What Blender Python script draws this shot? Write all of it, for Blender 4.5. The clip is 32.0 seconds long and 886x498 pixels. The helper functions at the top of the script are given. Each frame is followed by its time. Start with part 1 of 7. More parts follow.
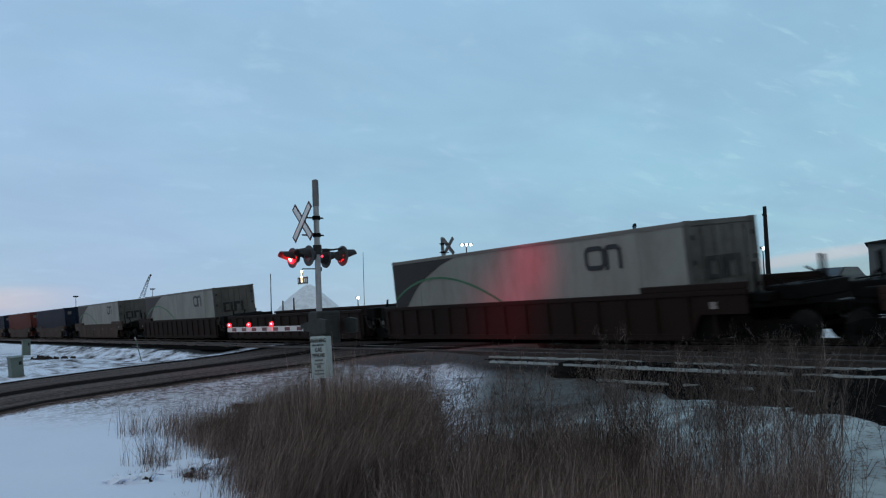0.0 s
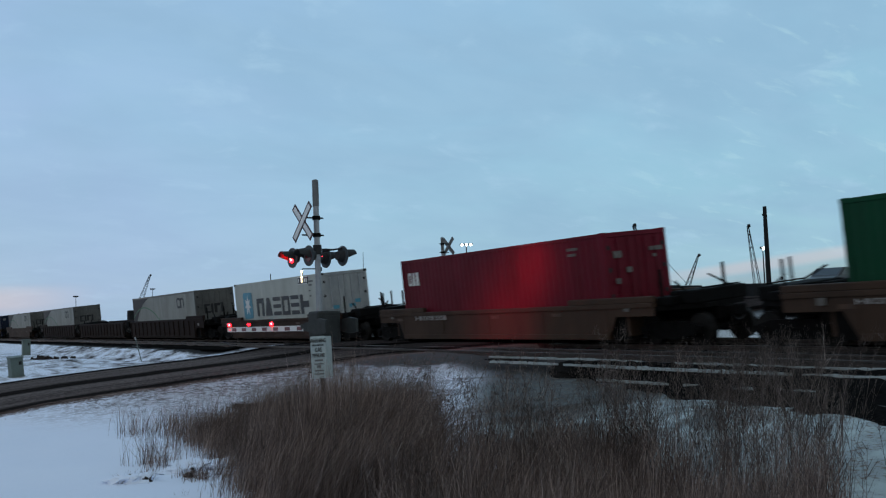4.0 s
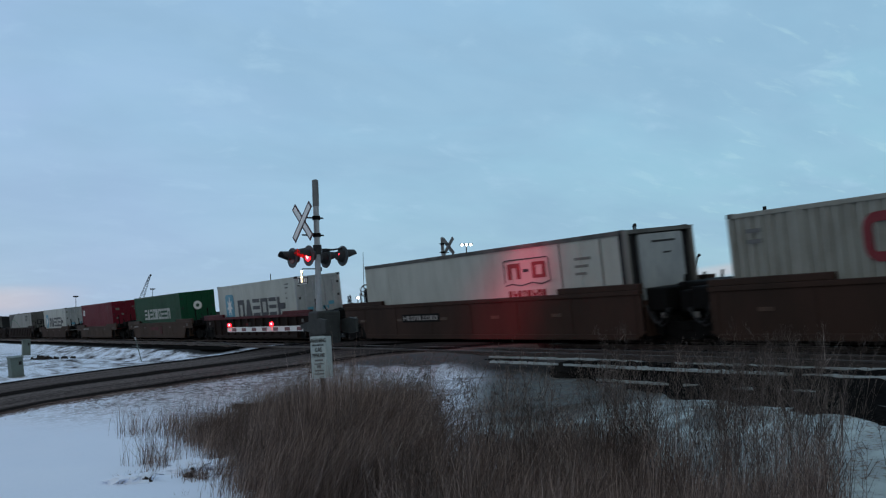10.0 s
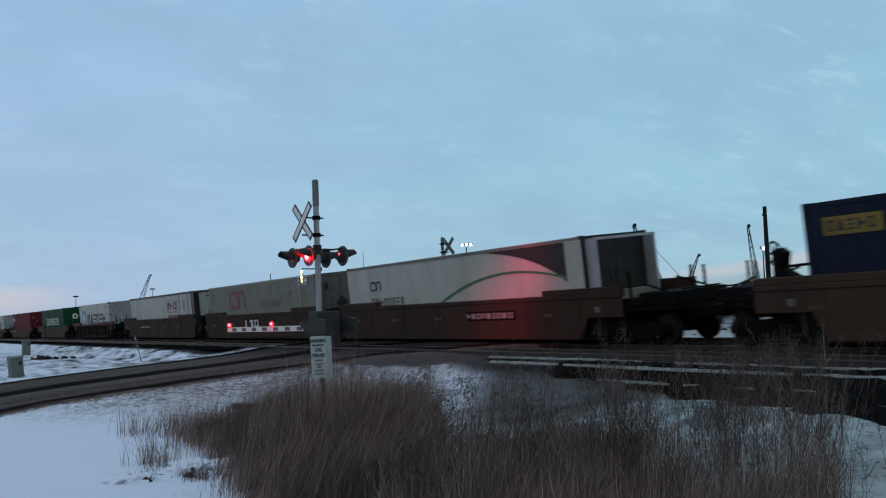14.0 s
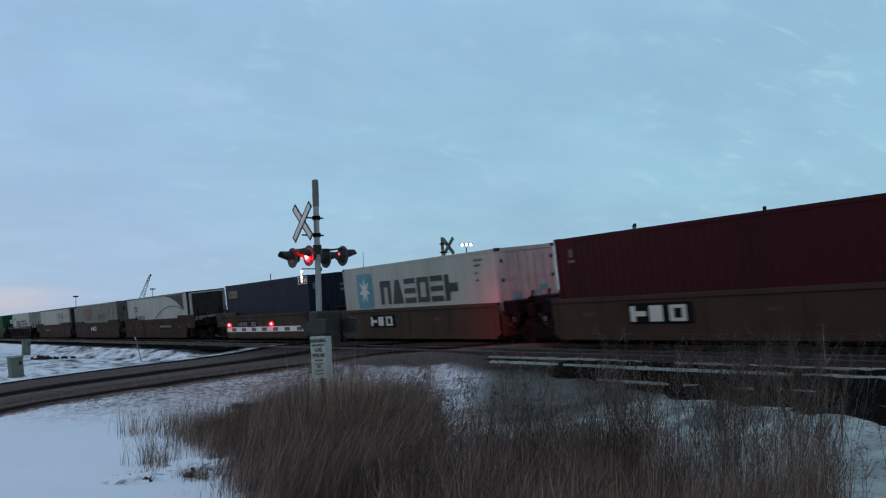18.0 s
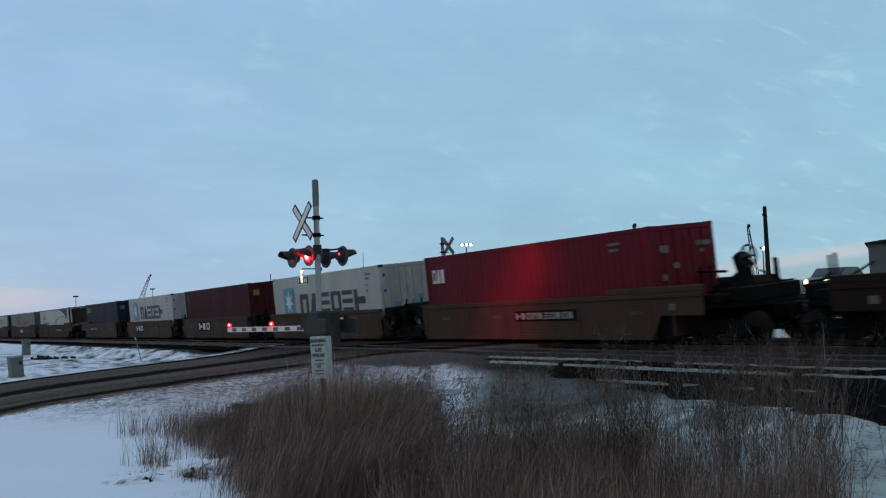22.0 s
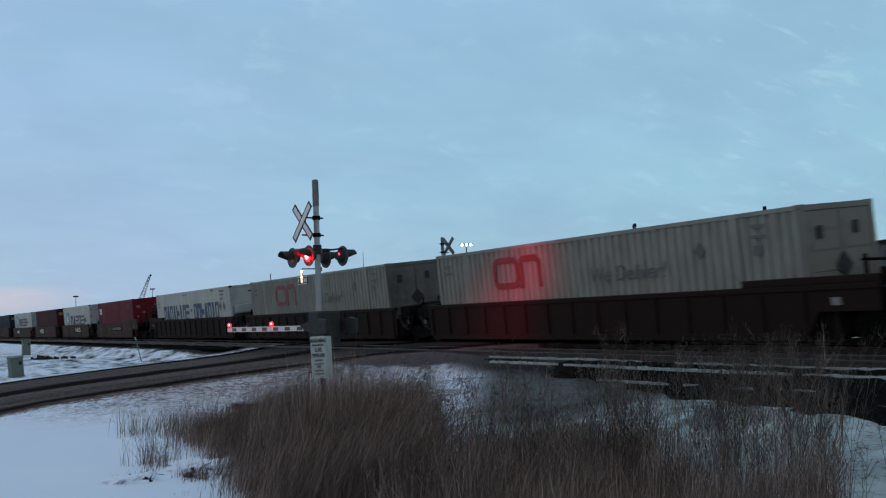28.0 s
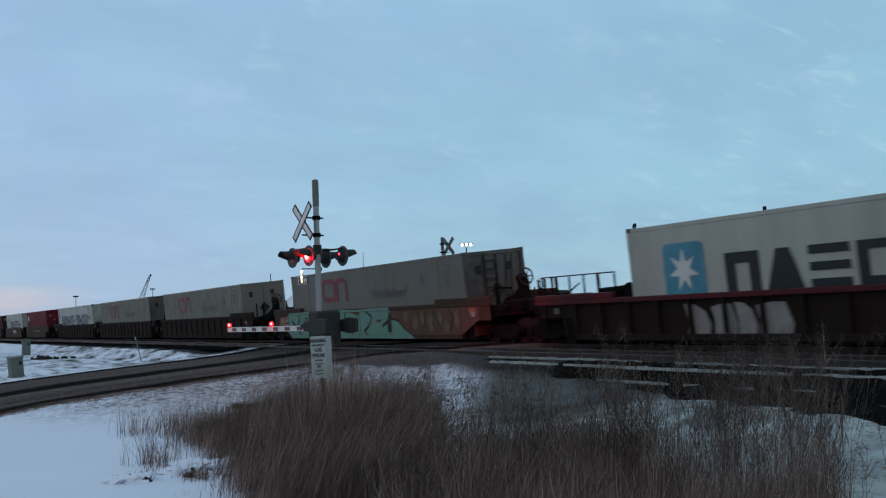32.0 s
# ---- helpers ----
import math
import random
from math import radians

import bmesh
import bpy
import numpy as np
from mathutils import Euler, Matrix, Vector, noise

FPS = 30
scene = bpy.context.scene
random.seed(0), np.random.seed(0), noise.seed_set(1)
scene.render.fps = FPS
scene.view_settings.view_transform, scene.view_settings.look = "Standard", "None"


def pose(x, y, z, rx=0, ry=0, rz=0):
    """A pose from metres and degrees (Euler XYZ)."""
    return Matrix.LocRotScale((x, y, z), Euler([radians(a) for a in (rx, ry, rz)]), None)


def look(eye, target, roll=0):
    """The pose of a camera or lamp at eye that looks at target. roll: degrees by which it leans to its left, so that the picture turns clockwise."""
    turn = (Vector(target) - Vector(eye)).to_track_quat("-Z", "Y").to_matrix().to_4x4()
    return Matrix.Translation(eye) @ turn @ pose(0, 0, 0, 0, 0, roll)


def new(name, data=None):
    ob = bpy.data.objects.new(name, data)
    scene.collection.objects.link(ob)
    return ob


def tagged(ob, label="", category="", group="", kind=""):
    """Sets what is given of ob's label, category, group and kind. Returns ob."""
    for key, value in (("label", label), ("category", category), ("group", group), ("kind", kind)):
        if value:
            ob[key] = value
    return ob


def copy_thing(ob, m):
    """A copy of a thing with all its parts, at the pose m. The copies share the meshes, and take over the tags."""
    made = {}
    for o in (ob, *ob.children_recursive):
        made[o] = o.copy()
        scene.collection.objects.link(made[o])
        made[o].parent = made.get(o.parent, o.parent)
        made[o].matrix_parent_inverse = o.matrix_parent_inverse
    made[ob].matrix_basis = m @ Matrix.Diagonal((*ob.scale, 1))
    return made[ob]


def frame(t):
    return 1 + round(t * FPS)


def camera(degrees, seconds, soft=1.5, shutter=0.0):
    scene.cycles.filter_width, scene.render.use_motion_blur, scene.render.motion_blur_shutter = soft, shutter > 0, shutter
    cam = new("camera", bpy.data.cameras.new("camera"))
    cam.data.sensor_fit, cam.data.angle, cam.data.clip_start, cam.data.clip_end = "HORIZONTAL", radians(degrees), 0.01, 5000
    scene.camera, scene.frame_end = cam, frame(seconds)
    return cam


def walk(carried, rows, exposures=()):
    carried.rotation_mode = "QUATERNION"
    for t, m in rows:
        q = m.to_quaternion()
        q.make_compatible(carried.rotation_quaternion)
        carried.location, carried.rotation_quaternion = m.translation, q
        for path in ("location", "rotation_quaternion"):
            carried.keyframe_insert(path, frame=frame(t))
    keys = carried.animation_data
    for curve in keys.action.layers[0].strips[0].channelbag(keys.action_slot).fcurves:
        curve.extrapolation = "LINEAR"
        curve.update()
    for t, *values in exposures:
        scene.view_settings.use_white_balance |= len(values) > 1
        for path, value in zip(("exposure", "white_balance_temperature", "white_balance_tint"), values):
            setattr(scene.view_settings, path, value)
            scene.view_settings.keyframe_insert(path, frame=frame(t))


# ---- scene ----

# ================= camera, held still =================
cam = camera(50.3, 32.0, soft=1.2, shutter=0.45)
EYE = Vector((0.0, 0.0, 0.894))
_right = Vector((0.86014, -0.50896, -0.03347))
_up = Vector((-0.00781, -0.07876, 0.99686))
_back = Vector((-0.51000, -0.85718, -0.07172))
VIEW = Matrix.Translation(EYE) @ Matrix((_right, _up, _back)).transposed().to_4x4()
walk(cam, [(0.0, VIEW), (32.0, VIEW)], exposures=[(0.0, 0.0), (32.0, 0.0)])

# ================= sky at dusk =================
world = bpy.data.worlds.new("dusk_sky")
scene.world = world
world.use_nodes = True


def build_sky():
    nt = world.node_tree
    nt.nodes.clear()
    N, K = nt.nodes.new, nt.links.new

    def math_node(op, a, b=None, clamp=False):
        n = N("ShaderNodeMath")
        n.operation, n.use_clamp = op, clamp
        for i, v in enumerate((a, b)):
            if v is None:
                continue
            if isinstance(v, (int, float)):
                n.inputs[i].default_value = v
            else:
                K(v, n.inputs[i])
        return n.outputs[0]

    def mix(f, a, b):
        n = N("ShaderNodeMix")
        n.data_type = "RGBA"
        for sock, v in ((n.inputs[0], f), (n.inputs[6], a), (n.inputs[7], b)):
            if isinstance(v, (int, float)):
                sock.default_value = v
            elif isinstance(v, tuple):
                sock.default_value = (*v, 1)
            else:
                K(v, sock)
        return n.outputs[2]

    tc = N("ShaderNodeTexCoord")
    sep = N("ShaderNodeSeparateXYZ")
    K(tc.outputs["Generated"], sep.inputs[0])
    x, y, z = sep.outputs
    zc = math_node("MAXIMUM", z, 0.0)
    # height gradient of the clear part of the sky
    ramp = N("ShaderNodeValToRGB")
    K(zc, ramp.inputs[0])
    els = ramp.color_ramp.elements
    els[0].position, els[0].color = 0.0, (0.40, 0.52, 0.57, 1)
    els[1].position, els[1].color = 1.0, (0.19, 0.32, 0.52, 1)
    for pos, col in ((0.05, (0.35, 0.55, 0.64)), (0.11, (0.315, 0.55, 0.68)), (0.2, (0.305, 0.54, 0.71)), (0.33, (0.30, 0.51, 0.72))):
        e = els.new(pos)
        e.color = (*col, 1)
    # the sky grows bluer towards the north-west and greener to the east
    side = math_node("ADD", math_node("MULTIPLY", x, 0.86), math_node("MULTIPLY", y, -0.51))
    warm = math_node("MULTIPLY_ADD", side, 1.0)
    warm.node.inputs[2].default_value = 0.5
    warm.node.use_clamp = True
    sky = mix(warm, mix(0.45, ramp.outputs[0], (0.335, 0.48, 0.76)), mix(0.35, ramp.outputs[0], (0.30, 0.60, 0.73)))
    # cloud deck: flat layer seen in perspective
    flat = N("ShaderNodeCombineXYZ")
    den = math_node("ADD", zc, 0.30)
    K(math_node("DIVIDE", x, den), flat.inputs[0])
    K(math_node("DIVIDE", y, den), flat.inputs[1])

    def layer(scale, detail, rough, seed, lo, hi, stretch=1.0):
        mp = N("ShaderNodeMapping")
        mp.inputs["Location"].default_value = (seed, seed * 0.37, 0)
        mp.inputs["Rotation"].default_value = (0, 0, radians(32))
        mp.inputs["Scale"].default_value = (scale, scale * stretch, 1)
        K(flat.outputs[0], mp.inputs[0])
        nz = N("ShaderNodeTexNoise")
        nz.inputs["Detail"].default_value, nz.inputs["Roughness"].default_value = detail, rough
        nz.inputs["Scale"].default_value = 1.0
        nz.inputs["Distortion"].default_value = 0.35
        K(mp.outputs[0], nz.inputs["Vector"])
        mr = N("ShaderNodeMapRange")
        mr.interpolation_type = "SMOOTHSTEP"
        mr.inputs["From Min"].default_value, mr.inputs["From Max"].default_value = lo, hi
        K(nz.outputs[0], mr.inputs[0])
        return mr.outputs[0]

    west_part = N("ShaderNodeMapRange")
    west_part.interpolation_type = "SMOOTHSTEP"
    west_part.inputs["From Min"].default_value, west_part.inputs["From Max"].default_value = 0.1, -0.35
    K(side, west_part.inputs[0])
    step_side = west_part.outputs[0]
    east_part = N("ShaderNodeMapRange")
    east_part.interpolation_type = "SMOOTHSTEP"
    east_part.inputs["From Min"].default_value, east_part.inputs["From Max"].default_value = 0.05, 0.36
    K(side, east_part.inputs[0])
    broad = layer(1.5, 4, 0.55, 3.1, 0.36, 0.66, 1.5)
    mottle = layer(4.6, 4, 0.6, 12.4, 0.36, 0.7, 1.6)
    wisps = layer(5.2, 6, 0.6, 8.7, 0.54, 0.74, 1.3)
    streaks = layer(7.0, 5, 0.55, 21.3, 0.57, 0.7, 2.6)
    sky = mix(math_node("MULTIPLY", broad, 0.62), sky, (0.27, 0.45, 0.63))
    sky = mix(math_node("MULTIPLY", mottle, 0.16), sky, (0.40, 0.61, 0.79))
    sky = mix(math_node("MULTIPLY", wisps, 0.34), sky, (0.43, 0.65, 0.83))
    sky = mix(math_node("MULTIPLY", math_node("MULTIPLY", streaks, east_part.outputs[0]), 0.34), sky, (0.46, 0.71, 0.80))
    lilac = math_node("MULTIPLY", layer(0.7, 4, 0.55, 5.3, 0.40, 0.66, 1.0), step_side)
    sky = mix(math_node("MULTIPLY", lilac, 0.32), sky, (0.375, 0.48, 0.79))
    # last light low under the cloud edge
    gn = N("ShaderNodeTexNoise")
    gn.inputs["Scale"].default_value, gn.inputs["Detail"].default_value = 3.2, 3
    st = N("ShaderNodeMapping")
    st.inputs["Scale"].default_value = (1, 1, 14)
    K(tc.outputs["Generated"], st.inputs[0])
    K(st.outputs[0], gn.inputs["Vector"])
    jit = math_node("MULTIPLY", math_node("SUBTRACT", gn.outputs[0], 0.5), 0.02)
    zj = math_node("ADD", z, jit)

    def step(v, lo, hi):
        r = N("ShaderNodeMapRange")
        r.interpolation_type = "SMOOTHSTEP"
        r.inputs["From Min"].default_value, r.inputs["From Max"].default_value = lo, hi
        K(v, r.inputs[0])
        return r.outputs[0]

    west = math_node("MULTIPLY", math_node("MULTIPLY", step(zj, 0.050, 0.034), step(zj, 0.008, 0.028)), step(side, -0.33, -0.43))
    lean = math_node("ADD", math_node("SUBTRACT", math_node("ADD", z, math_node("MULTIPLY", jit, 0.4)), math_node("MULTIPLY", side, 0.10)), 0.03)
    east = math_node("MULTIPLY", math_node("MULTIPLY", step(lean, 0.049, 0.042), step(lean, 0.031, 0.038)), step(side, 0.17, 0.30))
    gloom = math_node("MULTIPLY", step(lean, 0.042, 0.026), step(side, 0.14, 0.30))
    sky = mix(math_node("MULTIPLY", west, 0.32), sky, (0.80, 0.60, 0.56))
    sky = mix(math_node("MULTIPLY", gloom, 0.5), sky, (0.29, 0.39, 0.41))
    sky = mix(math_node("MULTIPLY", east, 0.48), sky, (0.62, 0.55, 0.57))
    # the deck turns a more neutral grey towards the south-west, away from the blue
    away = math_node("ADD", math_node("MULTIPLY", x, -0.51), math_node("MULTIPLY", y, -0.86))
    sky = mix(step(away, -0.45, 0.35), sky, (0.43, 0.49, 0.53))
    # a trace of clear-sky scattering shows through the deck
    ns = N("ShaderNodeTexSky")
    ns.sky_type, ns.sun_disc = "NISHITA", False
    ns.sun_elevation, ns.sun_rotation = radians(2.0), radians(-20)
    bright = N("ShaderNodeBackground")
    clear = N("ShaderNodeBackground")
    K(sky, bright.inputs[0])
    K(ns.outputs[0], clear.inputs[0])
    bright.inputs[1].default_value = 1.0
    clear.inputs[1].default_value = 0.008
    add = N("ShaderNodeAddShader")
    K(bright.outputs[0], add.inputs[0])
    K(clear.outputs[0], add.inputs[1])
    out = N("ShaderNodeOutputWorld")
    K(add.outputs[0], out.inputs[0])


build_sky()
sun_data = bpy.data.lights.new("sun", "SUN")
sun_data.energy, sun_data.angle, sun_data.color = 0.05, radians(25), (1.0, 0.72, 0.6)
sun = new("sun", sun_data)
sun.matrix_world = look((0, 0, 50), (30, -90, 44))

# red light that the signal's two rear flashers throw onto the passing train
for lamp_at, aimed, beams in (((10.5, 21.81, 2.5), (17.64, 24.4, 2.5), ((560, 14), (660, 24), (380, 36))), ((10.39, 22.61, 2.5), (17.64, 26.1, .3), ((800, 26), (750, 40)))):
    for power, wide in beams:
        spot_data = bpy.data.lights.new("flasher_beam", "SPOT")
        spot_data.energy, spot_data.color = power, (1.0, 0.004, 0.105)
        spot_data.spot_size, spot_data.spot_blend, spot_data.shadow_soft_size = radians(wide), 1.0, 0.09
        new("flasher_beam", spot_data).matrix_world = look(lamp_at, aimed)


# ================= materials =================
def shader(name, base, rough=0.7, metal=0.0, dirt=None, dirt_amount=0.5, scale=1.0, streak=1.0, grain=0.12,
           bump=0.15, bump_scale=30.0, emit=None, emit_strength=0.0, random_value=0.0, spec=0.4):
    """A worn surface: base colour, dirt in large patches, fine grain and relief, at object scale in metres."""
    m = bpy.data.materials.new(name)
    m.use_nodes = True
    nt = m.node_tree
    N, K = nt.nodes.new, nt.links.new
    bsdf = nt.nodes["Principled BSDF"]
    tc = N("ShaderNodeTexCoord")
    mp = N("ShaderNodeMapping")
    mp.inputs["Scale"].default_value = (scale * streak, scale * streak, scale / streak)
    K(tc.outputs["Object"], mp.inputs[0])
    big = N("ShaderNodeTexNoise")
    big.inputs["Scale"].default_value, big.inputs["Detail"].default_value, big.inputs["Roughness"].default_value = 1.0, 6, 0.62
    K(mp.outputs[0], big.inputs["Vector"])
    fine = N("ShaderNodeTexNoise")
    fine.inputs["Scale"].default_value, fine.inputs["Detail"].default_value = bump_scale, 4
    K(tc.outputs["Object"], fine.inputs["Vector"])
    mr = N("ShaderNodeMapRange")
    mr.inputs["From Min"].default_value, mr.inputs["From Max"].default_value = 0.42, 0.72
    K(big.outputs[0], mr.inputs[0])
    amount = N("ShaderNodeMath")
    amount.operation = "MULTIPLY"
    amount.inputs[1].default_value = dirt_amount
    K(mr.outputs[0], amount.inputs[0])
    mx = N("ShaderNodeMix")
    mx.data_type = "RGBA"
    mx.inputs[6].default_value = (*base, 1)
    mx.inputs[7].default_value = (*(dirt or tuple(c * 0.5 for c in base)), 1)
    K(amount.outputs[0], mx.inputs[0])
    hsv = N("ShaderNodeHueSaturation")
    val = N("ShaderNodeMapRange")
    val.inputs["From Min"].default_value, val.inputs["From Max"].default_value = 0.3, 0.7
    val.inputs["To Min"].default_value, val.inputs["To Max"].default_value = 1 - grain, 1 + grain
    K(fine.outputs[0], val.inputs[0])
    last = val.outputs[0]
    if random_value:
        info = N("ShaderNodeObjectInfo")
        rnd = N("ShaderNodeMapRange")
        rnd.inputs["To Min"].default_value, rnd.inputs["To Max"].default_value = 1 - random_value, 1 + random_value
        K(info.outputs["Random"], rnd.inputs[0])
        mul = N("ShaderNodeMath")
        mul.operation = "MULTIPLY"
        K(last, mul.inputs[0])
        K(rnd.outputs[0], mul.inputs[1])
        last = mul.outputs[0]
    K(last, hsv.inputs["Value"])
    K(mx.outputs[2], hsv.inputs["Color"])
    K(hsv.outputs[0], bsdf.inputs["Base Color"])
    rr = N("ShaderNodeMapRange")
    rr.inputs["To Min"].default_value, rr.inputs["To Max"].default_value = max(0.05, rough - 0.12), min(1, rough + 0.15)
    K(big.outputs[0], rr.inputs[0])
    K(rr.outputs[0], bsdf.inputs["Roughness"])
    bsdf.inputs["Metallic"].default_value = metal
    bsdf.inputs["Specular IOR Level"].default_value = spec
    if bump:
        bp = N("ShaderNodeBump")
        bp.inputs["Strength"].default_value, bp.inputs["Distance"].default_value = bump, 0.02
        K(fine.outputs[0], bp.inputs["Height"])
        K(bp.outputs[0], bsdf.inputs["Normal"])
    if emit:
        bsdf.inputs["Emission Color"].default_value = (*emit, 1)
        bsdf.inputs["Emission Strength"].default_value = emit_strength
    return m


GRIME = (0.02, 0.017, 0.015)
M = {}
M["white"] = shader("white_panel", (0.43, 0.445, 0.405), 0.55, dirt=(0.235, 0.225, 0.195), dirt_amount=0.45, scale=0.7, streak=1.6, grain=0.04)
M["dull_white"] = shader("dull_white_panel", (0.27, 0.275, 0.25), 0.6, dirt=(0.15, 0.145, 0.125), dirt_amount=0.6, scale=0.8, streak=1.6, grain=0.05)
M["rib_grey"] = shader("grey_white_steel", (0.285, 0.285, 0.255), 0.6, dirt=(0.16, 0.145, 0.125), dirt_amount=0.5, scale=1.6, streak=1.6, grain=0.06, spec=0.1)
M["grey_plain"] = shader("grey_panel", (0.185, 0.182, 0.168), 0.6, dirt=(0.15, 0.135, 0.12), dirt_amount=0.5, scale=0.6, streak=1.4, grain=0.05, spec=0.1)
M["end_dark"] = shader("grimy_end_wall", (0.105, 0.105, 0.1), 0.75, dirt=(0.035, 0.034, 0.032), dirt_amount=0.9, scale=1.1, streak=1.4, grain=0.12)
M["end_white"] = shader("white_end_wall", (0.32, 0.34, 0.34), 0.55, dirt=(0.11, 0.14, 0.165), dirt_amount=0.6, scale=1.0, streak=1.6, grain=0.05)
M["red"] = shader("dark_red_steel", (0.13, 0.0085, 0.02), 0.5, dirt=(0.06, 0.009, 0.012), dirt_amount=0.5, scale=0.7, streak=1.6, grain=0.07, spec=0.1)
M["green"] = shader("green_steel", (0.006, 0.062, 0.029), 0.5, dirt=(0.012, 0.03, 0.02), dirt_amount=0.45, scale=0.7, streak=1.5, grain=0.07, spec=0.1)
M["navy"] = shader("navy_steel", (0.009, 0.016, 0.035), 0.5, dirt=(0.012, 0.015, 0.022), dirt_amount=0.5, scale=0.8, streak=1.5, grain=0.08, spec=0.1)
M["maroon"] = shader("maroon_steel", (0.052, 0.0085, 0.0135), 0.55, dirt=(0.024, 0.01, 0.01), dirt_amount=0.5, scale=0.8, streak=1.5, grain=0.08, spec=0.1)
M["rustred"] = shader("rust_red_steel", (0.13, 0.035, 0.03), 0.6, dirt=(0.06, 0.025, 0.02), dirt_amount=0.5, scale=0.8, grain=0.08, spec=0.1)
M["brown"] = shader("brown_wagon_paint", (0.0225, 0.0135, 0.0115), 0.7, dirt=GRIME, dirt_amount=0.75, scale=0.8, streak=1.7, grain=0.15, spec=0.08)
M["dark_brown"] = shader("dark_brown_wagon_paint", (0.048, 0.027, 0.0205), 0.65, dirt=(0.026, 0.02, 0.016), dirt_amount=0.7, scale=0.6, streak=1.5, grain=0.12, spec=0.08)
M["tan"] = shader("dirty_tan_wagon_paint", (0.06, 0.034, 0.022), 0.7, dirt=(0.031, 0.021, 0.0165), dirt_amount=0.8, scale=0.6, streak=1.6, grain=0.12, spec=0.2)
M["redchord"] = shader("faded_red_wagon_paint", (0.095, 0.013, 0.018), 0.65, dirt=GRIME, dirt_amount=0.6, scale=1.0, grain=0.12, spec=0.2)
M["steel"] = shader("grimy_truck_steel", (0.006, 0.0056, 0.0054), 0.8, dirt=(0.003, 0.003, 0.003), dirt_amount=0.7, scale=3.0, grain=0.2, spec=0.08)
M["tread"] = shader("worn_wheel_steel", (0.02, 0.019, 0.018), 0.7, metal=0.3, dirt=(0.01, 0.009, 0.009), dirt_amount=0.6, scale=4.0, grain=0.1, spec=0.08)
M["cabinet"] = shader("dark_grey_cabinet_paint", (0.022, 0.026, 0.025), 0.7, dirt=(0.011, 0.013, 0.0125), dirt_amount=0.7, scale=4.0, grain=0.1)
M["galv"] = shader("galvanised_steel", (0.36, 0.38, 0.4), 0.5, metal=0.35, dirt=(0.2, 0.21, 0.22), dirt_amount=0.5, scale=2.0, grain=0.06)
M["black"] = shader("black_paint", (0.02, 0.02, 0.021), 0.55, dirt=(0.05, 0.05, 0.05), dirt_amount=0.4, scale=2.0, grain=0.15, spec=0.2)
M["ink_navy"] = shader("dark_lettering_paint", (0.012, 0.019, 0.024), 0.5, grain=0.05, bump=0.0)
M["ink_red"] = shader("red_lettering_paint", (0.19, 0.014, 0.021), 0.5, grain=0.08, bump=0.0)
M["ink_blue"] = shader("blue_lettering_paint", (0.012, 0.062, 0.125), 0.5, grain=0.06, bump=0.0)
M["ink_white"] = shader("white_lettering_paint", (0.68, 0.68, 0.66), 0.5, dirt=(0.35, 0.34, 0.32), dirt_amount=0.4, grain=0.06, bump=0.0)
M["ink_pale"] = shader("faded_white_lettering_paint", (0.36, 0.4, 0.37), 0.5, dirt=(0.2, 0.22, 0.2), dirt_amount=0.5, grain=0.06, bump=0.0)
M["ink_cyan"] = shader("light_blue_emblem_paint", (0.07, 0.27, 0.37), 0.5, grain=0.05, bump=0.0)
M["ink_grey"] = shader("grey_lettering_paint", (0.13, 0.13, 0.13), 0.6, grain=0.1, bump=0.0)
M["ink_yellow"] = shader("yellow_lettering_paint", (0.22, 0.14, 0.02), 0.5, grain=0.1, bump=0.0)
M["ink_green"] = shader("green_stripe_paint", (0.03, 0.16, 0.07), 0.5, grain=0.06, bump=0.0)
M["graf_teal"] = shader("pale_teal_spray_paint", (0.145, 0.3, 0.25), 0.6, dirt=(0.1, 0.19, 0.16), dirt_amount=0.5, scale=1.2, grain=0.06)
M["graf_orange"] = shader("orange_spray_paint", (0.36, 0.11, 0.045), 0.6, dirt=(0.18, 0.07, 0.04), dirt_amount=0.6, scale=1.5, grain=0.1)
M["graf_grey"] = shader("grey_white_spray_paint", (0.30, 0.28, 0.27), 0.7, dirt=(0.15, 0.13, 0.12), dirt_amount=0.6, scale=2.0, grain=0.1)
M["graf_brown"] = shader("dull_brown_spray_paint", (0.125, 0.055, 0.03), 0.7, dirt=(0.06, 0.03, 0.02), dirt_amount=0.7, scale=1.4, grain=0.14)
M["graf_smudge"] = shader("faded_spray_smudge", (0.175, 0.115, 0.075), 0.7, dirt=(0.09, 0.055, 0.035), dirt_amount=0.8, scale=3.0, grain=0.15)
M["reflector"] = shader("yellow_reflective_tape", (0.07, 0.034, 0.018), 0.5, dirt=(0.03, 0.019, 0.013), dirt_amount=0.6, scale=2.0, grain=0.1)
M["placard"] = shader("grimy_placard", (0.13, 0.12, 0.11), 0.6, dirt=(0.05, 0.045, 0.04), dirt_amount=0.6, scale=3.0, grain=0.1)
M["snow"] = None
M["red_stripe"] = shader("red_reflective_sheeting", (0.12, 0.016, 0.026), 0.4, grain=0.05, bump=0.0)
M["white_stripe"] = shader("white_reflective_sheeting", (0.72, 0.72, 0.72), 0.4, dirt=(0.5, 0.5, 0.48), dirt_amount=0.3, grain=0.04, bump=0.0)
M["lens_off"] = shader("dark_red_lens", (0.10, 0.006, 0.008), 0.2, grain=0.05, bump=0.0)
M["lens_on"] = shader("lit_red_lens", (0.3, 0.01, 0.01), 0.3, emit=(1.0, 0.0012, 0.0028), emit_strength=70.0, bump=0.0)
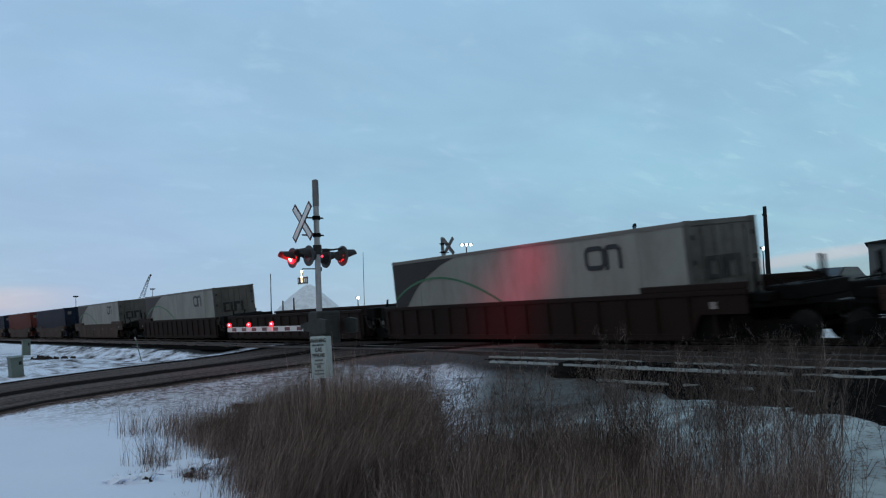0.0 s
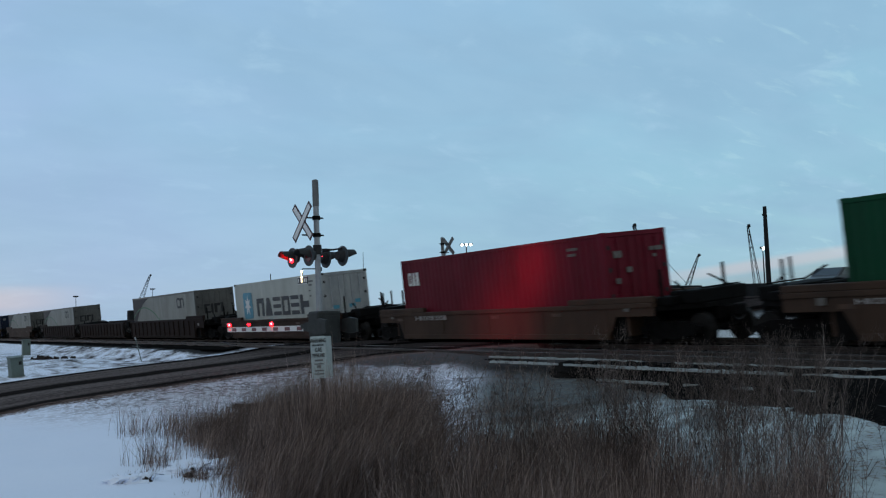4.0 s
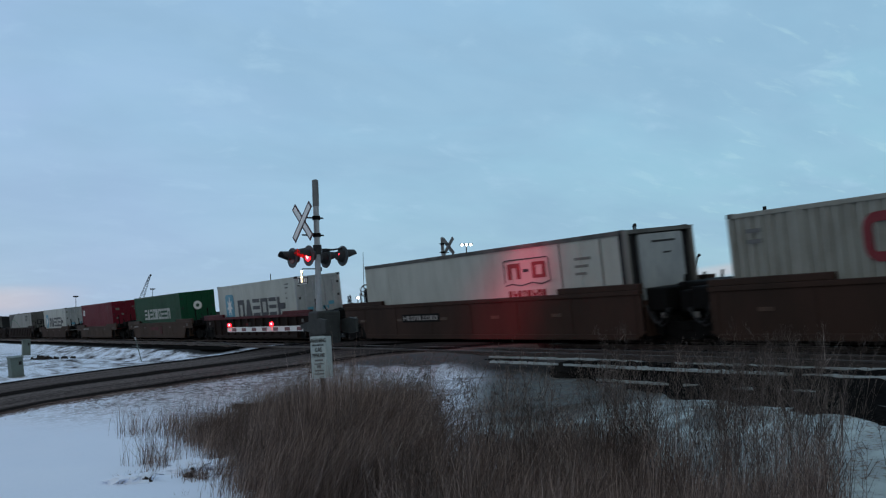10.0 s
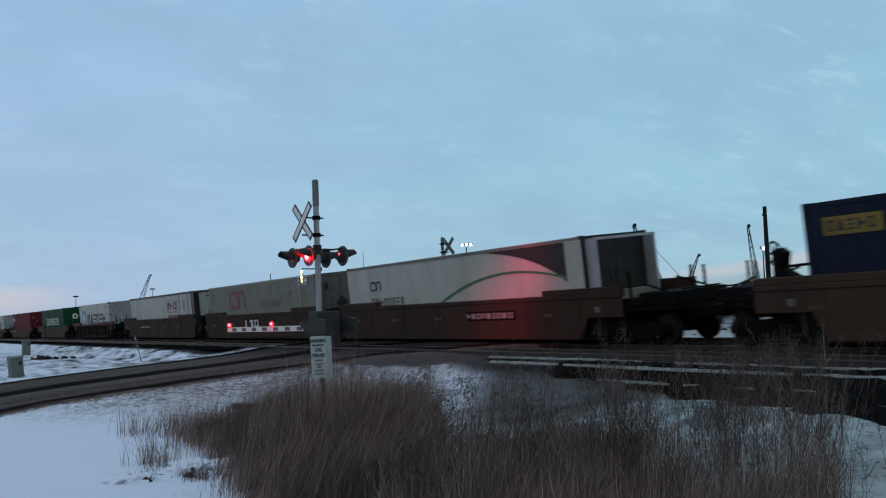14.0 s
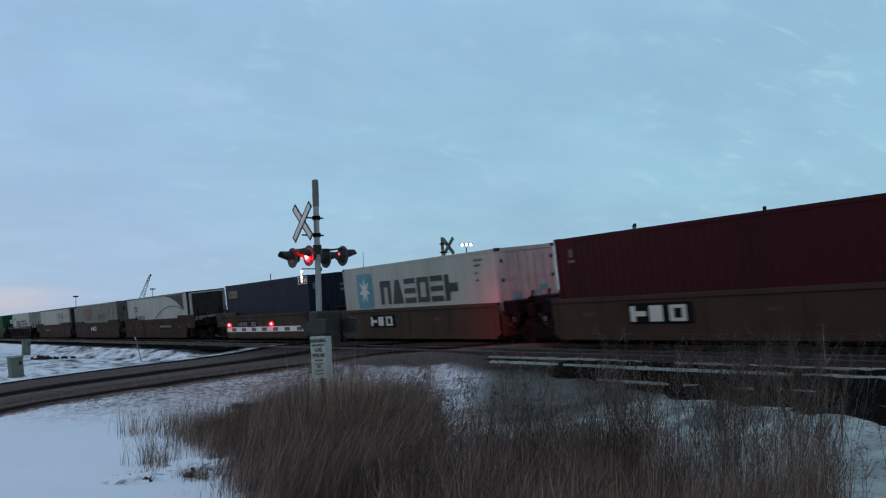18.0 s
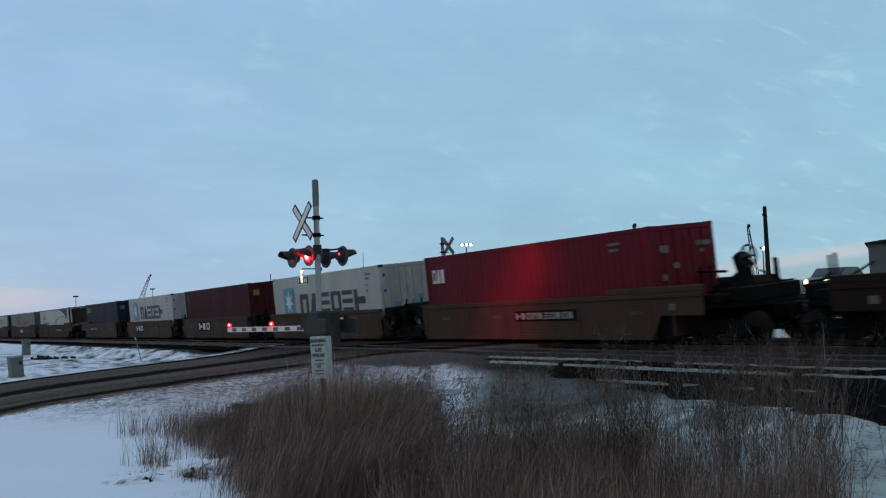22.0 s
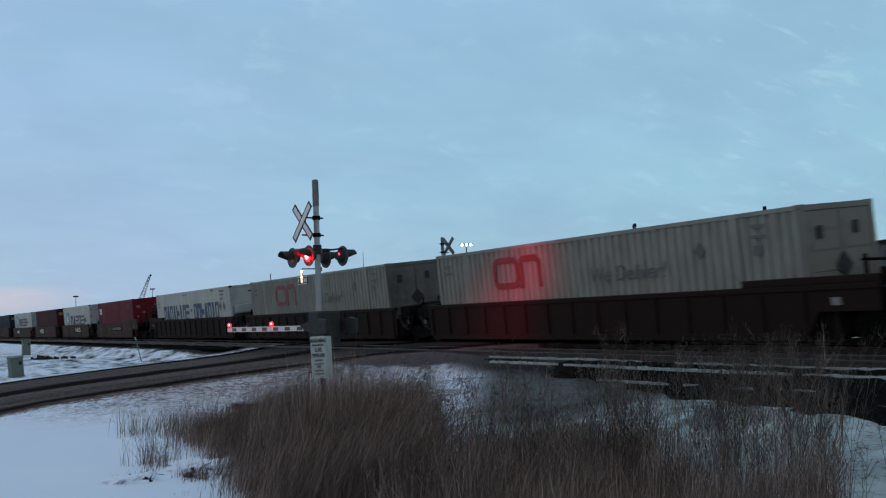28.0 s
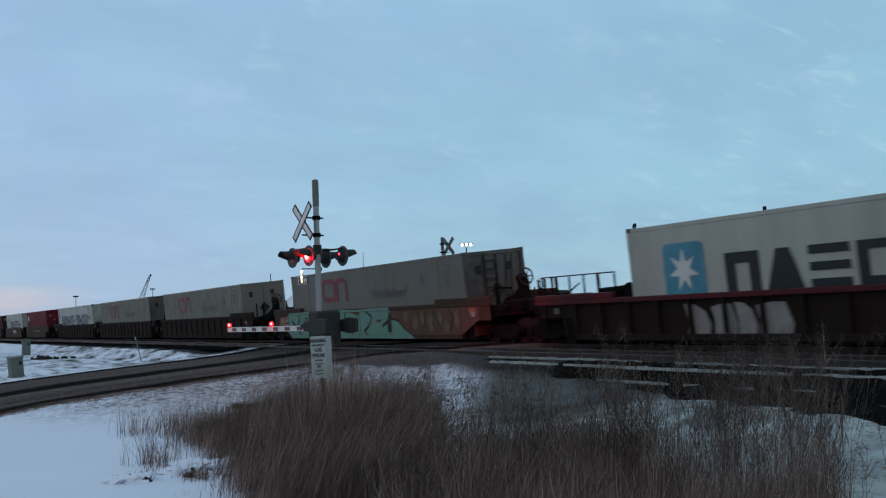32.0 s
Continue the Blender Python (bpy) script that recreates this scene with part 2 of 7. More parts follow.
M["lens_hot"] = shader("lit_red_lens_core", (0.6, 0.2, 0.2), 0.3, emit=(1.0, 0.22, 0.2), emit_strength=9.0, bump=0.0)
M["red_dot"] = shader("small_red_lamp", (0.3, 0.01, 0.01), 0.3, emit=(1.0, 0.03, 0.06), emit_strength=4.0, bump=0.0)
M["lamp_white"] = shader("lit_floodlight_glass", (0.8, 0.8, 0.8), 0.3, emit=(1.0, 0.97, 0.85), emit_strength=6.0, bump=0.0)
M["lamp_warm"] = shader("lit_warm_lamp_glass", (0.8, 0.7, 0.5), 0.3, emit=(1.0, 0.82, 0.5), emit_strength=3.0, bump=0.0)
M["wood"] = shader("weathered_timber", (0.014, 0.012, 0.011), 0.85, dirt=(0.007, 0.006, 0.006), dirt_amount=0.7, scale=3.0, grain=0.2, random_value=0.25, spec=0.08)
M["bare_post"] = shader("bare_brown_timber", (0.085, 0.064, 0.054), 0.85, dirt=(0.04, 0.03, 0.026), dirt_amount=0.7, scale=6.0, grain=0.2, spec=0.08)
M["mark_board"] = shader("matt_black_board", (0.007, 0.007, 0.0075), 0.7, dirt=(0.014, 0.013, 0.012), dirt_amount=0.5, scale=2.0, grain=0.1, spec=0.08)
M["car_paint"] = shader("dark_grey_car_paint", (0.045, 0.05, 0.055), 0.3, dirt=(0.05, 0.048, 0.045), dirt_amount=0.5, scale=2.0, grain=0.05, bump=0.0, spec=0.5)
M["car_glass"] = shader("dark_car_glass", (0.01, 0.012, 0.013), 0.12, dirt=(0.02, 0.02, 0.02), dirt_amount=0.3, scale=2.0, grain=0.03, bump=0.0, spec=0.8)
M["util_green"] = shader("faded_green_cabinet_paint", (0.115, 0.15, 0.135), 0.6, dirt=(0.08, 0.09, 0.08), dirt_amount=0.5, scale=2.0, grain=0.06)
M["sign_white"] = shader("white_plastic_marker", (0.4, 0.46, 0.46), 0.45, dirt=(0.2, 0.24, 0.24), dirt_amount=0.5, scale=4.0, grain=0.04)
M["soil"] = shader("dark_frozen_soil", (0.035, 0.028, 0.026), 0.95, grain=0.3, bump=0.8, bump_scale=20, spec=0.08)
M["far_dark"] = shader("far_dark_steel", (0.022, 0.024, 0.026), 0.8, grain=0.1, spec=0.08)
M["far_grey"] = shader("far_grey_cladding", (0.075, 0.08, 0.085), 0.8, dirt=(0.05, 0.05, 0.055), dirt_amount=0.4, scale=0.3, grain=0.06, spec=0.08)
# pale blue-grey, with some haze of distance mixed into the colour
M["far_pale"] = shader("far_pale_cladding", (0.13, 0.15, 0.165), 0.8, dirt=(0.09, 0.1, 0.11), dirt_amount=0.4, scale=0.3, grain=0.06, spec=0.08)
M["salt"] = shader("white_salt_mound", (0.78, 0.84, 0.9), 0.9, grain=0.05)


def straw_material(name, shades):
    """Dead grass: each blade a shade between wet brown and pale straw."""
    m = bpy.data.materials.new(name)
    m.use_nodes = True
    nt = m.node_tree
    N, K = nt.nodes.new, nt.links.new
    bsdf = nt.nodes["Principled BSDF"]
    geo = N("ShaderNodeNewGeometry")
    ramp = N("ShaderNodeValToRGB")
    els = ramp.color_ramp.elements
    els[0].position, els[0].color = 0.0, (*shades[0], 1)
    els[1].position, els[1].color = 1.0, (*shades[3], 1)
    for p, c in ((.45, shades[1]), (.8, shades[2])):
        e = els.new(p)
        e.color = (*c, 1)
    K(geo.outputs["Random Per Island"], ramp.inputs[0])
    tc = N("ShaderNodeTexCoord")
    nz = N("ShaderNodeTexNoise")
    nz.inputs["Scale"].default_value, nz.inputs["Detail"].default_value = 1.5, 5
    K(tc.outputs["Object"], nz.inputs["Vector"])
    mr = N("ShaderNodeMapRange")
    mr.inputs["From Min"].default_value, mr.inputs["From Max"].default_value = .35, .65
    mr.inputs["To Min"].default_value, mr.inputs["To Max"].default_value = .52, 1.45
    K(nz.outputs[0], mr.inputs[0])
    hsv = N("ShaderNodeHueSaturation")
    K(mr.outputs[0], hsv.inputs["Value"])
    K(ramp.outputs[0], hsv.inputs["Color"])
    K(hsv.outputs[0], bsdf.inputs["Base Color"])
    bsdf.inputs["Roughness"].default_value = .85
    bsdf.inputs["Specular IOR Level"].default_value = .05
    return m


M["straw"] = straw_material("dry_grass_blades", ((.062, .045, .039), (.128, .092, .079), (.24, .178, .155), (.44, .34, .3)))
M["weed"] = straw_material("dead_weed_stems", ((.06, .046, .041), (.1, .076, .068), (.165, .13, .117), (.31, .255, .232)))


# ================= mesh helpers =================
def box(bm, x0, y0, z0, x1, y1, z1, bevel=0.0):
    m = Matrix.Translation(((x0 + x1) / 2, (y0 + y1) / 2, (z0 + z1) / 2)) @ Matrix.Diagonal((abs(x1 - x0), abs(y1 - y0), abs(z1 - z0), 1))
    made = bmesh.ops.create_cube(bm, size=1.0, matrix=m)["verts"]
    if bevel:
        edges = list({e for v in made for e in v.link_edges})
        bmesh.ops.bevel(bm, geom=edges, offset=bevel, segments=2, profile=0.5, affect="EDGES")
    return made


def rod(bm, p0, p1, r0, r1=None, n=10):
    p0, p1 = Vector(p0), Vector(p1)
    d = p1 - p0
    m = Matrix.Translation((p0 + p1) / 2) @ d.to_track_quat("Z", "Y").to_matrix().to_4x4()
    return bmesh.ops.create_cone(bm, cap_ends=True, segments=n, radius1=r0, radius2=r0 if r1 is None else r1, depth=d.length, matrix=m)["verts"]


def tube(bm, pts, r, n=6):
    """A bent round bar through the points, as one skin."""
    rings = []
    pts = [Vector(p) for p in pts]
    for i, p in enumerate(pts):
        d = (pts[min(i + 1, len(pts) - 1)] - pts[max(i - 1, 0)]).normalized()
        q = d.to_track_quat("Z", "Y")
        rings.append([bm.verts.new(p + q @ Vector((r * math.cos(math.tau * k / n), r * math.sin(math.tau * k / n), 0))) for k in range(n)])
    for a, b in zip(rings, rings[1:]):
        for k in range(n):
            bm.faces.new((a[k], a[(k + 1) % n], b[(k + 1) % n], b[k]))
    bm.faces.new(rings[0][::-1])
    bm.faces.new(rings[-1])
    bmesh.ops.recalc_face_normals(bm, faces=bm.faces[:])


def prism(bm, outline, axis, a, b):
    """Extrude an outline of 2D points between a and b along an axis: 'x' takes (y, z), 'y' takes (x, z), 'z' takes (x, y)."""
    def place(p, c):
        return {"x": (c, p[0], p[1]), "y": (p[0], c, p[1]), "z": (p[0], p[1], c)}[axis]
    lo = [bm.verts.new(place(p, a)) for p in outline]
    hi = [bm.verts.new(place(p, b)) for p in outline]
    n = len(outline)
    bm.faces.new(lo[::-1])
    bm.faces.new(hi)
    for i in range(n):
        bm.faces.new((lo[i], lo[(i + 1) % n], hi[(i + 1) % n], hi[i]))
    bmesh.ops.recalc_face_normals(bm, faces=bm.faces[:])


def mesh_of(name, bm, material, smooth=False):
    me = bpy.data.meshes.new(name)
    bm.to_mesh(me)
    bm.free()
    me.materials.append(material)
    if smooth:
        for p in me.polygons:
            p.use_smooth = True
    return me


def part(name, bm, material, parent, label="", smooth=False):
    ob = new(name, mesh_of(name, bm, material, smooth))
    ob.parent = parent
    return tagged(ob, label) if label else ob


def share(name, mesh, parent, m):
    """One more piece on a mesh that is already made, at the pose m in its parent's space."""
    ob = new(name, mesh)
    ob.parent = parent
    ob.matrix_basis = m
    return ob


def thing(name, label, category, group="", kind=""):
    return tagged(new(name), label, category, group, kind)


def boxpart(name, c, material, parent, label="", bevel=0.0):
    bm = bmesh.new()
    box(bm, *c, bevel=bevel)
    return part(name, bm, material, parent, label)


def text_mesh(name, body, size, material, shear=0.0):
    """A flat mesh of the built-in font, thin, lying in its xy plane, starting at the origin."""
    cu = bpy.data.curves.new(name, "FONT")
    cu.body, cu.size, cu.extrude, cu.shear = body, size, 0.004, shear
    ob = new(name, cu)
    me = bpy.data.meshes.new_from_object(ob.evaluated_get(bpy.context.evaluated_depsgraph_get()))
    bpy.data.objects.remove(ob)
    me.name = name
    me.materials.clear()
    me.materials.append(material)
    return me


# ================= the railway's line =================
TRACK_X, BEND, BANK = 19.17, 0.0004, 5.1


def along(t):
    """Metres that the train has run at t seconds; it slows a little."""
    return 10.18981 * t - 0.0237702 * (t - 16) ** 2 - 0.0000815 * (t - 16) ** 3


def line_pose(s, dx=0.0, dz=0.0):
    """The pose on the main track s metres up the line: banked, and bending gently to the west."""
    u = max(0.0, s - 20.0)
    m = pose(TRACK_X - BEND * u * u / 2, s, 0, 0, -BANK, math.degrees(math.atan(BEND * u)))
    return m @ Matrix.Translation((dx, 0, dz))


# ================= lettering as plain blocks =================
GLYPHS = {
    "arch": ((0, 0, .3, 1), (.7, 0, 1, 1), (.3, .72, .7, 1)),
    "ring": ((0, 0, .26, 1), (.74, 0, 1, 1), (.26, 0, .74, .2), (.26, .8, .74, 1)),
    "stack": ((0, 0, 1, .21), (0, .4, 1, .6), (0, .79, 1, 1)),
    "slab": ((0, 0, .82, 1),),
    "bar": ((.22, 0, .7, 1),),
    "post": ((0, 0, .34, 1), (.34, .34, 1, .66)),
    "wedge": ("w",),
}


def blocks(bm, kinds, u0, u1, z0, z1, face, cy, gap=0.18):
    """A row of plain blocks on the side wall at x = face, from u0 to u1 metres behind the front end at y = cy."""
    n = len(kinds)
    cell = (u1 - u0) / n
    for i, k in enumerate(kinds):
        a, w, h = u0 + i * cell, cell * (1 - gap), z1 - z0
        for b in GLYPHS[k]:
            if b == "w":
                prism(bm, [(cy - a - w * p, z0 + h * q) for p, q in ((0, 0), (.32, 1), (.68, 1), (1, 0))], "x", face - .008, face)
            else:
                box(bm, face - .008, cy - a - w * b[0], z0 + h * b[1], face, cy - a - w * b[2], z0 + h * b[3])


def letter_blocks(c, kinds, u0, u1, z0, z1, face, cy, mat, gap=0.18):
    """The same row with every block a part of its own."""
    cell = (u1 - u0) / len(kinds)
    for i, k in enumerate(kinds):
        bm = bmesh.new()
        blocks(bm, (k,), u0 + i * cell, u0 + (i + 1) * cell, z0, z1, face, cy, gap)
        part("lettering_block", bm, mat, c)


def band(bm, pts, thick, face, cy, lift=.008):
    """A painted stripe along (u, z) points, in one piece with mitred bends."""
    closed = (Vector(pts[0]) - Vector(pts[-1])).length < 1e-5
    p = [Vector(q) for q in (pts[:-1] if closed else pts)]
    n = len(p)
    rows = []
    for i in range(n):
        ahead = p[(i + 1) % n] - p[i] if closed or i < n - 1 else p[i] - p[i - 1]
        behind = p[i] - p[i - 1] if closed or i > 0 else ahead
        side = ahead.normalized() + behind.normalized()
        side = Vector((-side.y, side.x)).normalized()
        square = Vector((-ahead.y, ahead.x)).normalized()
        side *= thick / 2 / max(.55, side.dot(square))
        rows.append([bm.verts.new((x, cy - q.x, q.y)) for q in (p[i] + side, p[i] - side) for x in (face - lift, face)])
    made = []
    for i in range(n if closed else n - 1):
        a, b = rows[i], rows[(i + 1) % n]
        for k, m in ((0, 1), (1, 3), (3, 2), (2, 0)):
            made.append(bm.faces.new((a[k], a[m], b[m], b[k])))
    if not closed:
        for r in (rows[0], rows[-1]):
            made.append(bm.faces.new((r[0], r[1], r[3], r[2])))
    bmesh.ops.recalc_face_normals(bm, faces=made)


def curve_pts(p0, p1, p2, n=14):
    p0, p1, p2 = Vector(p0), Vector(p1), Vector(p2)
    return [tuple(p0 * (1 - k) ** 2 + p1 * 2 * k * (1 - k) + p2 * k * k) for k in (i / n for i in range(n + 1))]


# ================= containers =================
CON_H, FLOOR = 2.896, 0.352


def container(label, length, wide, wall, end, ribbed=True, doors=True, rib_period=0.28, rib_depth=.015, group="containers on the train"):
    c = thing("shipping_container", label, "container", group)
    hy, hx, H = length / 2, wide / 2, CON_H
    frame_mat = wall
    for sx in (-1, 1):
        bm = bmesh.new()
        y0, y1, z0, z1 = -hy + .12, hy - .12, .14, H - .1
        xo = sx * (hx - .012)
        if ribbed:
            n = int((y1 - y0) / rib_period)
            p = (y1 - y0) / n
            ys = []
            for i in range(n):
                b = y0 + i * p
                ys += [(b, 0), (b + p * .42, 0), (b + p * .5, rib_depth), (b + p * .92, rib_depth)]
            ys.append((y1, 0))
            lo = [bm.verts.new((xo - sx * d, y, z0)) for y, d in ys]
            hi = [bm.verts.new((xo - sx * d, y, z1)) for y, d in ys]
            for i in range(len(ys) - 1):
                bm.faces.new((lo[i], lo[i + 1], hi[i + 1], hi[i]))
        else:
            box(bm, xo - sx * .05, y0, z0, xo, y1, z1)
            bm2 = bmesh.new()
            box(bm2, xo, -.018, z0, xo + sx * .003, .018, z1)
            seam = mesh_of("panel_seam", bm2, wall)
            for k in range(1, 9):
                share("panel_seam", seam, c, Matrix.Translation((0, y0 + (y1 - y0) * k / 9, 0)))
        part("side_wall", bm, wall, c)
        boxpart("top_rail", (sx * hx, -hy + .1, H - .11, sx * (hx - .07), hy - .1, H), frame_mat, c, bevel=.008)
        boxpart("bottom_rail", (sx * hx, -hy + .1, 0.0, sx * (hx - .08), hy - .1, .16), frame_mat, c, bevel=.008)
        for sy in (-1, 1):
            boxpart("corner_post", (sx * hx, sy * hy, .0, sx * (hx - .16), sy * (hy - .15), H), end if sy < 0 else frame_mat, c, bevel=.012)
            if length > 13:
                yy = sy * (hy - 1.98)
                boxpart("lifting_post", (sx * (hx + .004), yy - .11, 0.02, sx * (hx - .08), yy + .11, H - .01), frame_mat, c, bevel=.01)
            for zz in (0, H):
                bm = bmesh.new()
                z0, z1 = (-.01, .12) if zz == 0 else (H - .11, H + .012)
                box(bm, sx * (hx + .006), sy * (hy + .006), z0, sx * (hx - .17), sy * (hy - .18), z1, bevel=.02)
                part("corner_casting", bm, M["black"] if end is M["end_white"] else end, c)
    bm = bmesh.new()
    n = int(length / .6)
    for i in range(n):
        y = -hy + .1 + (length - .2) * i / n
        box(bm, -hx + .06, y, H - .05, hx - .06, y + (length - .2) / n * .55, H - .012)
    box(bm, -hx + .06, -hy + .1, H - .07, hx - .06, hy - .1, H - .03)
    part("roof", bm, wall, c)
    boxpart("floor", (-hx + .08, -hy + .1, .02, hx - .08, hy - .1, .1), M["steel"], c)
    bm = bmesh.new()
    box(bm, -hx + .14, hy - .07, .05, hx - .14, hy - .02, H - .06)
    for k in range(9):
        x = -hx + .25 + (wide - .5) * k / 8
        box(bm, x - .06, hy - .03, .15, x + .06, hy + .0, H - .14)
    part("front_wall", bm, wall, c)
    boxpart("end_header", (-hx + .15, -hy, H - .14, hx - .15, -hy + .12, H - .002), end, c, bevel=.01)
    boxpart("end_sill", (-hx + .15, -hy, .0, hx - .15, -hy + .12, .15), end, c, bevel=.01)
    for sx in (-1, 1):
        bm = bmesh.new()
        a, b = (-hx + .16, -.012) if sx < 0 else (.012, hx - .16)
        box(bm, a, -hy + .02, .16, b, -hy + .075, H - .15, bevel=.006)
        for k in range(5):
            z = .4 + k * .48
            box(bm, a + .08, -hy + .004, z, b - .08, -hy + .024, z + .2)
        leaf = part("door_leaf", bm, end, c)
        if doors:
            for k in (.3, .72):
                bm = bmesh.new()
                x = a + (b - a) * k
                rod(bm, (x, -hy - .01, .12), (x, -hy - .01, H - .12), .021, n=8)
                for z in (.3, 1.15, 1.9, 2.6):
                    box(bm, x - .05, -hy - .02, z, x + .05, -hy + .02, z + .07)
                part("lock_rod", bm, M["galv"] if end is M["end_white"] else end, leaf)
            bm = bmesh.new()
            edge = a if sx < 0 else b
            box(bm, edge - .05, -hy - .015, 0, edge + .05, -hy + .02, .12)
            hinge = mesh_of("hinge", bm, M["black"])
            for z in (.35, 1.0, 1.75, 2.4):
                share("hinge", hinge, leaf, Matrix.Translation((0, 0, z)))
    return c


def side_art(c, name, bm, mat, label):
    """Painted marks standing a hair proud; each separate mark is a part of its own."""
    if not name.endswith("marking"):
        return part(name, bm, mat, c, label)
    left = set(bm.verts)
    while left:
        seen, todo = set(), [next(v for v in bm.verts if v in left)]
        while todo:
            v = todo.pop()
            if v not in seen:
                seen.add(v)
                todo += [e.other_vert(v) for e in v.link_edges]
        left -= seen
        order = [v for v in bm.verts if v in seen]
        piece = bmesh.new()
        twin = {v: piece.verts.new(v.co) for v in order}
        for f in bm.faces:
            if f.verts[0] in seen:
                piece.faces.new([twin[v] for v in f.verts])
        part(name, piece, mat, c, label)
    bm.free()


def star(bm, u, z, r, face, cy, n=7):
    pts = []
    for i in range(2 * n):
        a = math.pi / 2 + math.pi * i / n
        k = r if i % 2 == 0 else r * .42
        pts.append((cy - u - k * math.cos(a) * .93, z + k * math.sin(a)))
    prism(bm, pts, "x", face - .012, face)


def star_container(raise_text=0.0, squeeze=1.0):
    c = container("white refrigerated container with pale blue star panel and dark lettering blocks", 12.19, 2.44, M["white"], M["end_white"], ribbed=False)
    face, cy, f = -1.222, 6.095, FLOOR
    bm = bmesh.new()
    a, b, lo, hi, r = 1.32, 2.75, 1.27 - f + raise_text, 2.72 - f + raise_text, .17
    corners = ((b - r, hi - r, 0), (a + r, hi - r, 1), (a + r, lo + r, 2), (b - r, lo + r, 3))
    prism(bm, [(cy - u - r * math.cos(math.pi / 2 * (q + k / 4)), z + r * math.sin(math.pi / 2 * (q + k / 4))) for u, z, q in corners for k in range(5)], "x", face - .006, face)
    side_art(c, "emblem_panel", bm, M["ink_cyan"], "pale blue square emblem panel")
    bm = bmesh.new()
    star(bm, 2.03, 2.0 - f + raise_text, .56, face - .006, cy)
    side_art(c, "emblem_star", bm, M["ink_white"], "white star")
    letter_blocks(c, ("arch", "wedge", "stack", "ring", "stack", "post"), 3.42 * squeeze + (1 - squeeze) * 4, 10.75 * squeeze, 1.38 - f + raise_text, 2.34 - f + raise_text, face, cy, M["ink_navy"], .14)
    bm = bmesh.new()
    for z, w in ((2.9, .55), (2.72, .4), (2.45, .16), (2.2, .2)):
        box(bm, face - .005, cy - 10.75, z - f, face, cy - 10.75 - w, z - f + .07)
    side_art(c, "data_marking", bm, M["ink_grey"], "small grey marking bar")
    bm = bmesh.new()
    for x, z in ((-.55, 1.55), (.3, 1.55), (.62, 1.75)):
        box(bm, x - .16, -6.11, z - f - .05, x + .16, -6.098, z - f + .12)
    side_art(c, "door_marking", bm, M["ink_cyan"], "small pale blue door mark")
    return c


def swoosh_shapes(c, rear):
    """Dark corner field and green stripe of the white insulated containers."""
    face, cy, f = -1.302, 8.075, FLOOR
    bm = bmesh.new()
    if rear:
        edge = curve_pts((9.6, 3.2), (13.8, 3.1), (15.6, 1.75), 16)
        outline = edge + [(16.0, 1.6), (16.0, 3.2)]
    else:
        edge = curve_pts((5.2, 3.2), (1.9, 2.75), (.55, 1.0), 16)
        outline = edge + [(.05, 1.0), (.05, 3.2)]
    outline = [(cy - u, z - f) for u, z in outline]
    prism(bm, outline, "x", face - .006, face)
    side_art(c, "dark_field", bm, M["black"], "curved black corner field")
    bm = bmesh.new()
    if rear:
        pts = curve_pts((7.6, 1.45), (11.6, 3.0), (15.6, 2.0), 18)
    else:
        pts = curve_pts((.1, 1.75), (3.3, 3.35), (7.6, 1.4), 18)
    band(bm, [(u, z - f) for u, z in pts], .075, face - .006, cy)
    side_art(c, "curved_stripe", bm, M["ink_green"], "curved green stripe")


def block_emblem(c, u0, u1, z0, z1, face, cy, mat):
    """Railway emblem as plain shapes: a rounded frame and a leaning arch, both of one even band."""
    w, hgt = u1 - u0, z1 - z0
    t = hgt * .2
    r = hgt * .24

    def rounded(a, b, lo, hi):
        pts = []
        for cu, cz, q in ((b - r, hi - r, 0), (a + r, hi - r, 1), (a + r, lo + r, 2), (b - r, lo + r, 3)):
            pts += [(cu + r * math.cos(math.pi / 2 * (q + k / 4)), cz + r * math.sin(math.pi / 2 * (q + k / 4))) for k in range(5)]
        return pts + pts[:1]
    ring = rounded(u0 + t / 2, u0 + w * .52, z0 + t / 2, z1 - t / 2)
    arch = [(u0 + w * .6, z0), (u0 + w * .6, z1 - r)]
    arch += [(u0 + w * .6 + r * .7 * (1 - math.cos(math.pi / 2 * k / 4)), z1 - r + (r - t / 2) * math.sin(math.pi / 2 * k / 4)) for k in range(1, 5)]
    arch += [(u1 - t / 2 - r * .7, z1 - t / 2), (u1 - t / 2, z1 - r), (u1 - t / 2, z0)]
    for pts in (ring, arch):
        bm = bmesh.new()
        band(bm, pts, t, face, cy)
        part("emblem_shape", bm, mat, c)


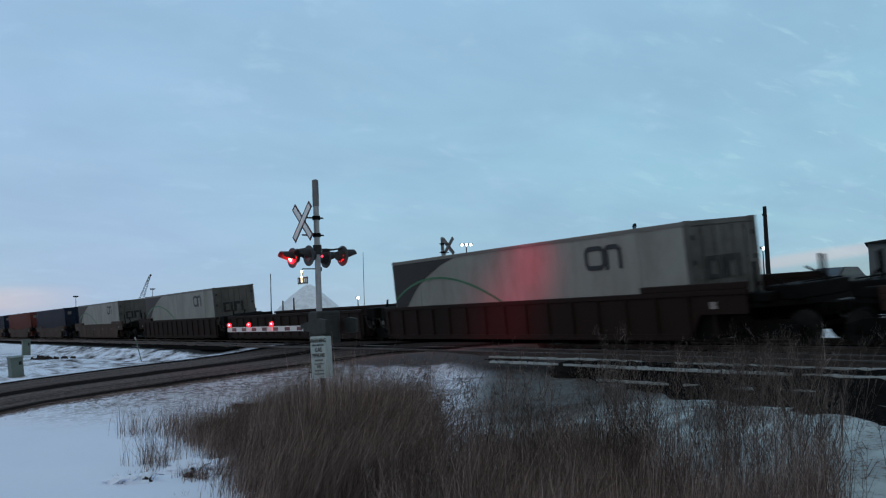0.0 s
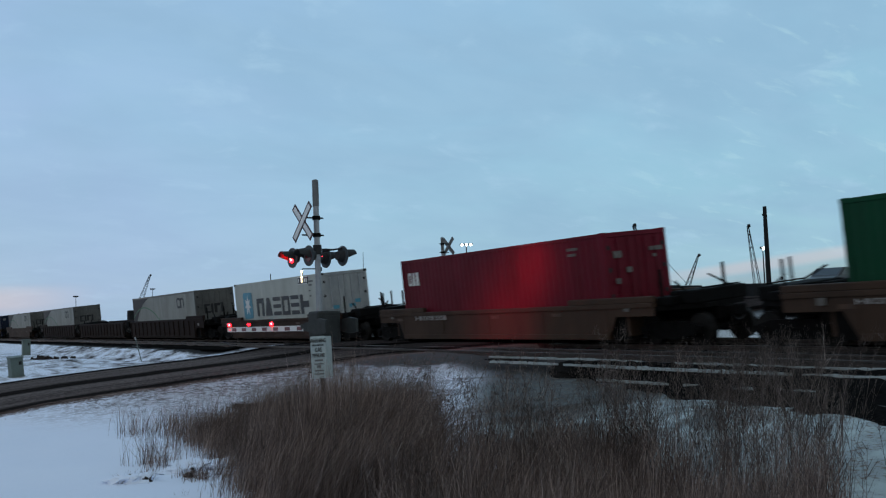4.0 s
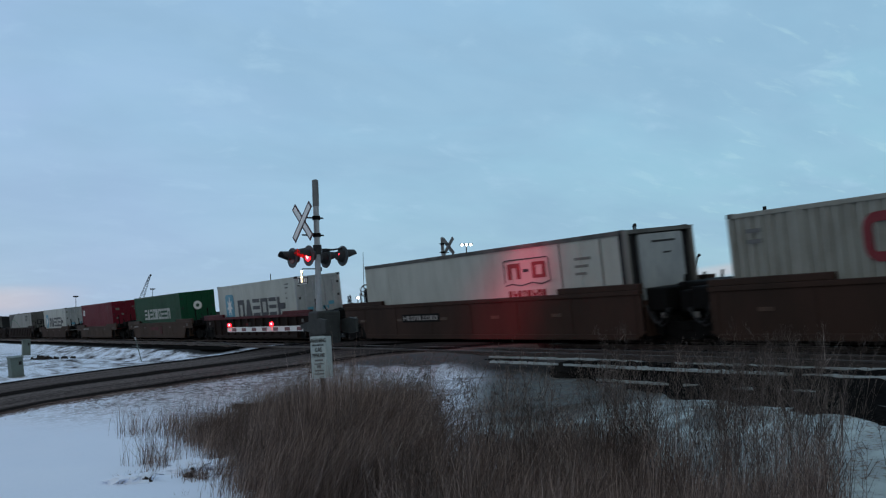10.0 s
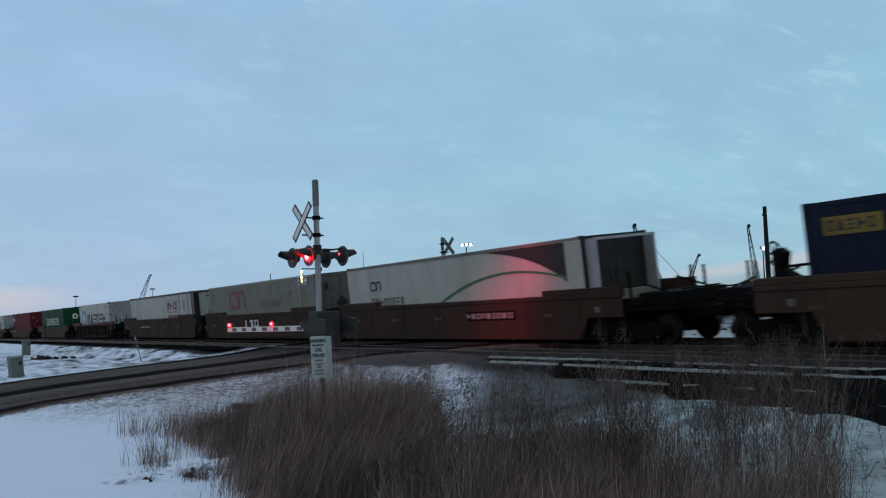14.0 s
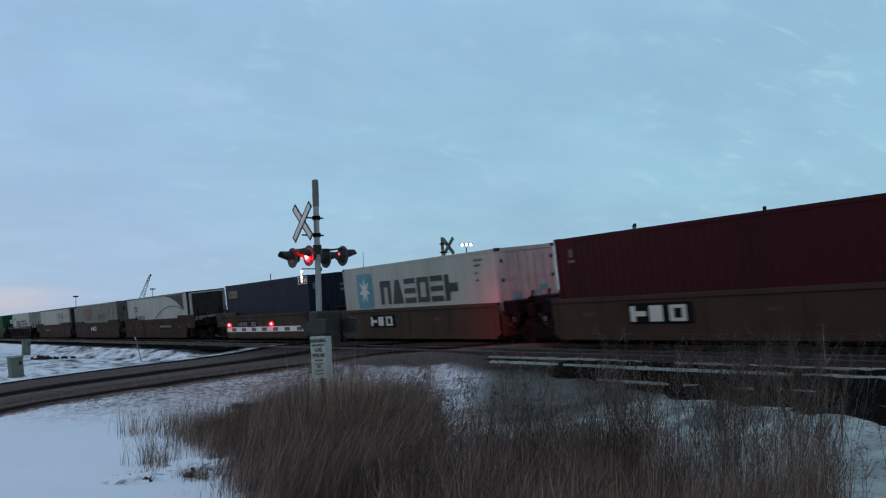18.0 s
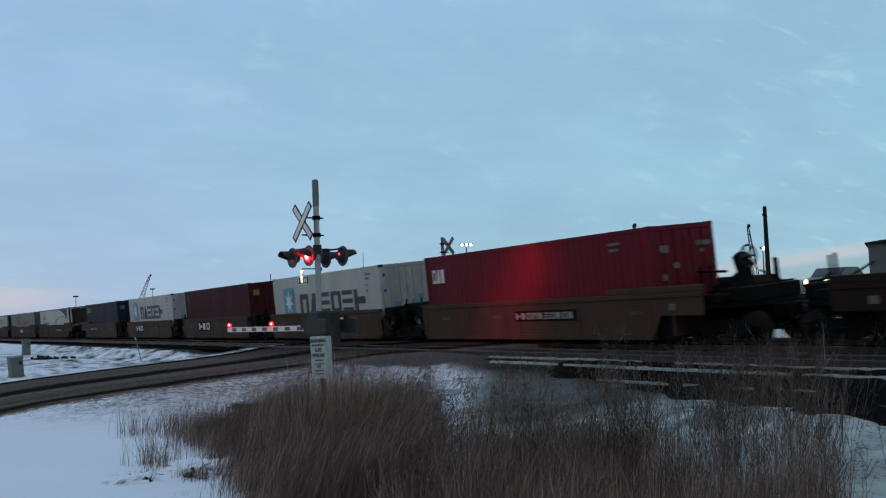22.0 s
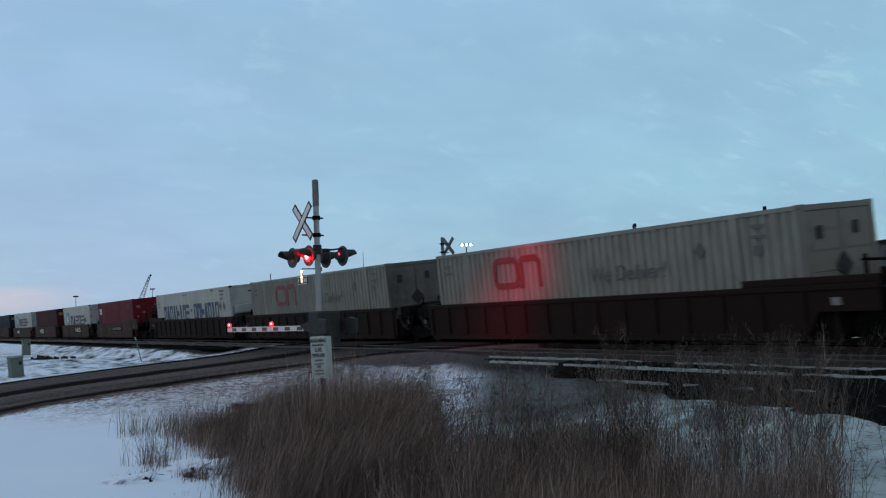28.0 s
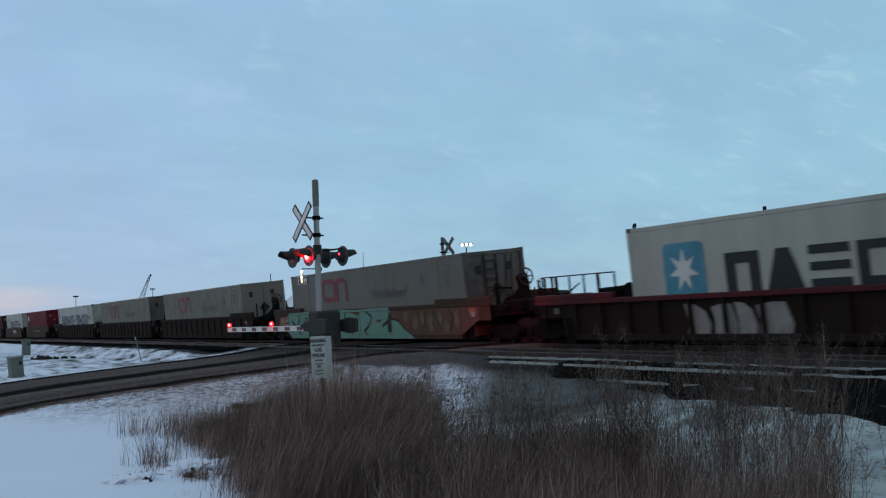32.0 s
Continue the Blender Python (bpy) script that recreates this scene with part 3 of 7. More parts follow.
def swoosh_container(rear=False):
    # the rear type's black end wall is its open frame's dark, as colour
    c = container("white insulated container with black curved corner and green stripe" + (", cooling unit" if rear else ""),
                  16.15, 2.6, M["white"] if rear else M["dull_white"], M["black"] if rear else M["end_dark"], ribbed=False, doors=not rear)
    face, cy, f = -1.302, 8.075, FLOOR
    swoosh_shapes(c, rear)
    if rear:
        block_emblem(c, 2.15, 3.1, 2.17 - f, 2.57 - f, face, cy, M["ink_navy"])
        letter_blocks(c, ("ring", "slab", "post", "arch", "ring", "ring", "stack", "slab"), 2.15, 5.1, 1.5 - f, 1.87 - f, face, cy, M["ink_grey"], .3)
    else:
        block_emblem(c, 12.0, 13.6, 2.2 - f, 2.9 - f, face, cy, M["ink_navy"])
    bm = bmesh.new()
    blocks(bm, ("ring", "arch"), .55, 1.9, 1.7 - f, 2.3 - f, 0, 0, .1)
    bmesh.ops.transform(bm, matrix=Matrix.Translation((-.1, -8.09, 0)) @ Matrix.Rotation(math.pi / 2, 4, "Z") @ Matrix.Translation((0, 1.2, 0)), verts=bm.verts[:])
    side_art(c, "end_marking", bm, M["black"], "dark emblem block on the end")
    boxpart("roof_strip", (-1.31, -8.0, CON_H - .115, -1.29, 8.0, CON_H - .02), M["grey_plain"], c)
    if rear:
        boxpart("unit_panel", (-1.34, -8.07, .9, -1.305, -7.3, CON_H - .1), M["white"], c, "white side panel of the cooling unit", bevel=.01)
        boxpart("unit_housing", (-1.2, -8.5, .5, 1.2, -8.09, 1.2), M["grey_plain"], c, "grey refrigeration unit housing", bevel=.03)
        for x in (-1.18, 1.12):
            boxpart("unit_post", (x, -8.55, .5, x + .07, -8.1, CON_H - .1), M["galv"], c, "pale steel upright")
        boxpart("unit_beam", (-1.18, -8.55, CON_H - .16, 1.19, -8.45, CON_H - .08), M["galv"], c)
    return c


def slogan_container(plain=False, end="end_dark"):
    wall = M["grey_plain"] if plain else M["rib_grey"]
    c = container(("plain grey" if plain else "ribbed pale grey") + " domestic container with red emblem and grey slogan", 16.15, 2.6, wall, M[end], ribbed=not plain, doors=False, rib_period=.3, rib_depth=.055)
    face, cy, f = -1.3 if not plain else -1.302, 8.075, FLOOR
    block_emblem(c, 3.64, 6.35, 1.85 - f, 2.9 - f, face, cy, M["ink_red"])
    me = text_mesh("slogan", "We Deliver!", .62, M["ink_grey"], .25)
    ob = new("slogan", me)
    ob.parent = c
    ob.matrix_basis = Matrix(((0, 0, -1, face - .006), (-1, 0, 0, cy - 8.6), (0, 1, 0, 1.86 - f), (0, 0, 0, 1)))
    tagged(ob, "grey slogan lettering reading We Deliver!")
    bm = bmesh.new()
    for u, z, w, h in ((.55, 2.75, .45, .1), (.55, 2.5, .45, .1), (14.7, 2.85, .4, .09), (14.7, 2.6, .4, .09), (14.7, 2.2, .25, .25)):
        box(bm, face - .006, cy - u, z - f, face, cy - u - w, z - f + h)
    prism(bm, [(cy - 13.0 + y, 2.45 - f + z) for y, z in ((-.2, 0), (0, -.22), (.2, 0), (0, .22))], "x", face - .006, face)
    side_art(c, "data_marking", bm, M["ink_grey"], "small grey marking bar")
    bm = bmesh.new()
    for x, z in ((-.75, 2.45), (.55, 2.5)):
        box(bm, x - .1, -8.1, z - f, x + .1, -8.08, z - f + .3)
    prism(bm, [(.0 + x, 1.8 - f + z) for x, z in ((-.3, 0), (0, -.32), (.3, 0), (0, .32))], "y", -8.1, -8.08)
    side_art(c, "end_marking", bm, M["black"], "dark end marking")
    if plain:
        bm = bmesh.new()
        for x in (-.55, -.05):
            box(bm, x, -8.17, .5, x + .06, -8.12, 2.75)
        for k in range(7):
            box(bm, -.55, -8.17, .6 + k * .32, .01, -8.12, .64 + k * .32)
        for x in (.25, .5, .9):
            rod(bm, (x, -8.12, .2), (x + .2, -8.12, 2.7), .02, n=6)
        side_art(c, "end_ladder", bm, M["black"], "dark ladder and lock rods")
    return c


def red_container():
    c = container("dark red ribbed container with a small white mark", 12.19, 2.44, M["red"], M["red"], ribbed=True)
    face, cy, f = -1.216, 6.095, FLOOR
    bm = bmesh.new()
    blocks(bm, ("ring", "wedge", "slab"), .5, 1.4, 2.25 - f, 2.75 - f, face, cy, .12)
    side_art(c, "mark", bm, M["ink_white"], "small white mark")
    bm = bmesh.new()
    for u, z, w in ((10.5, 2.85, .5), (10.5, 2.68, .4)):
        box(bm, face - .004, cy - u, z - f, face, cy - u - w, z - f + .08)
    for x, z, w, h in ((-.9, 2.5, .3, .2), (.5, 2.62, .12, .12), (.68, 2.62, .34, .12), (-.45, 2.05, .2, .16), (-.9, 1.75, .18, .16), (.62, 2.42, .12, .1)):
        box(bm, x, -6.125, z - f, x + w, -6.1, z - f + h)
    side_art(c, "data_marking", bm, M["placard"], "small faded marking bar")
    return c


def green_container():
    c = container("green ribbed container with white lettering blocks and round end emblem", 12.19, 2.44, M["green"], M["green"], ribbed=True)
    face, cy, f = -1.216, 6.095, FLOOR
    letter_blocks(c, ("stack", "wedge", "stack", "ring", "slab", "ring", "stack", "stack", "arch"), 2.83, 9.72, 1.53 - f, 2.28 - f, face, cy, M["ink_pale"], .13)
    bm = bmesh.new()
    for k in range(12):
        a0, a1 = math.pi * 2 * k / 12, math.pi * 2 * (k + 1) / 12
        q = [(r * math.cos(a) - .02, 2.28 - f + r * math.sin(a)) for r, a in ((.3, a0), (.3, a1), (.12, a1), (.12, a0))]
        prism(bm, q, "y", -6.13, -6.09)
    bmesh.ops.remove_doubles(bm, verts=bm.verts[:], dist=.001)
    side_art(c, "end_emblem", bm, M["ink_white"], "round white emblem")
    return c


def plain_container(wall, what, mark=None, length=12.19):
    c = container(what, length, 2.44 if length < 13 else 2.6, wall, wall, ribbed=True)
    face, cy, f = (-1.216 if length < 13 else -1.3), length / 2, FLOOR
    bm = bmesh.new()
    if mark == "yellow":
        box(bm, face - .006, cy - .5, 2.5 - f, face, cy - 1.95, 2.9 - f)
        side_art(c, "mark", bm, M["ink_yellow"], "dull yellow name panel")
        letter_blocks(c, ("ring", "wedge", "stack", "post", "ring"), .62, 1.85, 2.58 - f, 2.82 - f, face - .006, cy, M["ink_navy"], .3)
    else:
        box(bm, face - .006, cy - .62, 2.5 - f, face, cy - .92, 2.58 - f)
        box(bm, face - .006, cy - .68, 2.66 - f, face, cy - .84, 2.9 - f)
        side_art(c, "mark", bm, M["ink_grey"], "small faded mark")
    bm = bmesh.new()
    for x, z, w, h in ((-.95, 2.55, .35, .3), (.5, 2.6, .45, .1), (.5, 2.35, .45, .1)):
        box(bm, x, -length / 2 - .03, z - f, x + w, -length / 2 - .005, z - f + h)
    side_art(c, "end_marking", bm, M["ink_yellow"] if wall is M["maroon"] else M["ink_grey"], "faded end marking")
    return c


def boxed_logo_container():
    # black end wall stands in for the dark recess round the unit
    c = container("white smooth container with framed red block emblem and dark roof edge", 16.15, 2.6, M["white"], M["black"], ribbed=False, doors=False)
    face, cy, f = -1.302, 8.075, FLOOR
    letter_blocks(c, ("arch",), 10.5, 11.2, 2.15 - f, 2.66 - f, face, cy, M["ink_red"], 0)
    letter_blocks(c, ("ring",), 11.85, 12.55, 2.15 - f, 2.66 - f, face, cy, M["ink_red"], 0)
    letter_blocks(c, ("slab", "post", "slab", "ring", "slab", "post", "arch", "slab"), 10.45, 12.55, 1.5 - f, 1.78 - f, face, cy, M["ink_red"], .2)
    bm = bmesh.new()
    fr = [(10.3, 2.05), (10.3, 2.72), (10.4, 2.78), (12.65, 2.78), (12.75, 2.7), (12.75, 2.05), (12.3, 1.95), (11.8, 2.02), (11.2, 1.93), (10.7, 2.0), (10.3, 1.95)]
    band(bm, [(u, z - f) for u, z in fr], .035, face, cy)
    box(bm, face - .006, cy - 11.35, 2.36 - f, face, cy - 11.65, 2.46 - f)
    side_art(c, "emblem_frame", bm, M["ink_navy"], "thin dark emblem frame")
    boxpart("roof_strip", (-1.315, -8.0, CON_H - .13, -1.29, 8.0, CON_H - .0), M["end_dark"], c)
    unit = boxpart("end_unit", (-.82, -8.24, .7, .86, -8.09, CON_H - .16), M["end_white"], c, "pale refrigeration unit panel", bevel=.03)
    boxpart("unit_label", (-.35, -8.25, CON_H - .42, .55, -8.24, CON_H - .36), M["black"], unit)
    boxpart("unit_seam", (-.8, -8.25, 1.2, .84, -8.24, 1.23), M["grey_plain"], unit)
    boxpart("unit_vent", (.05, -8.25, CON_H - .75, .35, -8.24, CON_H - .7), M["black"], unit)
    for x in (-1.29, 1.2):
        boxpart("unit_post", (x, -8.26, .3, x + .09, -8.09, CON_H - .02), M["grey_plain"], c, "grey steel upright")
    boxpart("unit_beam", (-1.2, -8.26, CON_H - .12, 1.2, -8.09, CON_H - .02), M["end_dark"], c)
    for k, w in enumerate((.75, .6, .5)):
        boxpart("data_marking", (face - .006, cy - 14.0 - w, 2.55 - k * .22 - f, face, cy - 14.0, 2.63 - k * .22 - f), M["grey_plain"], c)
    for u in (13.3, 15.2):
        boxpart("panel_seam", (face - .012, cy - u - .05, .9, face, cy - u, CON_H - .14), M["grey_plain"], c)
    return c


def long_word_container():
    c = container("white smooth container with large blue lettering blocks", 16.15, 2.6, M["white"], M["end_white"], ribbed=False, doors=False)
    face, cy, f = -1.302, 8.075, FLOOR
    letter_blocks(c, ("arch", "wedge", "ring", "bar", "post", "bar", "arch", "stack"), 1.82, 7.95, 1.3 - f, 2.4 - f, face, cy, M["ink_blue"], .12)
    boxpart("lettering_dash", (face - .008, cy - 8.2, 1.9 - f, face, cy - 8.5, 2.08 - f), M["ink_blue"], c)
    letter_blocks(c, ("ring", "arch", "post", "wedge", "ring", "bar", "ring"), 8.91, 13.95, 1.3 - f, 2.4 - f, face, cy, M["ink_blue"], .12)
    bm = bmesh.new()
    for u, z, w, h in ((.5, 2.55, .35, .12), (.5, 2.35, .35, .1), (14.2, 2.95, .9, .1), (14.3, 2.75, .6, .1), (14.3, 2.5, .5, .1), (12.6, 3.05, .55, .12), (6.5, 3.0, 1.2, .05)):
        box(bm, face - .006, cy - u, z - f, face, cy - u - w, z - f + h)
    for u in (14.2, 14.9):
        prism(bm, [(cy - u + y, 2.1 - f + z) for y, z in ((-.26, 0), (0, -.28), (.26, 0), (0, .28))], "x", face - .006, face)
    side_art(c, "data_marking", bm, M["grey_plain"], "small grey marking bar")
    boxpart("end_unit", (-1.15, -8.5, 1.25, 1.15, -8.09, 1.75), M["end_white"], c, "projecting refrigeration unit", bevel=.04)
    for k in range(3):
        boxpart("unit_shelf", (-1.2, -8.55, .7 + k * .22, 1.2, -8.09, .78 + k * .22), M["black"], c)
    boxpart("end_label", (-.2, -8.11, 2.45, .8, -8.09, 2.53), M["black"], c)
    return c


# ================= well wagons =================
WHEEL = 0.42


def truck(car, y):
    """A two-axle bogie under a wagon."""
    t = new("truck")
    t.parent = car
    t.matrix_basis = Matrix.Translation((0, y, 0))
    for sy in (-.87, .87):
        bm = bmesh.new()
        rod(bm, (-.95, sy, WHEEL), (.95, sy, WHEEL), .075, n=10)
        part("axle", bm, M["steel"], t)
        for sx in (-1, 1):
            bm = bmesh.new()
            rod(bm, (sx * .70, sy, WHEEL), (sx * .83, sy, WHEEL), WHEEL, WHEEL * .985, n=28)
            rod(bm, (sx * .66, sy, WHEEL), (sx * .70, sy, WHEEL), WHEEL + .03, n=28)
            rod(bm, (sx * .83, sy, WHEEL), (sx * .90, sy, WHEEL), .12, n=12)
            part("wheel", bm, M["tread"], t)
    for sx in (-1, 1):
        bm = bmesh.new()
        pts = [(-1.12, .36), (-1.12, .52), (-.62, .66), (.62, .66), (1.12, .52), (1.12, .36), (.75, .34), (.45, .2), (-.45, .2), (-.75, .34)]
        prism(bm, pts, "x", sx * .93, sx * 1.07)
        for k in (-.18, 0, .18):
            rod(bm, (sx * 1.0, k, .24), (sx * 1.0, k, .56), .06, n=8)
        for k in (-.87, .87):
            rod(bm, (sx * 1.05, k, WHEEL), (sx * 1.15, k, WHEEL), .13, n=14)
        part("side_frame", bm, M["steel"], t)
    boxpart("bolster", (-1.1, -.2, .42, 1.1, .2, .66), M["steel"], t, bevel=.02)
    return t


def brake_gear(car, sgn, reach):
    """Hand brake at a wagon's end: leaning stand, spoked wheel, linkage box and its handrail."""
    bm = bmesh.new()
    prism(bm, [(sgn * (reach + a), b) for a, b in ((.42, 1.3), (-.95, 1.3), (-.75, 1.48), (-.2, 1.62), (.12, 1.82), (.02, 2.2), (.2, 2.32), (.34, 2.18), (.36, 1.7))], "x", -.28, .04)
    part("brake_stand", bm, M["steel"], car)
    cz, y = 2.2, sgn * (reach + .42)
    bm = bmesh.new()
    for k in range(20):
        a, b = math.tau * k / 20, math.tau * (k + 1) / 20
        rod(bm, (-.12 + .28 * math.cos(a), y, cz + .28 * math.sin(a)), (-.12 + .28 * math.cos(b), y, cz + .28 * math.sin(b)), .03, n=6)
    for k in range(3):
        a = math.pi * k / 3
        rod(bm, (-.12 - .28 * math.cos(a), y, cz - .28 * math.sin(a)), (-.12 + .28 * math.cos(a), y, cz + .28 * math.sin(a)), .02, n=6)
    rod(bm, (-.12, y - sgn * .12, cz), (-.12, y + sgn * .04, cz), .07, n=10)
    part("brake_wheel", bm, M["black"], car, "dark spoked brake wheel")
    bm = bmesh.new()
    rod(bm, (-.4, sgn * (reach - .1), 1.86), (-.4, sgn * (reach - 1.1), 1.9), .035, n=8)
    rod(bm, (-.4, sgn * (reach - 1.0), 1.3), (-.4, sgn * (reach - 1.0), 2.02), .05, n=8)
    part("brake_rail", bm, M["steel"], car)
    bm = bmesh.new()
    rod(bm, (.45, sgn * (reach - .85), 1.35), (.45, sgn * (reach + .45), 1.35), .16, n=14)
    part("air_tank", bm, M["steel"], car)


def well_car(label, paint, front, rear, top=1.46, style="plate", end_front="coupler", end_rear="coupler", chord=None, board="", reach_front=None, reach_rear=None, raised=True, brake=""):
    """A container well wagon. front and rear: metres from its middle to the ends of its side sills."""
    car = thing("well_car", label, "railway wagon", "wagons of the train")
    chord = chord or paint
    bottom = .25
    for sx in (-1, 1):
        xo = sx * 1.47
        inset = .10 if style == "open" else 0.0
        # side plate with its lower corners cut away over the bogies
        cf, cr = (1.9 if end_front == "coupler" else .25), (1.9 if end_rear == "coupler" else .25)
        zf, zr = (.86 if end_front == "coupler" else .45), (.86 if end_rear == "coupler" else .45)
        outline = [(-rear, top - .06), (-rear, zr), (-rear + cr - .35, zr), (-rear + cr, bottom), (front - cf, bottom), (front - cf + .35, zf), (front, zf), (front, top - .06)]
        bm = bmesh.new()
        prism(bm, outline, "x", sx * (1.44 - inset), sx * (1.465 - inset))
        part("side_plate", bm, paint if style != "open" else M["brown"], car)
        boxpart("top_chord", (sx * 1.34, -rear, top - .13, sx * 1.505, front, top), chord, car, bevel=.015)
        boxpart("bottom_chord", (sx * 1.30, -rear + cr, bottom - .03, sx * 1.50, front - cf, bottom + .13), paint, car, bevel=.012)
        if raised:
            for a, b, on in ((front - 3.6, front, end_front), (-rear, -rear + 3.6, end_rear)):
                if on == "coupler" or raised == "all":
                    boxpart("end_sill", (sx * 1.33, a, top + .002, sx * 1.49, b, top + .17), chord, car, bevel=.02)
        bm = bmesh.new()
        if style in ("rib", "open"):
            box(bm, -.05, -.045, bottom + .1, .05, .045, top - .13, bevel=.008)
        else:
            box(bm, -.006, -.02, bottom + .13, .006, .02, top - .13)
        rib_mesh = mesh_of("rib", bm, paint)
        gap = 1.12 if style != "plate" else 2.6
        n = int((front + rear - cf - cr) / gap)
        for i in range(n + 1):
            y = -rear + cr + (front + rear - cf - cr) * i / n
            share("rib", rib_mesh, car, Matrix.Translation((sx * (1.475 - (.02 if style == "open" else 0)), y, 0)))
    if style == "plate":
        bm = bmesh.new()
        box(bm, -.004, -.24, -.05, .004, .24, .05)
        tape = mesh_of("reflector", bm, M["reflector"])
        k = front - 1.7
        while k > -rear + 1.2:
            share("reflector", tape, car, Matrix.Translation((-1.4765, k, .96)))
            k -= 3.35
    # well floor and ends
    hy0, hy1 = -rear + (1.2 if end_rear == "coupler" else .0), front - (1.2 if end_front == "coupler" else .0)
    # dark plate added behind each side so the cut-away corners show no container
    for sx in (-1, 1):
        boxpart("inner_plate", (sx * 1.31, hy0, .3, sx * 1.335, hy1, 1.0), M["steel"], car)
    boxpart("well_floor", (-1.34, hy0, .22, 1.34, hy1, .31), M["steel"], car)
    for y in (hy0, hy1):
        boxpart("bulkhead", (-1.34, y - .05, .3, 1.34, y + .05, top - .3), paint, car)
    for sgn, reach, kind in ((1, front, end_front), (-1, rear, end_rear)):
        far = (reach_front if sgn > 0 else reach_rear) or reach + 1.15
        deck0 = hy1 if sgn > 0 else hy0
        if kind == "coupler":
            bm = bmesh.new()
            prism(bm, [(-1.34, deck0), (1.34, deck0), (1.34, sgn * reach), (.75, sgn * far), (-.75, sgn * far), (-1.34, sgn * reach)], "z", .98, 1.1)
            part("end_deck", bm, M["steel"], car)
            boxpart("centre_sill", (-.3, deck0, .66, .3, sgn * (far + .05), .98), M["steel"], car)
            bm = bmesh.new()
            y0, y1 = sgn * far, sgn * (far + .55)
            box(bm, -.11, y0, .74, .11, y1, .96, bevel=.03)
            box(bm, -.2, y1 - sgn * .18, .70, .2, y1, 1.0, bevel=.05)
            part("coupler", bm, M["steel"], car)
            bm = bmesh.new()
            for x in (-.72, .72):
                rod(bm, (x, sgn * (far - .1), 1.1), (x, sgn * (far - .1), 1.5), .02, n=8)
            rod(bm, (-.72, sgn * (far - .1), 1.5), (.72, sgn * (far - .1), 1.5), .02, n=8)
            part("handrail", bm, M["steel"], car)
            for sx in (-1, 1):
                bm = bmesh.new()
                for k in range(4):
                    z = .5 + k * .28
                    rod(bm, (sx * 1.42, sgn * (reach - .45), z), (sx * 1.42, sgn * (reach - .05), z), .014, n=6)
                for y in (.45, .05):
                    rod(bm, (sx * 1.42, sgn * (reach - y), .45), (sx * 1.42, sgn * (reach - y), 1.45), .016, n=6)
                part("step_ladder", bm, M["steel"], car)
            bm = bmesh.new()
            tube(bm, [(.25 * math.cos(math.pi * k / 8) + .35, sgn * (far + .1), .85 - .3 * math.sin(math.pi * k / 8)) for k in range(9)], .025)
            part("air_hose", bm, M["black"], car)
            for x, y in ((-1.2, reach + .1), (1.2, reach + .1), (.2, far - .15)):
                bm = bmesh.new()
                rod(bm, (x, sgn * y, 1.05), (x, sgn * y, 2.08), .04, n=8)
                part("end_post", bm, M["steel"], car)
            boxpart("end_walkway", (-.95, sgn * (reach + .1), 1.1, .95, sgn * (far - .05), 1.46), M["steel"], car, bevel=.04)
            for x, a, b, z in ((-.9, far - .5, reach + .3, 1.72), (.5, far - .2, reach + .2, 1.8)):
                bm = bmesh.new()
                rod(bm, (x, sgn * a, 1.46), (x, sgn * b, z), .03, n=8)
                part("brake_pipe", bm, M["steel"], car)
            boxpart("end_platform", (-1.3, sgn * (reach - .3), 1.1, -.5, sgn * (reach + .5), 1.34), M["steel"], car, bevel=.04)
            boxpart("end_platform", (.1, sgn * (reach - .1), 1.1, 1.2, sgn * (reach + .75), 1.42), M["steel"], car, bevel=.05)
            if (sgn > 0 and brake == "front") or (sgn < 0 and brake == "rear"):
                brake_gear(car, sgn, reach)
            boxpart("placard", (-1.5, sgn * (reach - 1.16), 1.0, -1.47, sgn * (reach - .94), 1.17), M["graf_grey"] if board == "white" else M["placard"], car)
            truck(car, sgn * (reach + .1))
        else:
            bm = bmesh.new()
            prism(bm, [(-1.2, sgn * reach), (1.2, sgn * reach), (.5, sgn * (reach + .75)), (-.5, sgn * (reach + .75))], "z", .72, .98)
            part("end_casting", bm, M["steel"], car)
            bm = bmesh.new()
            box(bm, -1.28, sgn * (reach + .02), .98, 1.28, sgn * (reach + .8), top + .02, bevel=.05)
            part("joint_platform", bm, M["steel"], car)
            for x in (-1.1, .95):
                bm = bmesh.new()
                box(bm, x, sgn * reach, .5, x + .15, sgn * (reach + .3), top - .1, bevel=.02)
                part("end_post", bm, M["steel"], car)
            for x, drop in ((-1.36, .62), (-1.22, .75)):
                bm = bmesh.new()
                hose = curve_pts((sgn * (reach + .1), 1.15), (sgn * (reach + .4), 1.15 - drop * 1.5), (sgn * (reach + .85), 1.05), 8)
                for (y0, z0), (y1, z1) in zip(hose, hose[1:]):
                    rod(bm, (x, y0, z0), (x, y1, z1), .028, n=6)
                part("air_hose", bm, M["black"], car)
            boxpart("stencil_plate", (-1.31, sgn * (reach + .56), .78, -1.285, sgn * (reach + .74), .93), M["placard"], car, bevel=.004)
            if sgn < 0:
                truck(car, sgn * far)
                bm = bmesh.new()
                box(bm, -.7, -reach - 2.1, .8, .7, -reach - .6, top + .1, bevel=.08)
                box(bm, -1.1, -reach - 1.5, .9, 1.1, -reach - 1.1, top - .1, bevel=.05)
                for k in range(3):
                    rod(bm, (-.8 + k * .7, -reach - .9, 1.05), (-.7 + k * .7, -reach - 1.0, top + .3), .04, n=8)
                part("joint_cover", bm, M["steel"], car)
    return car


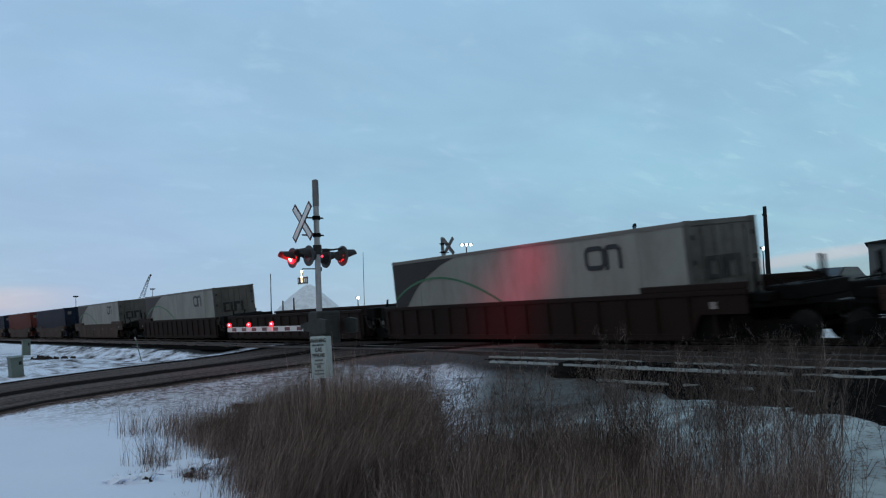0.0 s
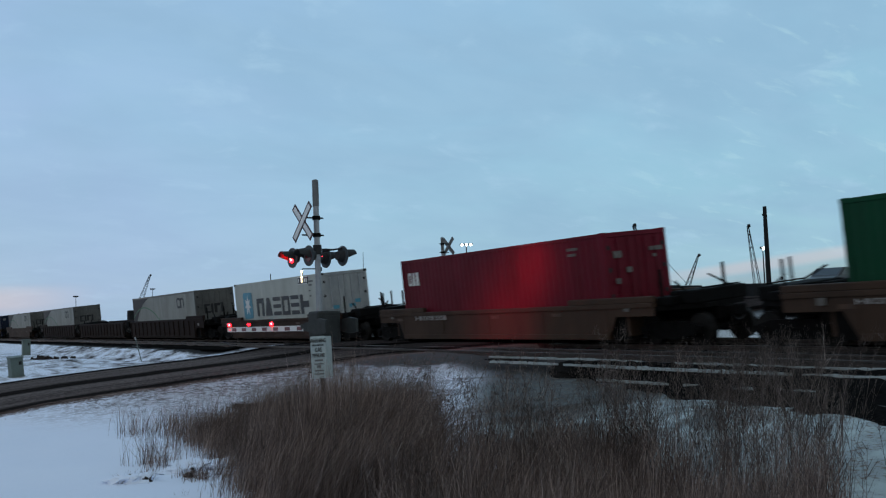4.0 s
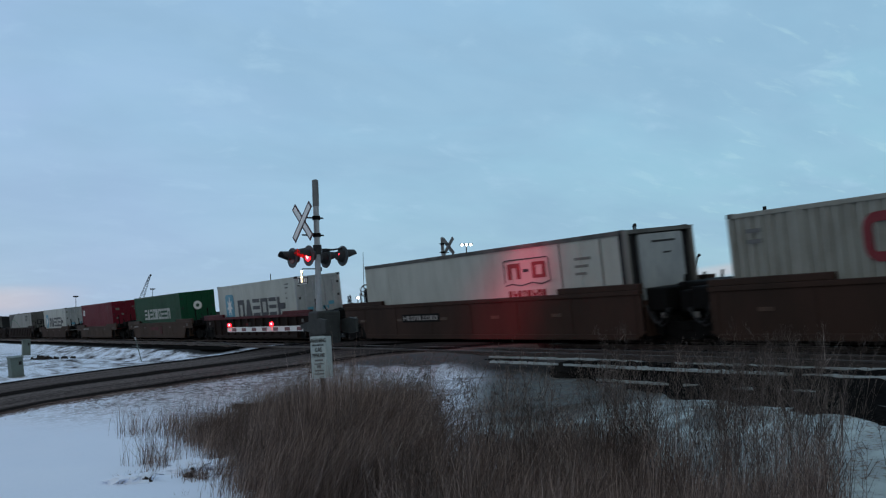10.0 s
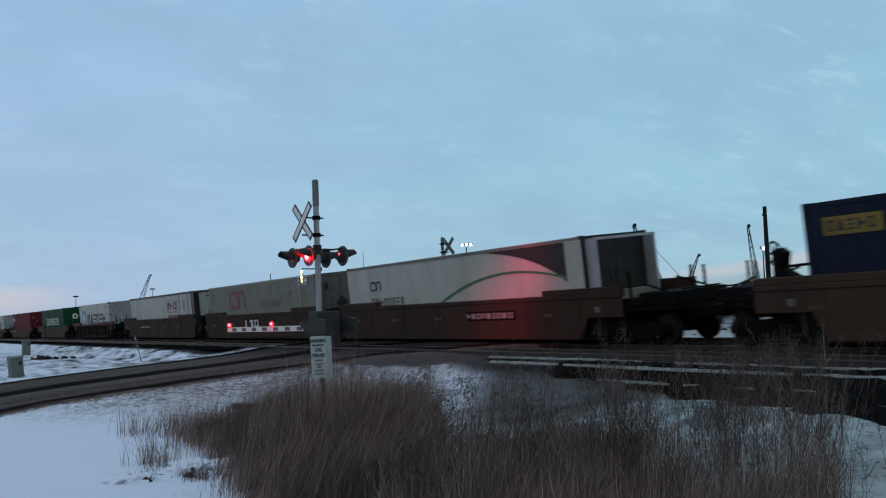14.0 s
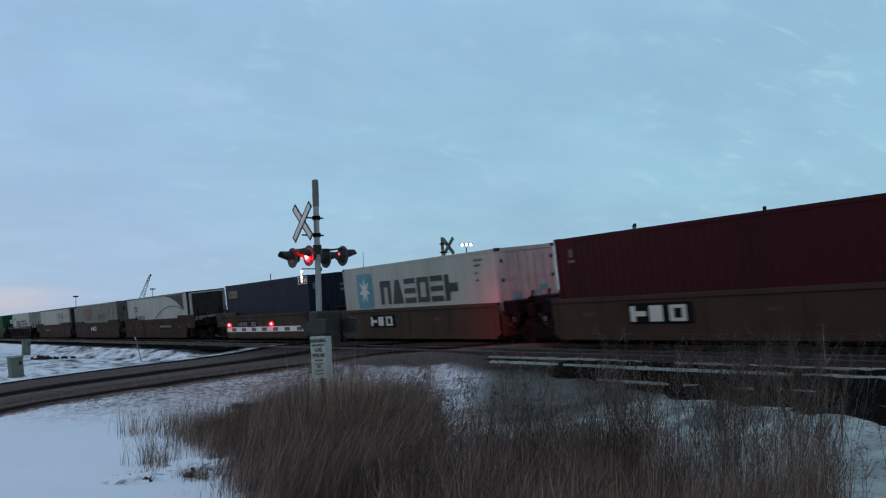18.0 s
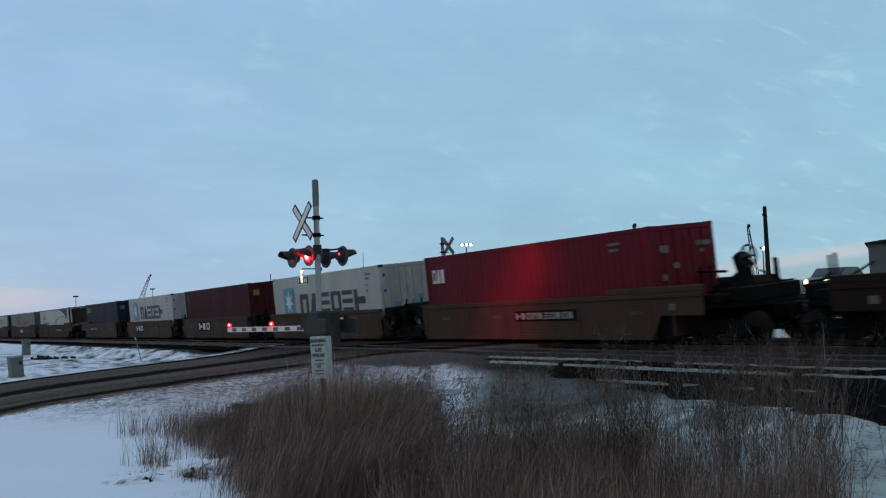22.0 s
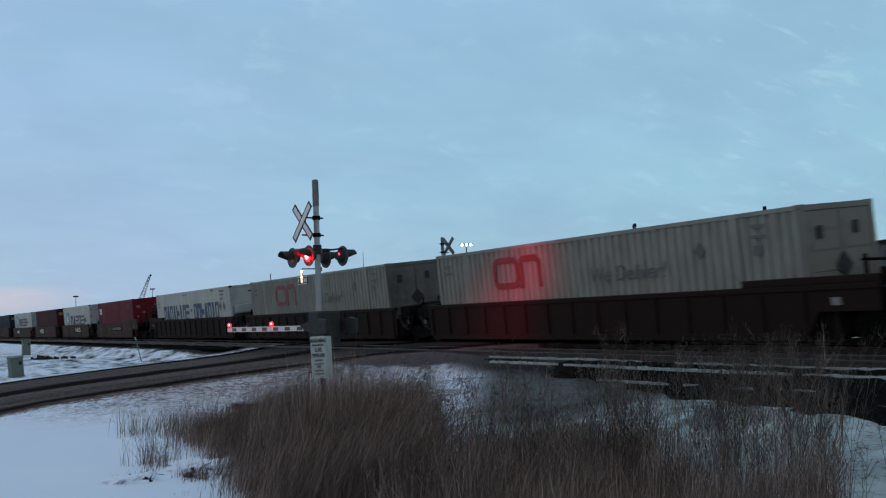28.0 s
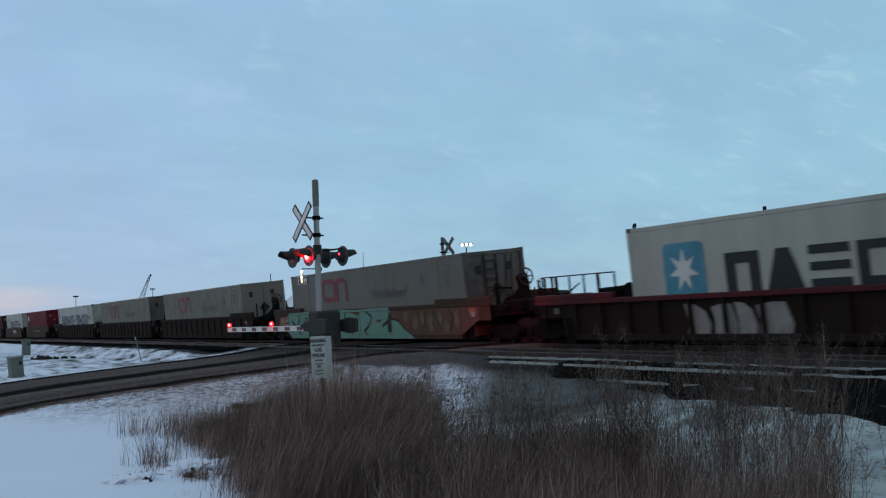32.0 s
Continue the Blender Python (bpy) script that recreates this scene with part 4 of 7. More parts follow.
def board_blocks(car, y_front, u0, u1, z0, z1, count, back=None, ink=None):
    """Owner's mark or running number on the side as plain blocks, on a dark board where there is one."""
    face = -1.478
    if back:
        boxpart("mark_board", (face - .006, y_front - u0 + .08, z0 - .07, face, y_front - u1 - .08, z1 + .07), back, car, "black marking board")
    kinds = (("post", "slab", "ring", "arch", "slab", "stack", "ring", "slab", "ring", "slab") * 2)[:count]
    letter_blocks(car, kinds, u0, u1, z0, z1, face - .008, y_front, ink or (M["ink_white"] if back else M["graf_grey"]), .2)


# ================= the train: wagon by wagon, front first =================
# each entry: middle of the wagon at the moment the count starts, container middle, builders
TRAIN = []


def couple(middle, car, load=None, load_middle=None):
    TRAIN.append((middle, car, load, middle if load_middle is None else load_middle))


def spray_paint(g):
    """The sprayed picture on one wagon's side: teal field, dark strokes, orange touches."""
    cy, face = 8.075, -1.474

    def area(name, pts, mat, label, lift, face=face):
        bm = bmesh.new()
        prism(bm, [(cy - u, z) for u, z in pts], "x", face - lift, face)
        part(name, bm, mat, g, label)

    def stroke(pts, widths):
        """One sprayed line that swells and thins along its way."""
        left, right = [], []
        for i, (u, z) in enumerate(pts):
            p, q = Vector(pts[max(0, i - 1)]), Vector(pts[min(len(pts) - 1, i + 1)])
            n = Vector((-(q - p).y, (q - p).x)).normalized() * widths[i] / 2
            left.append((u + n.x, z + n.y))
            right.append((u - n.x, z - n.y))
        area("spray_stroke", left + right[::-1], M["black"], "dark spray paint stroke", .014)

    area("spray_field", [(-.5, 1.36), (10.48, 1.36), (10.55, 1.0)] + curve_pts((11.1, .92), (11.5, .6), (12.35, .3), 8) + [(12.35, .27), (-.2, .27), (-.95, .7), (-.75, 1.1)], M["graf_teal"], "pale teal spray paint field", .006)
    area("spray_field", [(-.3, 1.375), (-.2, 1.46), (2.6, 1.49), (4.2, 1.44), (5.9, 1.49), (7.4, 1.45), (8.9, 1.49), (10.35, 1.49), (10.46, 1.375)], M["graf_teal"], "pale teal spray paint over the top chord", .004, -1.505)
    area("spray_field", [(-.1, .23), (-.2, .375), (12.1, .375), (12.35, .23)], M["graf_teal"], "pale teal spray paint over the bottom chord", .004, -1.5)
    area("spray_field", [(10.5, 1.36), (17.0, 1.36), (17.0, .9), (15.6, .3), (12.5, .27)] + curve_pts((12.4, .3), (11.5, .62), (11.1, .95), 8) + [(10.58, 1.05)], M["graf_brown"], "dull olive-brown spray paint field", .005)
    area("spray_field", [(-.75, 1.3), (-1.5, 1.25), (-1.7, .85), (-1.3, .6), (-.98, .7), (-.78, 1.08)], M["graf_orange"], "orange spray paint patch", .006)
    for pts, widths in (
            (((.93, 1.34), (1.04, 1.17), (.64, .72), (1.11, .31)), (.06, .12, .2, .05)),
            (((-.02, 1.12), (.3, .84), (.84, .68)), (.04, .26, .1)),
            (((2.38, 1.35), (2.57, 1.05), (3.12, .66), (3.59, .29)), (.08, .07, .2, .05)),
            (((4.42, 1.35), (4.76, .75), (4.26, .45), (4.45, .28)), (.12, .1, .1, .4)),
            (((6.26, 1.36), (6.2, 1.2), (6.4, .87), (7.1, .66), (6.72, .3)), (.06, .07, .1, .2, .09)),
            (((8.3, 1.36), (8.85, 1.12), (8.5, .76), (8.05, .55), (8.35, .28)), (.09, .09, .1, .2, .1)),
            (((10.56, 1.03), (11.1, .95), (11.52, .64), (12.38, .28)), (.1, .09, .06, .05)),
            (((1.7, 1.2), (2.0, 1.14), (1.9, 1.0)), (.06, .22, .04)),
            (((13.42, 1.35), (13.2, .9), (13.3, .45)), (.05, .1, .05)),
            (((14.0, 1.33), (13.85, .9), (13.95, .45)), (.04, .08, .05)),
            (((15.05, 1.33), (15.3, .95), (15.0, .5)), (.05, .12, .05))):
        stroke(pts, widths)
    area("spray_stroke", [(5.25, 1.17), (5.9, .97), (5.2, .68), (5.44, .95)], M["black"], "dark sprayed arrowhead", .014)
    area("spray_stroke", [(10.4, 1.3), (10.56, 1.2), (10.5, .48), (10.15, .48), (10.19, .83), (9.67, .66), (9.77, .82), (10.22, .99)], M["black"], "dark sprayed arrow", .014)
    area("spray_stroke", [(3.0, 1.36), (3.67, 1.05), (3.85, 1.2), (4.1, 1.36)], M["graf_brown"], "brown sprayed wedge", .012)
    area("spray_stroke", [(6.7, 1.36), (7.5, 1.2), (7.75, 1.36)], M["graf_brown"], "brown sprayed wedge", .012)
    area("number_board", [(1.46, 1.06), (2.33, 1.05), (2.33, .83), (1.46, .82)], M["black"], "black number board", .016)
    for k in range(4):
        area("number_block", [(1.52 + k * .2, 1.01), (1.65 + k * .2, 1.01), (1.65 + k * .2, .88), (1.52 + k * .2, .88)], M["graf_grey"], "", .02)
    area("number_board", [(2.42, 1.03), (3.33, 1.02), (3.33, .83), (2.42, .83)], M["graf_grey"], "grey number board", .016)
    for u, z, a, b in ((11.75, 1.08, .16, .2), (12.5, .85, .2, .3), (13.05, 1.0, .14, .26), (13.75, .8, .22, .3), (14.35, 1.02, .13, .22), (14.75, .7, .2, .24), (15.5, .95, .18, .28)):
        q = [(u + a * math.cos(math.tau * k / 12) * (1 + .25 * math.sin(k * 2.3 + u)), z + b * math.sin(math.tau * k / 12) * (1 + .2 * math.cos(k * 1.7 + u))) for k in range(12)]
        area("spray_spot", q, M["graf_smudge"], "faint sprayed smudge", .011)
    area("data_plate", [(16.4, 1.3), (16.8, 1.29), (16.8, 1.08), (16.4, 1.09)], M["graf_orange"], "orange plate", .012)


def build_train():
    tan_label = "dirty tan well wagon with smooth sides"
    brown_label = "dark brown ribbed well wagon"
    # --- head of what is seen: three tan wagons
    tan_single = well_car(tan_label, M["tan"], 7.9, 8.1, top=1.25, board="white")
    tan_long = well_car(tan_label + " for long containers", M["tan"], 9.4, 9.4, top=1.4)
    couple(159.0, copy_thing(tan_single, Matrix()), plain_container(M["navy"], "dull blue ribbed steel container", length=16.15))
    couple(138.8, copy_thing(tan_single, Matrix()), plain_container(M["rustred"], "dull rust-red ribbed steel container", length=16.15))
    couple(118.5, tan_single, plain_container(M["navy"], "dull blue ribbed steel container", length=16.15))
    swoosh = swoosh_container()
    couple(95.5, tan_long, swoosh)
    # --- three-unit brown ribbed wagon, the middle one empty
    rib_front = well_car(brown_label, M["brown"], 9.9, 8.75, style="rib", end_rear="joint", reach_rear=9.85, brake="")
    rib_mid = well_car(brown_label, M["brown"], 8.75, 8.75, style="rib", end_front="joint", end_rear="joint", reach_rear=9.85)
    rib_rear = well_car(brown_label, M["brown"], 8.75, 9.9, style="rib", end_front="joint", board="white")
    rib_last = well_car(brown_label, M["brown"], 8.75, 9.9, style="rib", end_front="joint", board="white", brake="rear")
    couple(70.68, rib_front, copy_thing(swoosh, Matrix()))
    empty = copy_thing(rib_mid, Matrix())
    tagged(empty, "empty dark brown ribbed well wagon")
    couple(50.95, empty)
    couple(31.26, rib_rear, copy_thing(swoosh, Matrix()))
    # --- singles
    starbox = star_container()
    red_brown = well_car("red-brown well wagon with low smooth sides", M["dark_brown"], 8.3, 8.3, top=1.2, board="white")
    couple(9.56, red_brown, starbox)
    c3 = well_car(tan_label + " and white data bars", M["tan"], 7.85, 8.1, top=1.22)
    board_blocks(c3, 6.1, 1.2, 3.6, .92, 1.08, 8)
    redbox = red_container()
    couple(-10.59, c3, redbox)
    c4 = well_car("rusty orange-tan well wagon with smooth sides", M["tan"], 7.7, 9.2, top=1.3)
    board_blocks(c4, 6.1, .3, 1.6, 1.0, 1.12, 6)
    bm = bmesh.new()
    for u0, u1, z0, z1 in ((5.0, 7.2, .75, 1.0), (7.5, 8.1, .5, 1.05)):
        box(bm, -1.482, 6.1 - u0, z0, -1.474, 6.1 - u1, z1)
    part("red_patch", bm, M["redchord"], c4, "dull red patch on the side")
    couple(-30.59, c4, green_container())
    c5 = well_car("dark well wagon with open ribbed sides and rusty top chord", M["brown"], 8.4, 8.2, top=1.42, style="open", chord=M["redchord"])
    couple(-50.95, c5, copy_thing(starbox, Matrix()))
    # --- three-unit smooth brown wagon
    db = "smooth dark brown well wagon"
    d1 = well_car(db, M["dark_brown"], 10.1, 8.75, top=1.58, raised="all", end_rear="joint", reach_rear=9.95, brake="front")
    board_blocks(d1, 8.07, 3.3, 6.0, .93, 1.1, 9, M["mark_board"], M["graf_grey"])
    d2 = well_car(db, M["dark_brown"], 8.75, 8.75, top=1.55, raised="all", end_front="joint", end_rear="joint", reach_rear=9.85)
    board_blocks(d2, 8.07, 6.5, 8.7, .82, 1.22, 3, M["mark_board"])
    d3 = well_car(db, M["dark_brown"], 8.75, 9.75, top=1.55, raised="all", end_front="joint", reach_rear=11.45)
    board_blocks(d3, 8.07, 9.75, 12.6, .92, 1.1, 9, M["mark_board"], M["graf_grey"])
    couple(-73.06, d1, boxed_logo_container())
    slogan = slogan_container()
    couple(-93.05, d2, copy_thing(slogan, Matrix()))
    couple(-112.8, d3, swoosh_container(rear=True))
    # --- five-unit tan wagon
    t5 = "dirty tan short well wagon with smooth sides"
    e1 = well_car(t5, M["tan"], 7.5, 6.2, top=1.5, end_rear="joint", reach_front=9.2, reach_rear=7.95, brake="front")
    board_blocks(e1, 6.1, 2.5, 5.3, .89, 1.1, 9, M["mark_board"], M["graf_grey"])
    e2 = well_car(t5 + " and black marking board", M["tan"], 6.2, 6.2, top=1.44, end_front="joint", end_rear="joint", reach_rear=7.9)
    e4 = copy_thing(e2, Matrix())
    e3 = copy_thing(e2, Matrix())
    board_blocks(e2, 6.1, 2.85, 4.9, .75, 1.12, 3, M["mark_board"])
    board_blocks(e3, 6.1, 3.4, 5.65, .72, 1.15, 3, M["mark_board"])
    board_blocks(e4, 6.1, 6.6, 8.95, .75, 1.16, 3, M["mark_board"])
    e5 = well_car(t5, M["tan"], 6.2, 8.0, top=1.46, end_front="joint", brake="rear")
    board_blocks(e5, 6.1, 6.0, 9.0, .86, 1.06, 10, M["mark_board"], M["graf_grey"])
    couple(-134.7, e1, plain_container(M["navy"], "navy blue ribbed container with small yellow mark", "yellow"))
    couple(-150.98, e2, star_container(raise_text=.22, squeeze=.9))
    couple(-166.35, e3, plain_container(M["maroon"], "dark maroon ribbed steel container"))
    couple(-182.35, e4, copy_thing(starbox, Matrix()))
    couple(-198.3, e5, copy_thing(redbox, Matrix()))
    # --- three-unit brown ribbed wagon
    couple(-219.9, copy_thing(rib_front, Matrix()), long_word_container())
    couple(-239.6, rib_mid, slogan)
    couple(-259.75, rib_last, slogan_container(end="grey_plain"))
    # --- painted-over single, then a dark one with a red chord
    g = well_car("tan well wagon covered in pale teal and orange spray paint", M["tan"], 10.4, 9.6, top=1.5, board="white", brake="rear")
    spray_paint(g)
    couple(-283.4, g, slogan_container(plain=True))
    h = well_car("dark well wagon with red top chord and grey spray paint", M["brown"], 10.3, 9.6, top=1.4, style="open", chord=M["redchord"])
    for u, w, s in ((2.1, .8, 1), (3.0, .75, 0), (3.75, .6, 1), (4.4, 1.0, 0)):
        bm = bmesh.new()
        pts = [(u, .26), (u + .05, .7), (u - .04, 1.05 + .1 * s), (u + w * .4, 1.12), (u + w * .8, .95 + .16 * (1 - s)), (u + w, .6), (u + w * .9, .3)]
        prism(bm, [(6.1 - a, b) for a, b in pts], "x", -1.385, -1.36)
        part("spray_fill", bm, M["graf_grey"], h, "worn grey spray paint shape")
    for k in range(6):
        y = 6.75 + k * .68
        bm = bmesh.new()
        rod(bm, (-1.25, y, 1.38), (-1.25, y, 2.12), .028, n=8)
        part("rail_post", bm, M["steel"], h)
    bm = bmesh.new()
    rod(bm, (-1.25, 6.7, 2.12), (-1.25, 10.2, 2.12), .018, n=8)
    part("side_handrail", bm, M["steel"], h)
    for y, r, z in ((6.6, .2, 1.58), (7.75, .15, 1.52)):
        bm = bmesh.new()
        rod(bm, (-.9, y, z), (.75, y, z), r, n=16)
        for x in (-.6, .45):
            box(bm, x - .05, y - r * .8, 1.38, x + .05, y + r * .8, z - r * .5)
        part("air_tank", bm, M["steel"], h, "dark brake air reservoir on its saddles")
    couple(-305.97, h, copy_thing(starbox, Matrix()))
    couple(-328.0, copy_thing(red_brown, Matrix()), copy_thing(redbox, Matrix()))


build_train()


# ================= ground =================
def smooth(a, b, v):
    k = np.clip((v - a) / (b - a), 0, 1)
    return k * k * (3 - 2 * k)


ROAD_SLOPE, ROAD_NEAR, ROAD_FAR = 0.14, 22.5, 37.2


def bend(y):
    u = np.maximum(0.0, np.asarray(y, float) - 20.0)
    return -BEND * u * u / 2


def road_profile(x, y):
    """Road height: a steady climb to the crossing, level over the rails, then up again; its far side lies lower."""
    z = np.interp(x, (-60, 0, 2, 3.2, 4.8, 7.3, 10.7, 13.2, 14.2, 17, 22.5, 36, 46, 62, 90), (-1.8, -1.18, -1.02, -.88, -.75, -.58, -.37, -.18, -.10, -.06, -.05, 1.2, 1.5, 1.8, 2.1))
    v = np.clip((y - ROAD_NEAR - ROAD_SLOPE * (x - 2)) / (ROAD_FAR - ROAD_NEAR), 0, 1)
    return z + .2 * (.5 - v) * (1 - smooth(12, 14.5, x)) * smooth(-6, 4, x)


def off_road(x, y):
    """Metres outside the road's edges, 0 on the road."""
    lo, hi = ROAD_NEAR + ROAD_SLOPE * (x - 2), ROAD_FAR + ROAD_SLOPE * (x - 2)
    return np.maximum(np.maximum(lo - y, y - hi), 0)


def ground_z(x, y, rough=True):
    x, y = np.asarray(x, float), np.asarray(y, float)
    xs = x - bend(y)
    north = smooth(ROAD_FAR + 2.5, ROAD_FAR + 7, y)
    z = -0.86 + 0.61 * north * smooth(10.6, 12.9, xs) + (1 - north) * (0.24 * smooth(8.6, 10.9, xs) + 0.1 * smooth(11.4, 13.5, xs))
    # stones and mud heaped level with the siding's sleepers beside the crossing
    z = z + (1 - north) * .31 * smooth(12.2, 13.4, xs) * smooth(16.6, 17.6, y) * (1 - smooth(16.6, 17.4, xs))
    z = z - 0.25 * smooth(22.2, 25, xs) + 1.85 * smooth(24.5, 36, xs)
    if rough:
        z = z + 0.035 * np.sin(x * 1.3 + 0.7 * np.sin(y * 0.9)) * np.sin(y * 1.1 + x * 0.4) + 0.02 * np.sin(x * 3.7 + y * 2.9) * np.sin(y * 4.3)
        # low drift of ploughed snow on the road's far side
        d = off_road(x, y)
        far = smooth(0, 1.0, y - (ROAD_FAR + ROAD_SLOPE * (x - 2))) * (1 - smooth(8.5, 11, xs))
        z = z + far * (0.28 * smooth(0.2, 3, d) * (1 - smooth(14, 30, d)) * (0.8 + 0.35 * np.sin(x * 0.9 + y * 0.35) * np.sin(y * 0.23)))
        # ploughed rim of crusted snow along the road's near side
        near = np.maximum(ROAD_NEAR + ROAD_SLOPE * (x - 2) - y, 0)
        rim = smooth(.15, .7, near) * (1 - smooth(1.2, 2.6, near)) * smooth(-1, 3, x) * (1 - smooth(12, 13.5, x))
    w = 1 - smooth(0.4, 4.5, off_road(x, y))
    w = w * (1 - smooth(16.0, 17.0, xs) * (1 - smooth(21.5, 22.5, xs)) * smooth(0.4, 1.2, off_road(x, y)))
    z = z * (1 - w) + road_profile(x, y) * w
    if rough:
        z = z + rim * (.04 + .028 * np.sin(x * 2.9 + 1.3 * np.sin(y * 2.1)) * np.sin(y * 3.3 + x * .7) + .012 * np.sin(x * 7.1 + y * 5.3))
    return z


def spread(lo, hi, step, far, growth=1.28):
    v = list(np.arange(lo, hi + step / 2, step))
    a, s = lo, step
    while a > -far:
        s *= growth
        a -= s
        v.insert(0, a)
    b, s = hi, step
    while b < far:
        s *= growth
        b += s
        v.append(b)
    return np.array(v)


def sheet(name, xs, ys, height, material, dz=0.0):
    X, Y = np.meshgrid(xs, ys)
    Z = height(X, Y) + dz
    verts = np.stack([X.ravel(), Y.ravel(), Z.ravel()], 1)
    n = len(xs)
    faces = [(j * n + i, j * n + i + 1, j * n + n + i + 1, j * n + n + i) for j in range(len(ys) - 1) for i in range(n - 1)]
    me = bpy.data.meshes.new(name)
    me.from_pydata(verts.tolist(), [], faces)
    me.materials.append(material)
    for p in me.polygons:
        p.use_smooth = True
    return new(name, me)


def ground_material():
    """Snow with old grass, mud and ice showing through in patches."""
    m = bpy.data.materials.new("patchy_snow")
    m.use_nodes = True
    nt = m.node_tree
    N, K = nt.nodes.new, nt.links.new
    bsdf = nt.nodes["Principled BSDF"]
    tc = N("ShaderNodeTexCoord")

    def noise_node(scale, detail, rough=.55, stretch=None):
        n = N("ShaderNodeTexNoise")
        n.inputs["Scale"].default_value, n.inputs["Detail"].default_value, n.inputs["Roughness"].default_value = scale, detail, rough
        if stretch:
            mp = N("ShaderNodeMapping")
            mp.inputs["Scale"].default_value = stretch
            K(tc.outputs["Object"], mp.inputs[0])
            K(mp.outputs[0], n.inputs["Vector"])
        else:
            K(tc.outputs["Object"], n.inputs["Vector"])
        return n.outputs[0]

    def rng(v, a, b, c=0.0, d=1.0):
        r = N("ShaderNodeMapRange")
        r.interpolation_type = "SMOOTHSTEP"
        r.inputs["From Min"].default_value, r.inputs["From Max"].default_value = a, b
        r.inputs["To Min"].default_value, r.inputs["To Max"].default_value = c, d
        K(v, r.inputs[0])
        return r.outputs[0]

    def mul(a, b):
        n = N("ShaderNodeMath")
        n.operation = "MULTIPLY"
        for i, v in enumerate((a, b)):
            if isinstance(v, float):
                n.inputs[i].default_value = v
            else:
                K(v, n.inputs[i])
        return n.outputs[0]

    def mixc(f, a, b):
        n = N("ShaderNodeMix")
        n.data_type = "RGBA"
        K(f, n.inputs[0])
        for i, v in ((6, a), (7, b)):
            if isinstance(v, tuple):
                n.inputs[i].default_value = (*v, 1)
            else:
                K(v, n.inputs[i])
        return n.outputs[2]

    sep = N("ShaderNodeSeparateXYZ")
    K(tc.outputs["Object"], sep.inputs[0])
    def calc(op, a, b):
        n = N("ShaderNodeMath")
        n.operation = op
        for i, v in enumerate((a, b)):
            if isinstance(v, (int, float)):
                n.inputs[i].default_value = v
            else:
                K(v, n.inputs[i])
        return n.outputs[0]

    px, py = sep.outputs[0], sep.outputs[1]
    big, mid, fine = noise_node(.22, 4), noise_node(1.7, 5, .6), noise_node(14, 4)
    crumbs = noise_node(8.0, 6, .72)
    snow = mixc(big, (0.70, 0.765, 0.895), (0.83, 0.865, 0.95))
    # glazed, thawed snow in the ditch, darkest where it lies wet
    ice = mixc(rng(mid, .36, .6), (0.34, 0.415, 0.395), (0.195, 0.237, 0.226))
    aslant = calc("DIVIDE", px, calc("MAXIMUM", py, 1.0))
    wet = mul(mul(rng(px, 5.5, 8.0), rng(py, 19.5, 16.5)), rng(aslant, .58, .68))
    slush = mul(mul(rng(px, 7.6, 9.0), rng(calc("SUBTRACT", py, calc("MULTIPLY", mid, 2.0)), 10.6, 11.8)), rng(aslant, .60, .67))
    col = mixc(mul(wet, .82), snow, ice)
    soaked = mixc(rng(crumbs, .4, .62), (0.04, 0.039, 0.038), (0.1, 0.104, 0.104))
    col = mixc(mul(slush, .9), col, soaked)
    # earth and dead stems showing through, more towards the ditch and the railway
    east = mul(mul(rng(px, 6.5, 10.0), rng(py, 21, 18)), rng(py, 8.6, 10.5))
    patch = mul(rng(mid, .45, .55), rng(big, .34, .48))
    col = mixc(mul(mul(patch, east), .8), col, (0.042, 0.034, 0.029))
    speck = mul(rng(fine, .53, .62), rng(mid, .4, .56))
    col = mixc(mul(speck, mul(rng(px, 3.0, 6.0), .8)), col, (0.16, 0.12, 0.09))
    churn = calc("ADD", calc("ADD", py, calc("MULTIPLY", px, .45)), calc("MULTIPLY", calc("SUBTRACT", mid, .5), 1.2))
    mud = mul(mul(rng(px, 9.6, 11.0), rng(churn, 26.5, 27.2)), rng(py, 30.5, 29.5))
    ballasted = mul(mul(rng(px, 12.3, 12.9), rng(churn, 22.2, 22.9)), rng(py, 30.5, 29.5))
    mud = calc("MAXIMUM", mud, ballasted)
    col = mixc(mul(mud, .95), col, (0.034, 0.031, 0.03))
    # the road's thrown edge: a rusty brown rim of grit, then crumbs over the trampled snow
    off = calc("SUBTRACT", ROAD_NEAR - 2 * ROAD_SLOPE, calc("SUBTRACT", py, calc("MULTIPLY", px, ROAD_SLOPE)))
    off = calc("ADD", off, calc("MULTIPLY", calc("SUBTRACT", mid, .5), 1.4))
    trodden = mul(mul(mul(rng(off, 4.6, 1.2), rng(off, -.6, .0)), rng(px, 2.5, 6.5)), mul(rng(aslant, .70, .62), rng(mud, .6, .1)))
    col = mixc(mul(trodden, mul(rng(big, .2, .6, .45, .8), 1.0)), col, (0.36, 0.335, 0.345))
    rim = mul(mul(rng(off, .75, .3), rng(crumbs, .36, .5)), rng(off, -4.0, -3.0))
    col = mixc(mul(rim, .9), col, (0.15, 0.098, 0.085))
    litter = mul(mul(rng(off, 6.0, .4), rng(off, -.6, .2)), mul(mul(rng(crumbs, .44, .53), rng(mid, .36, .56, .35, 1.0)), rng(px, 1.5, 4.5)))
    col = mixc(mul(litter, .92), col, (0.095, 0.07, 0.062))
    bank = mul(mul(rng(py, 37, 40), rng(py, 95, 70)), rng(px, 15, 13))
    rough = noise_node(1.0, 6, .65, (1.5, .5, 1))
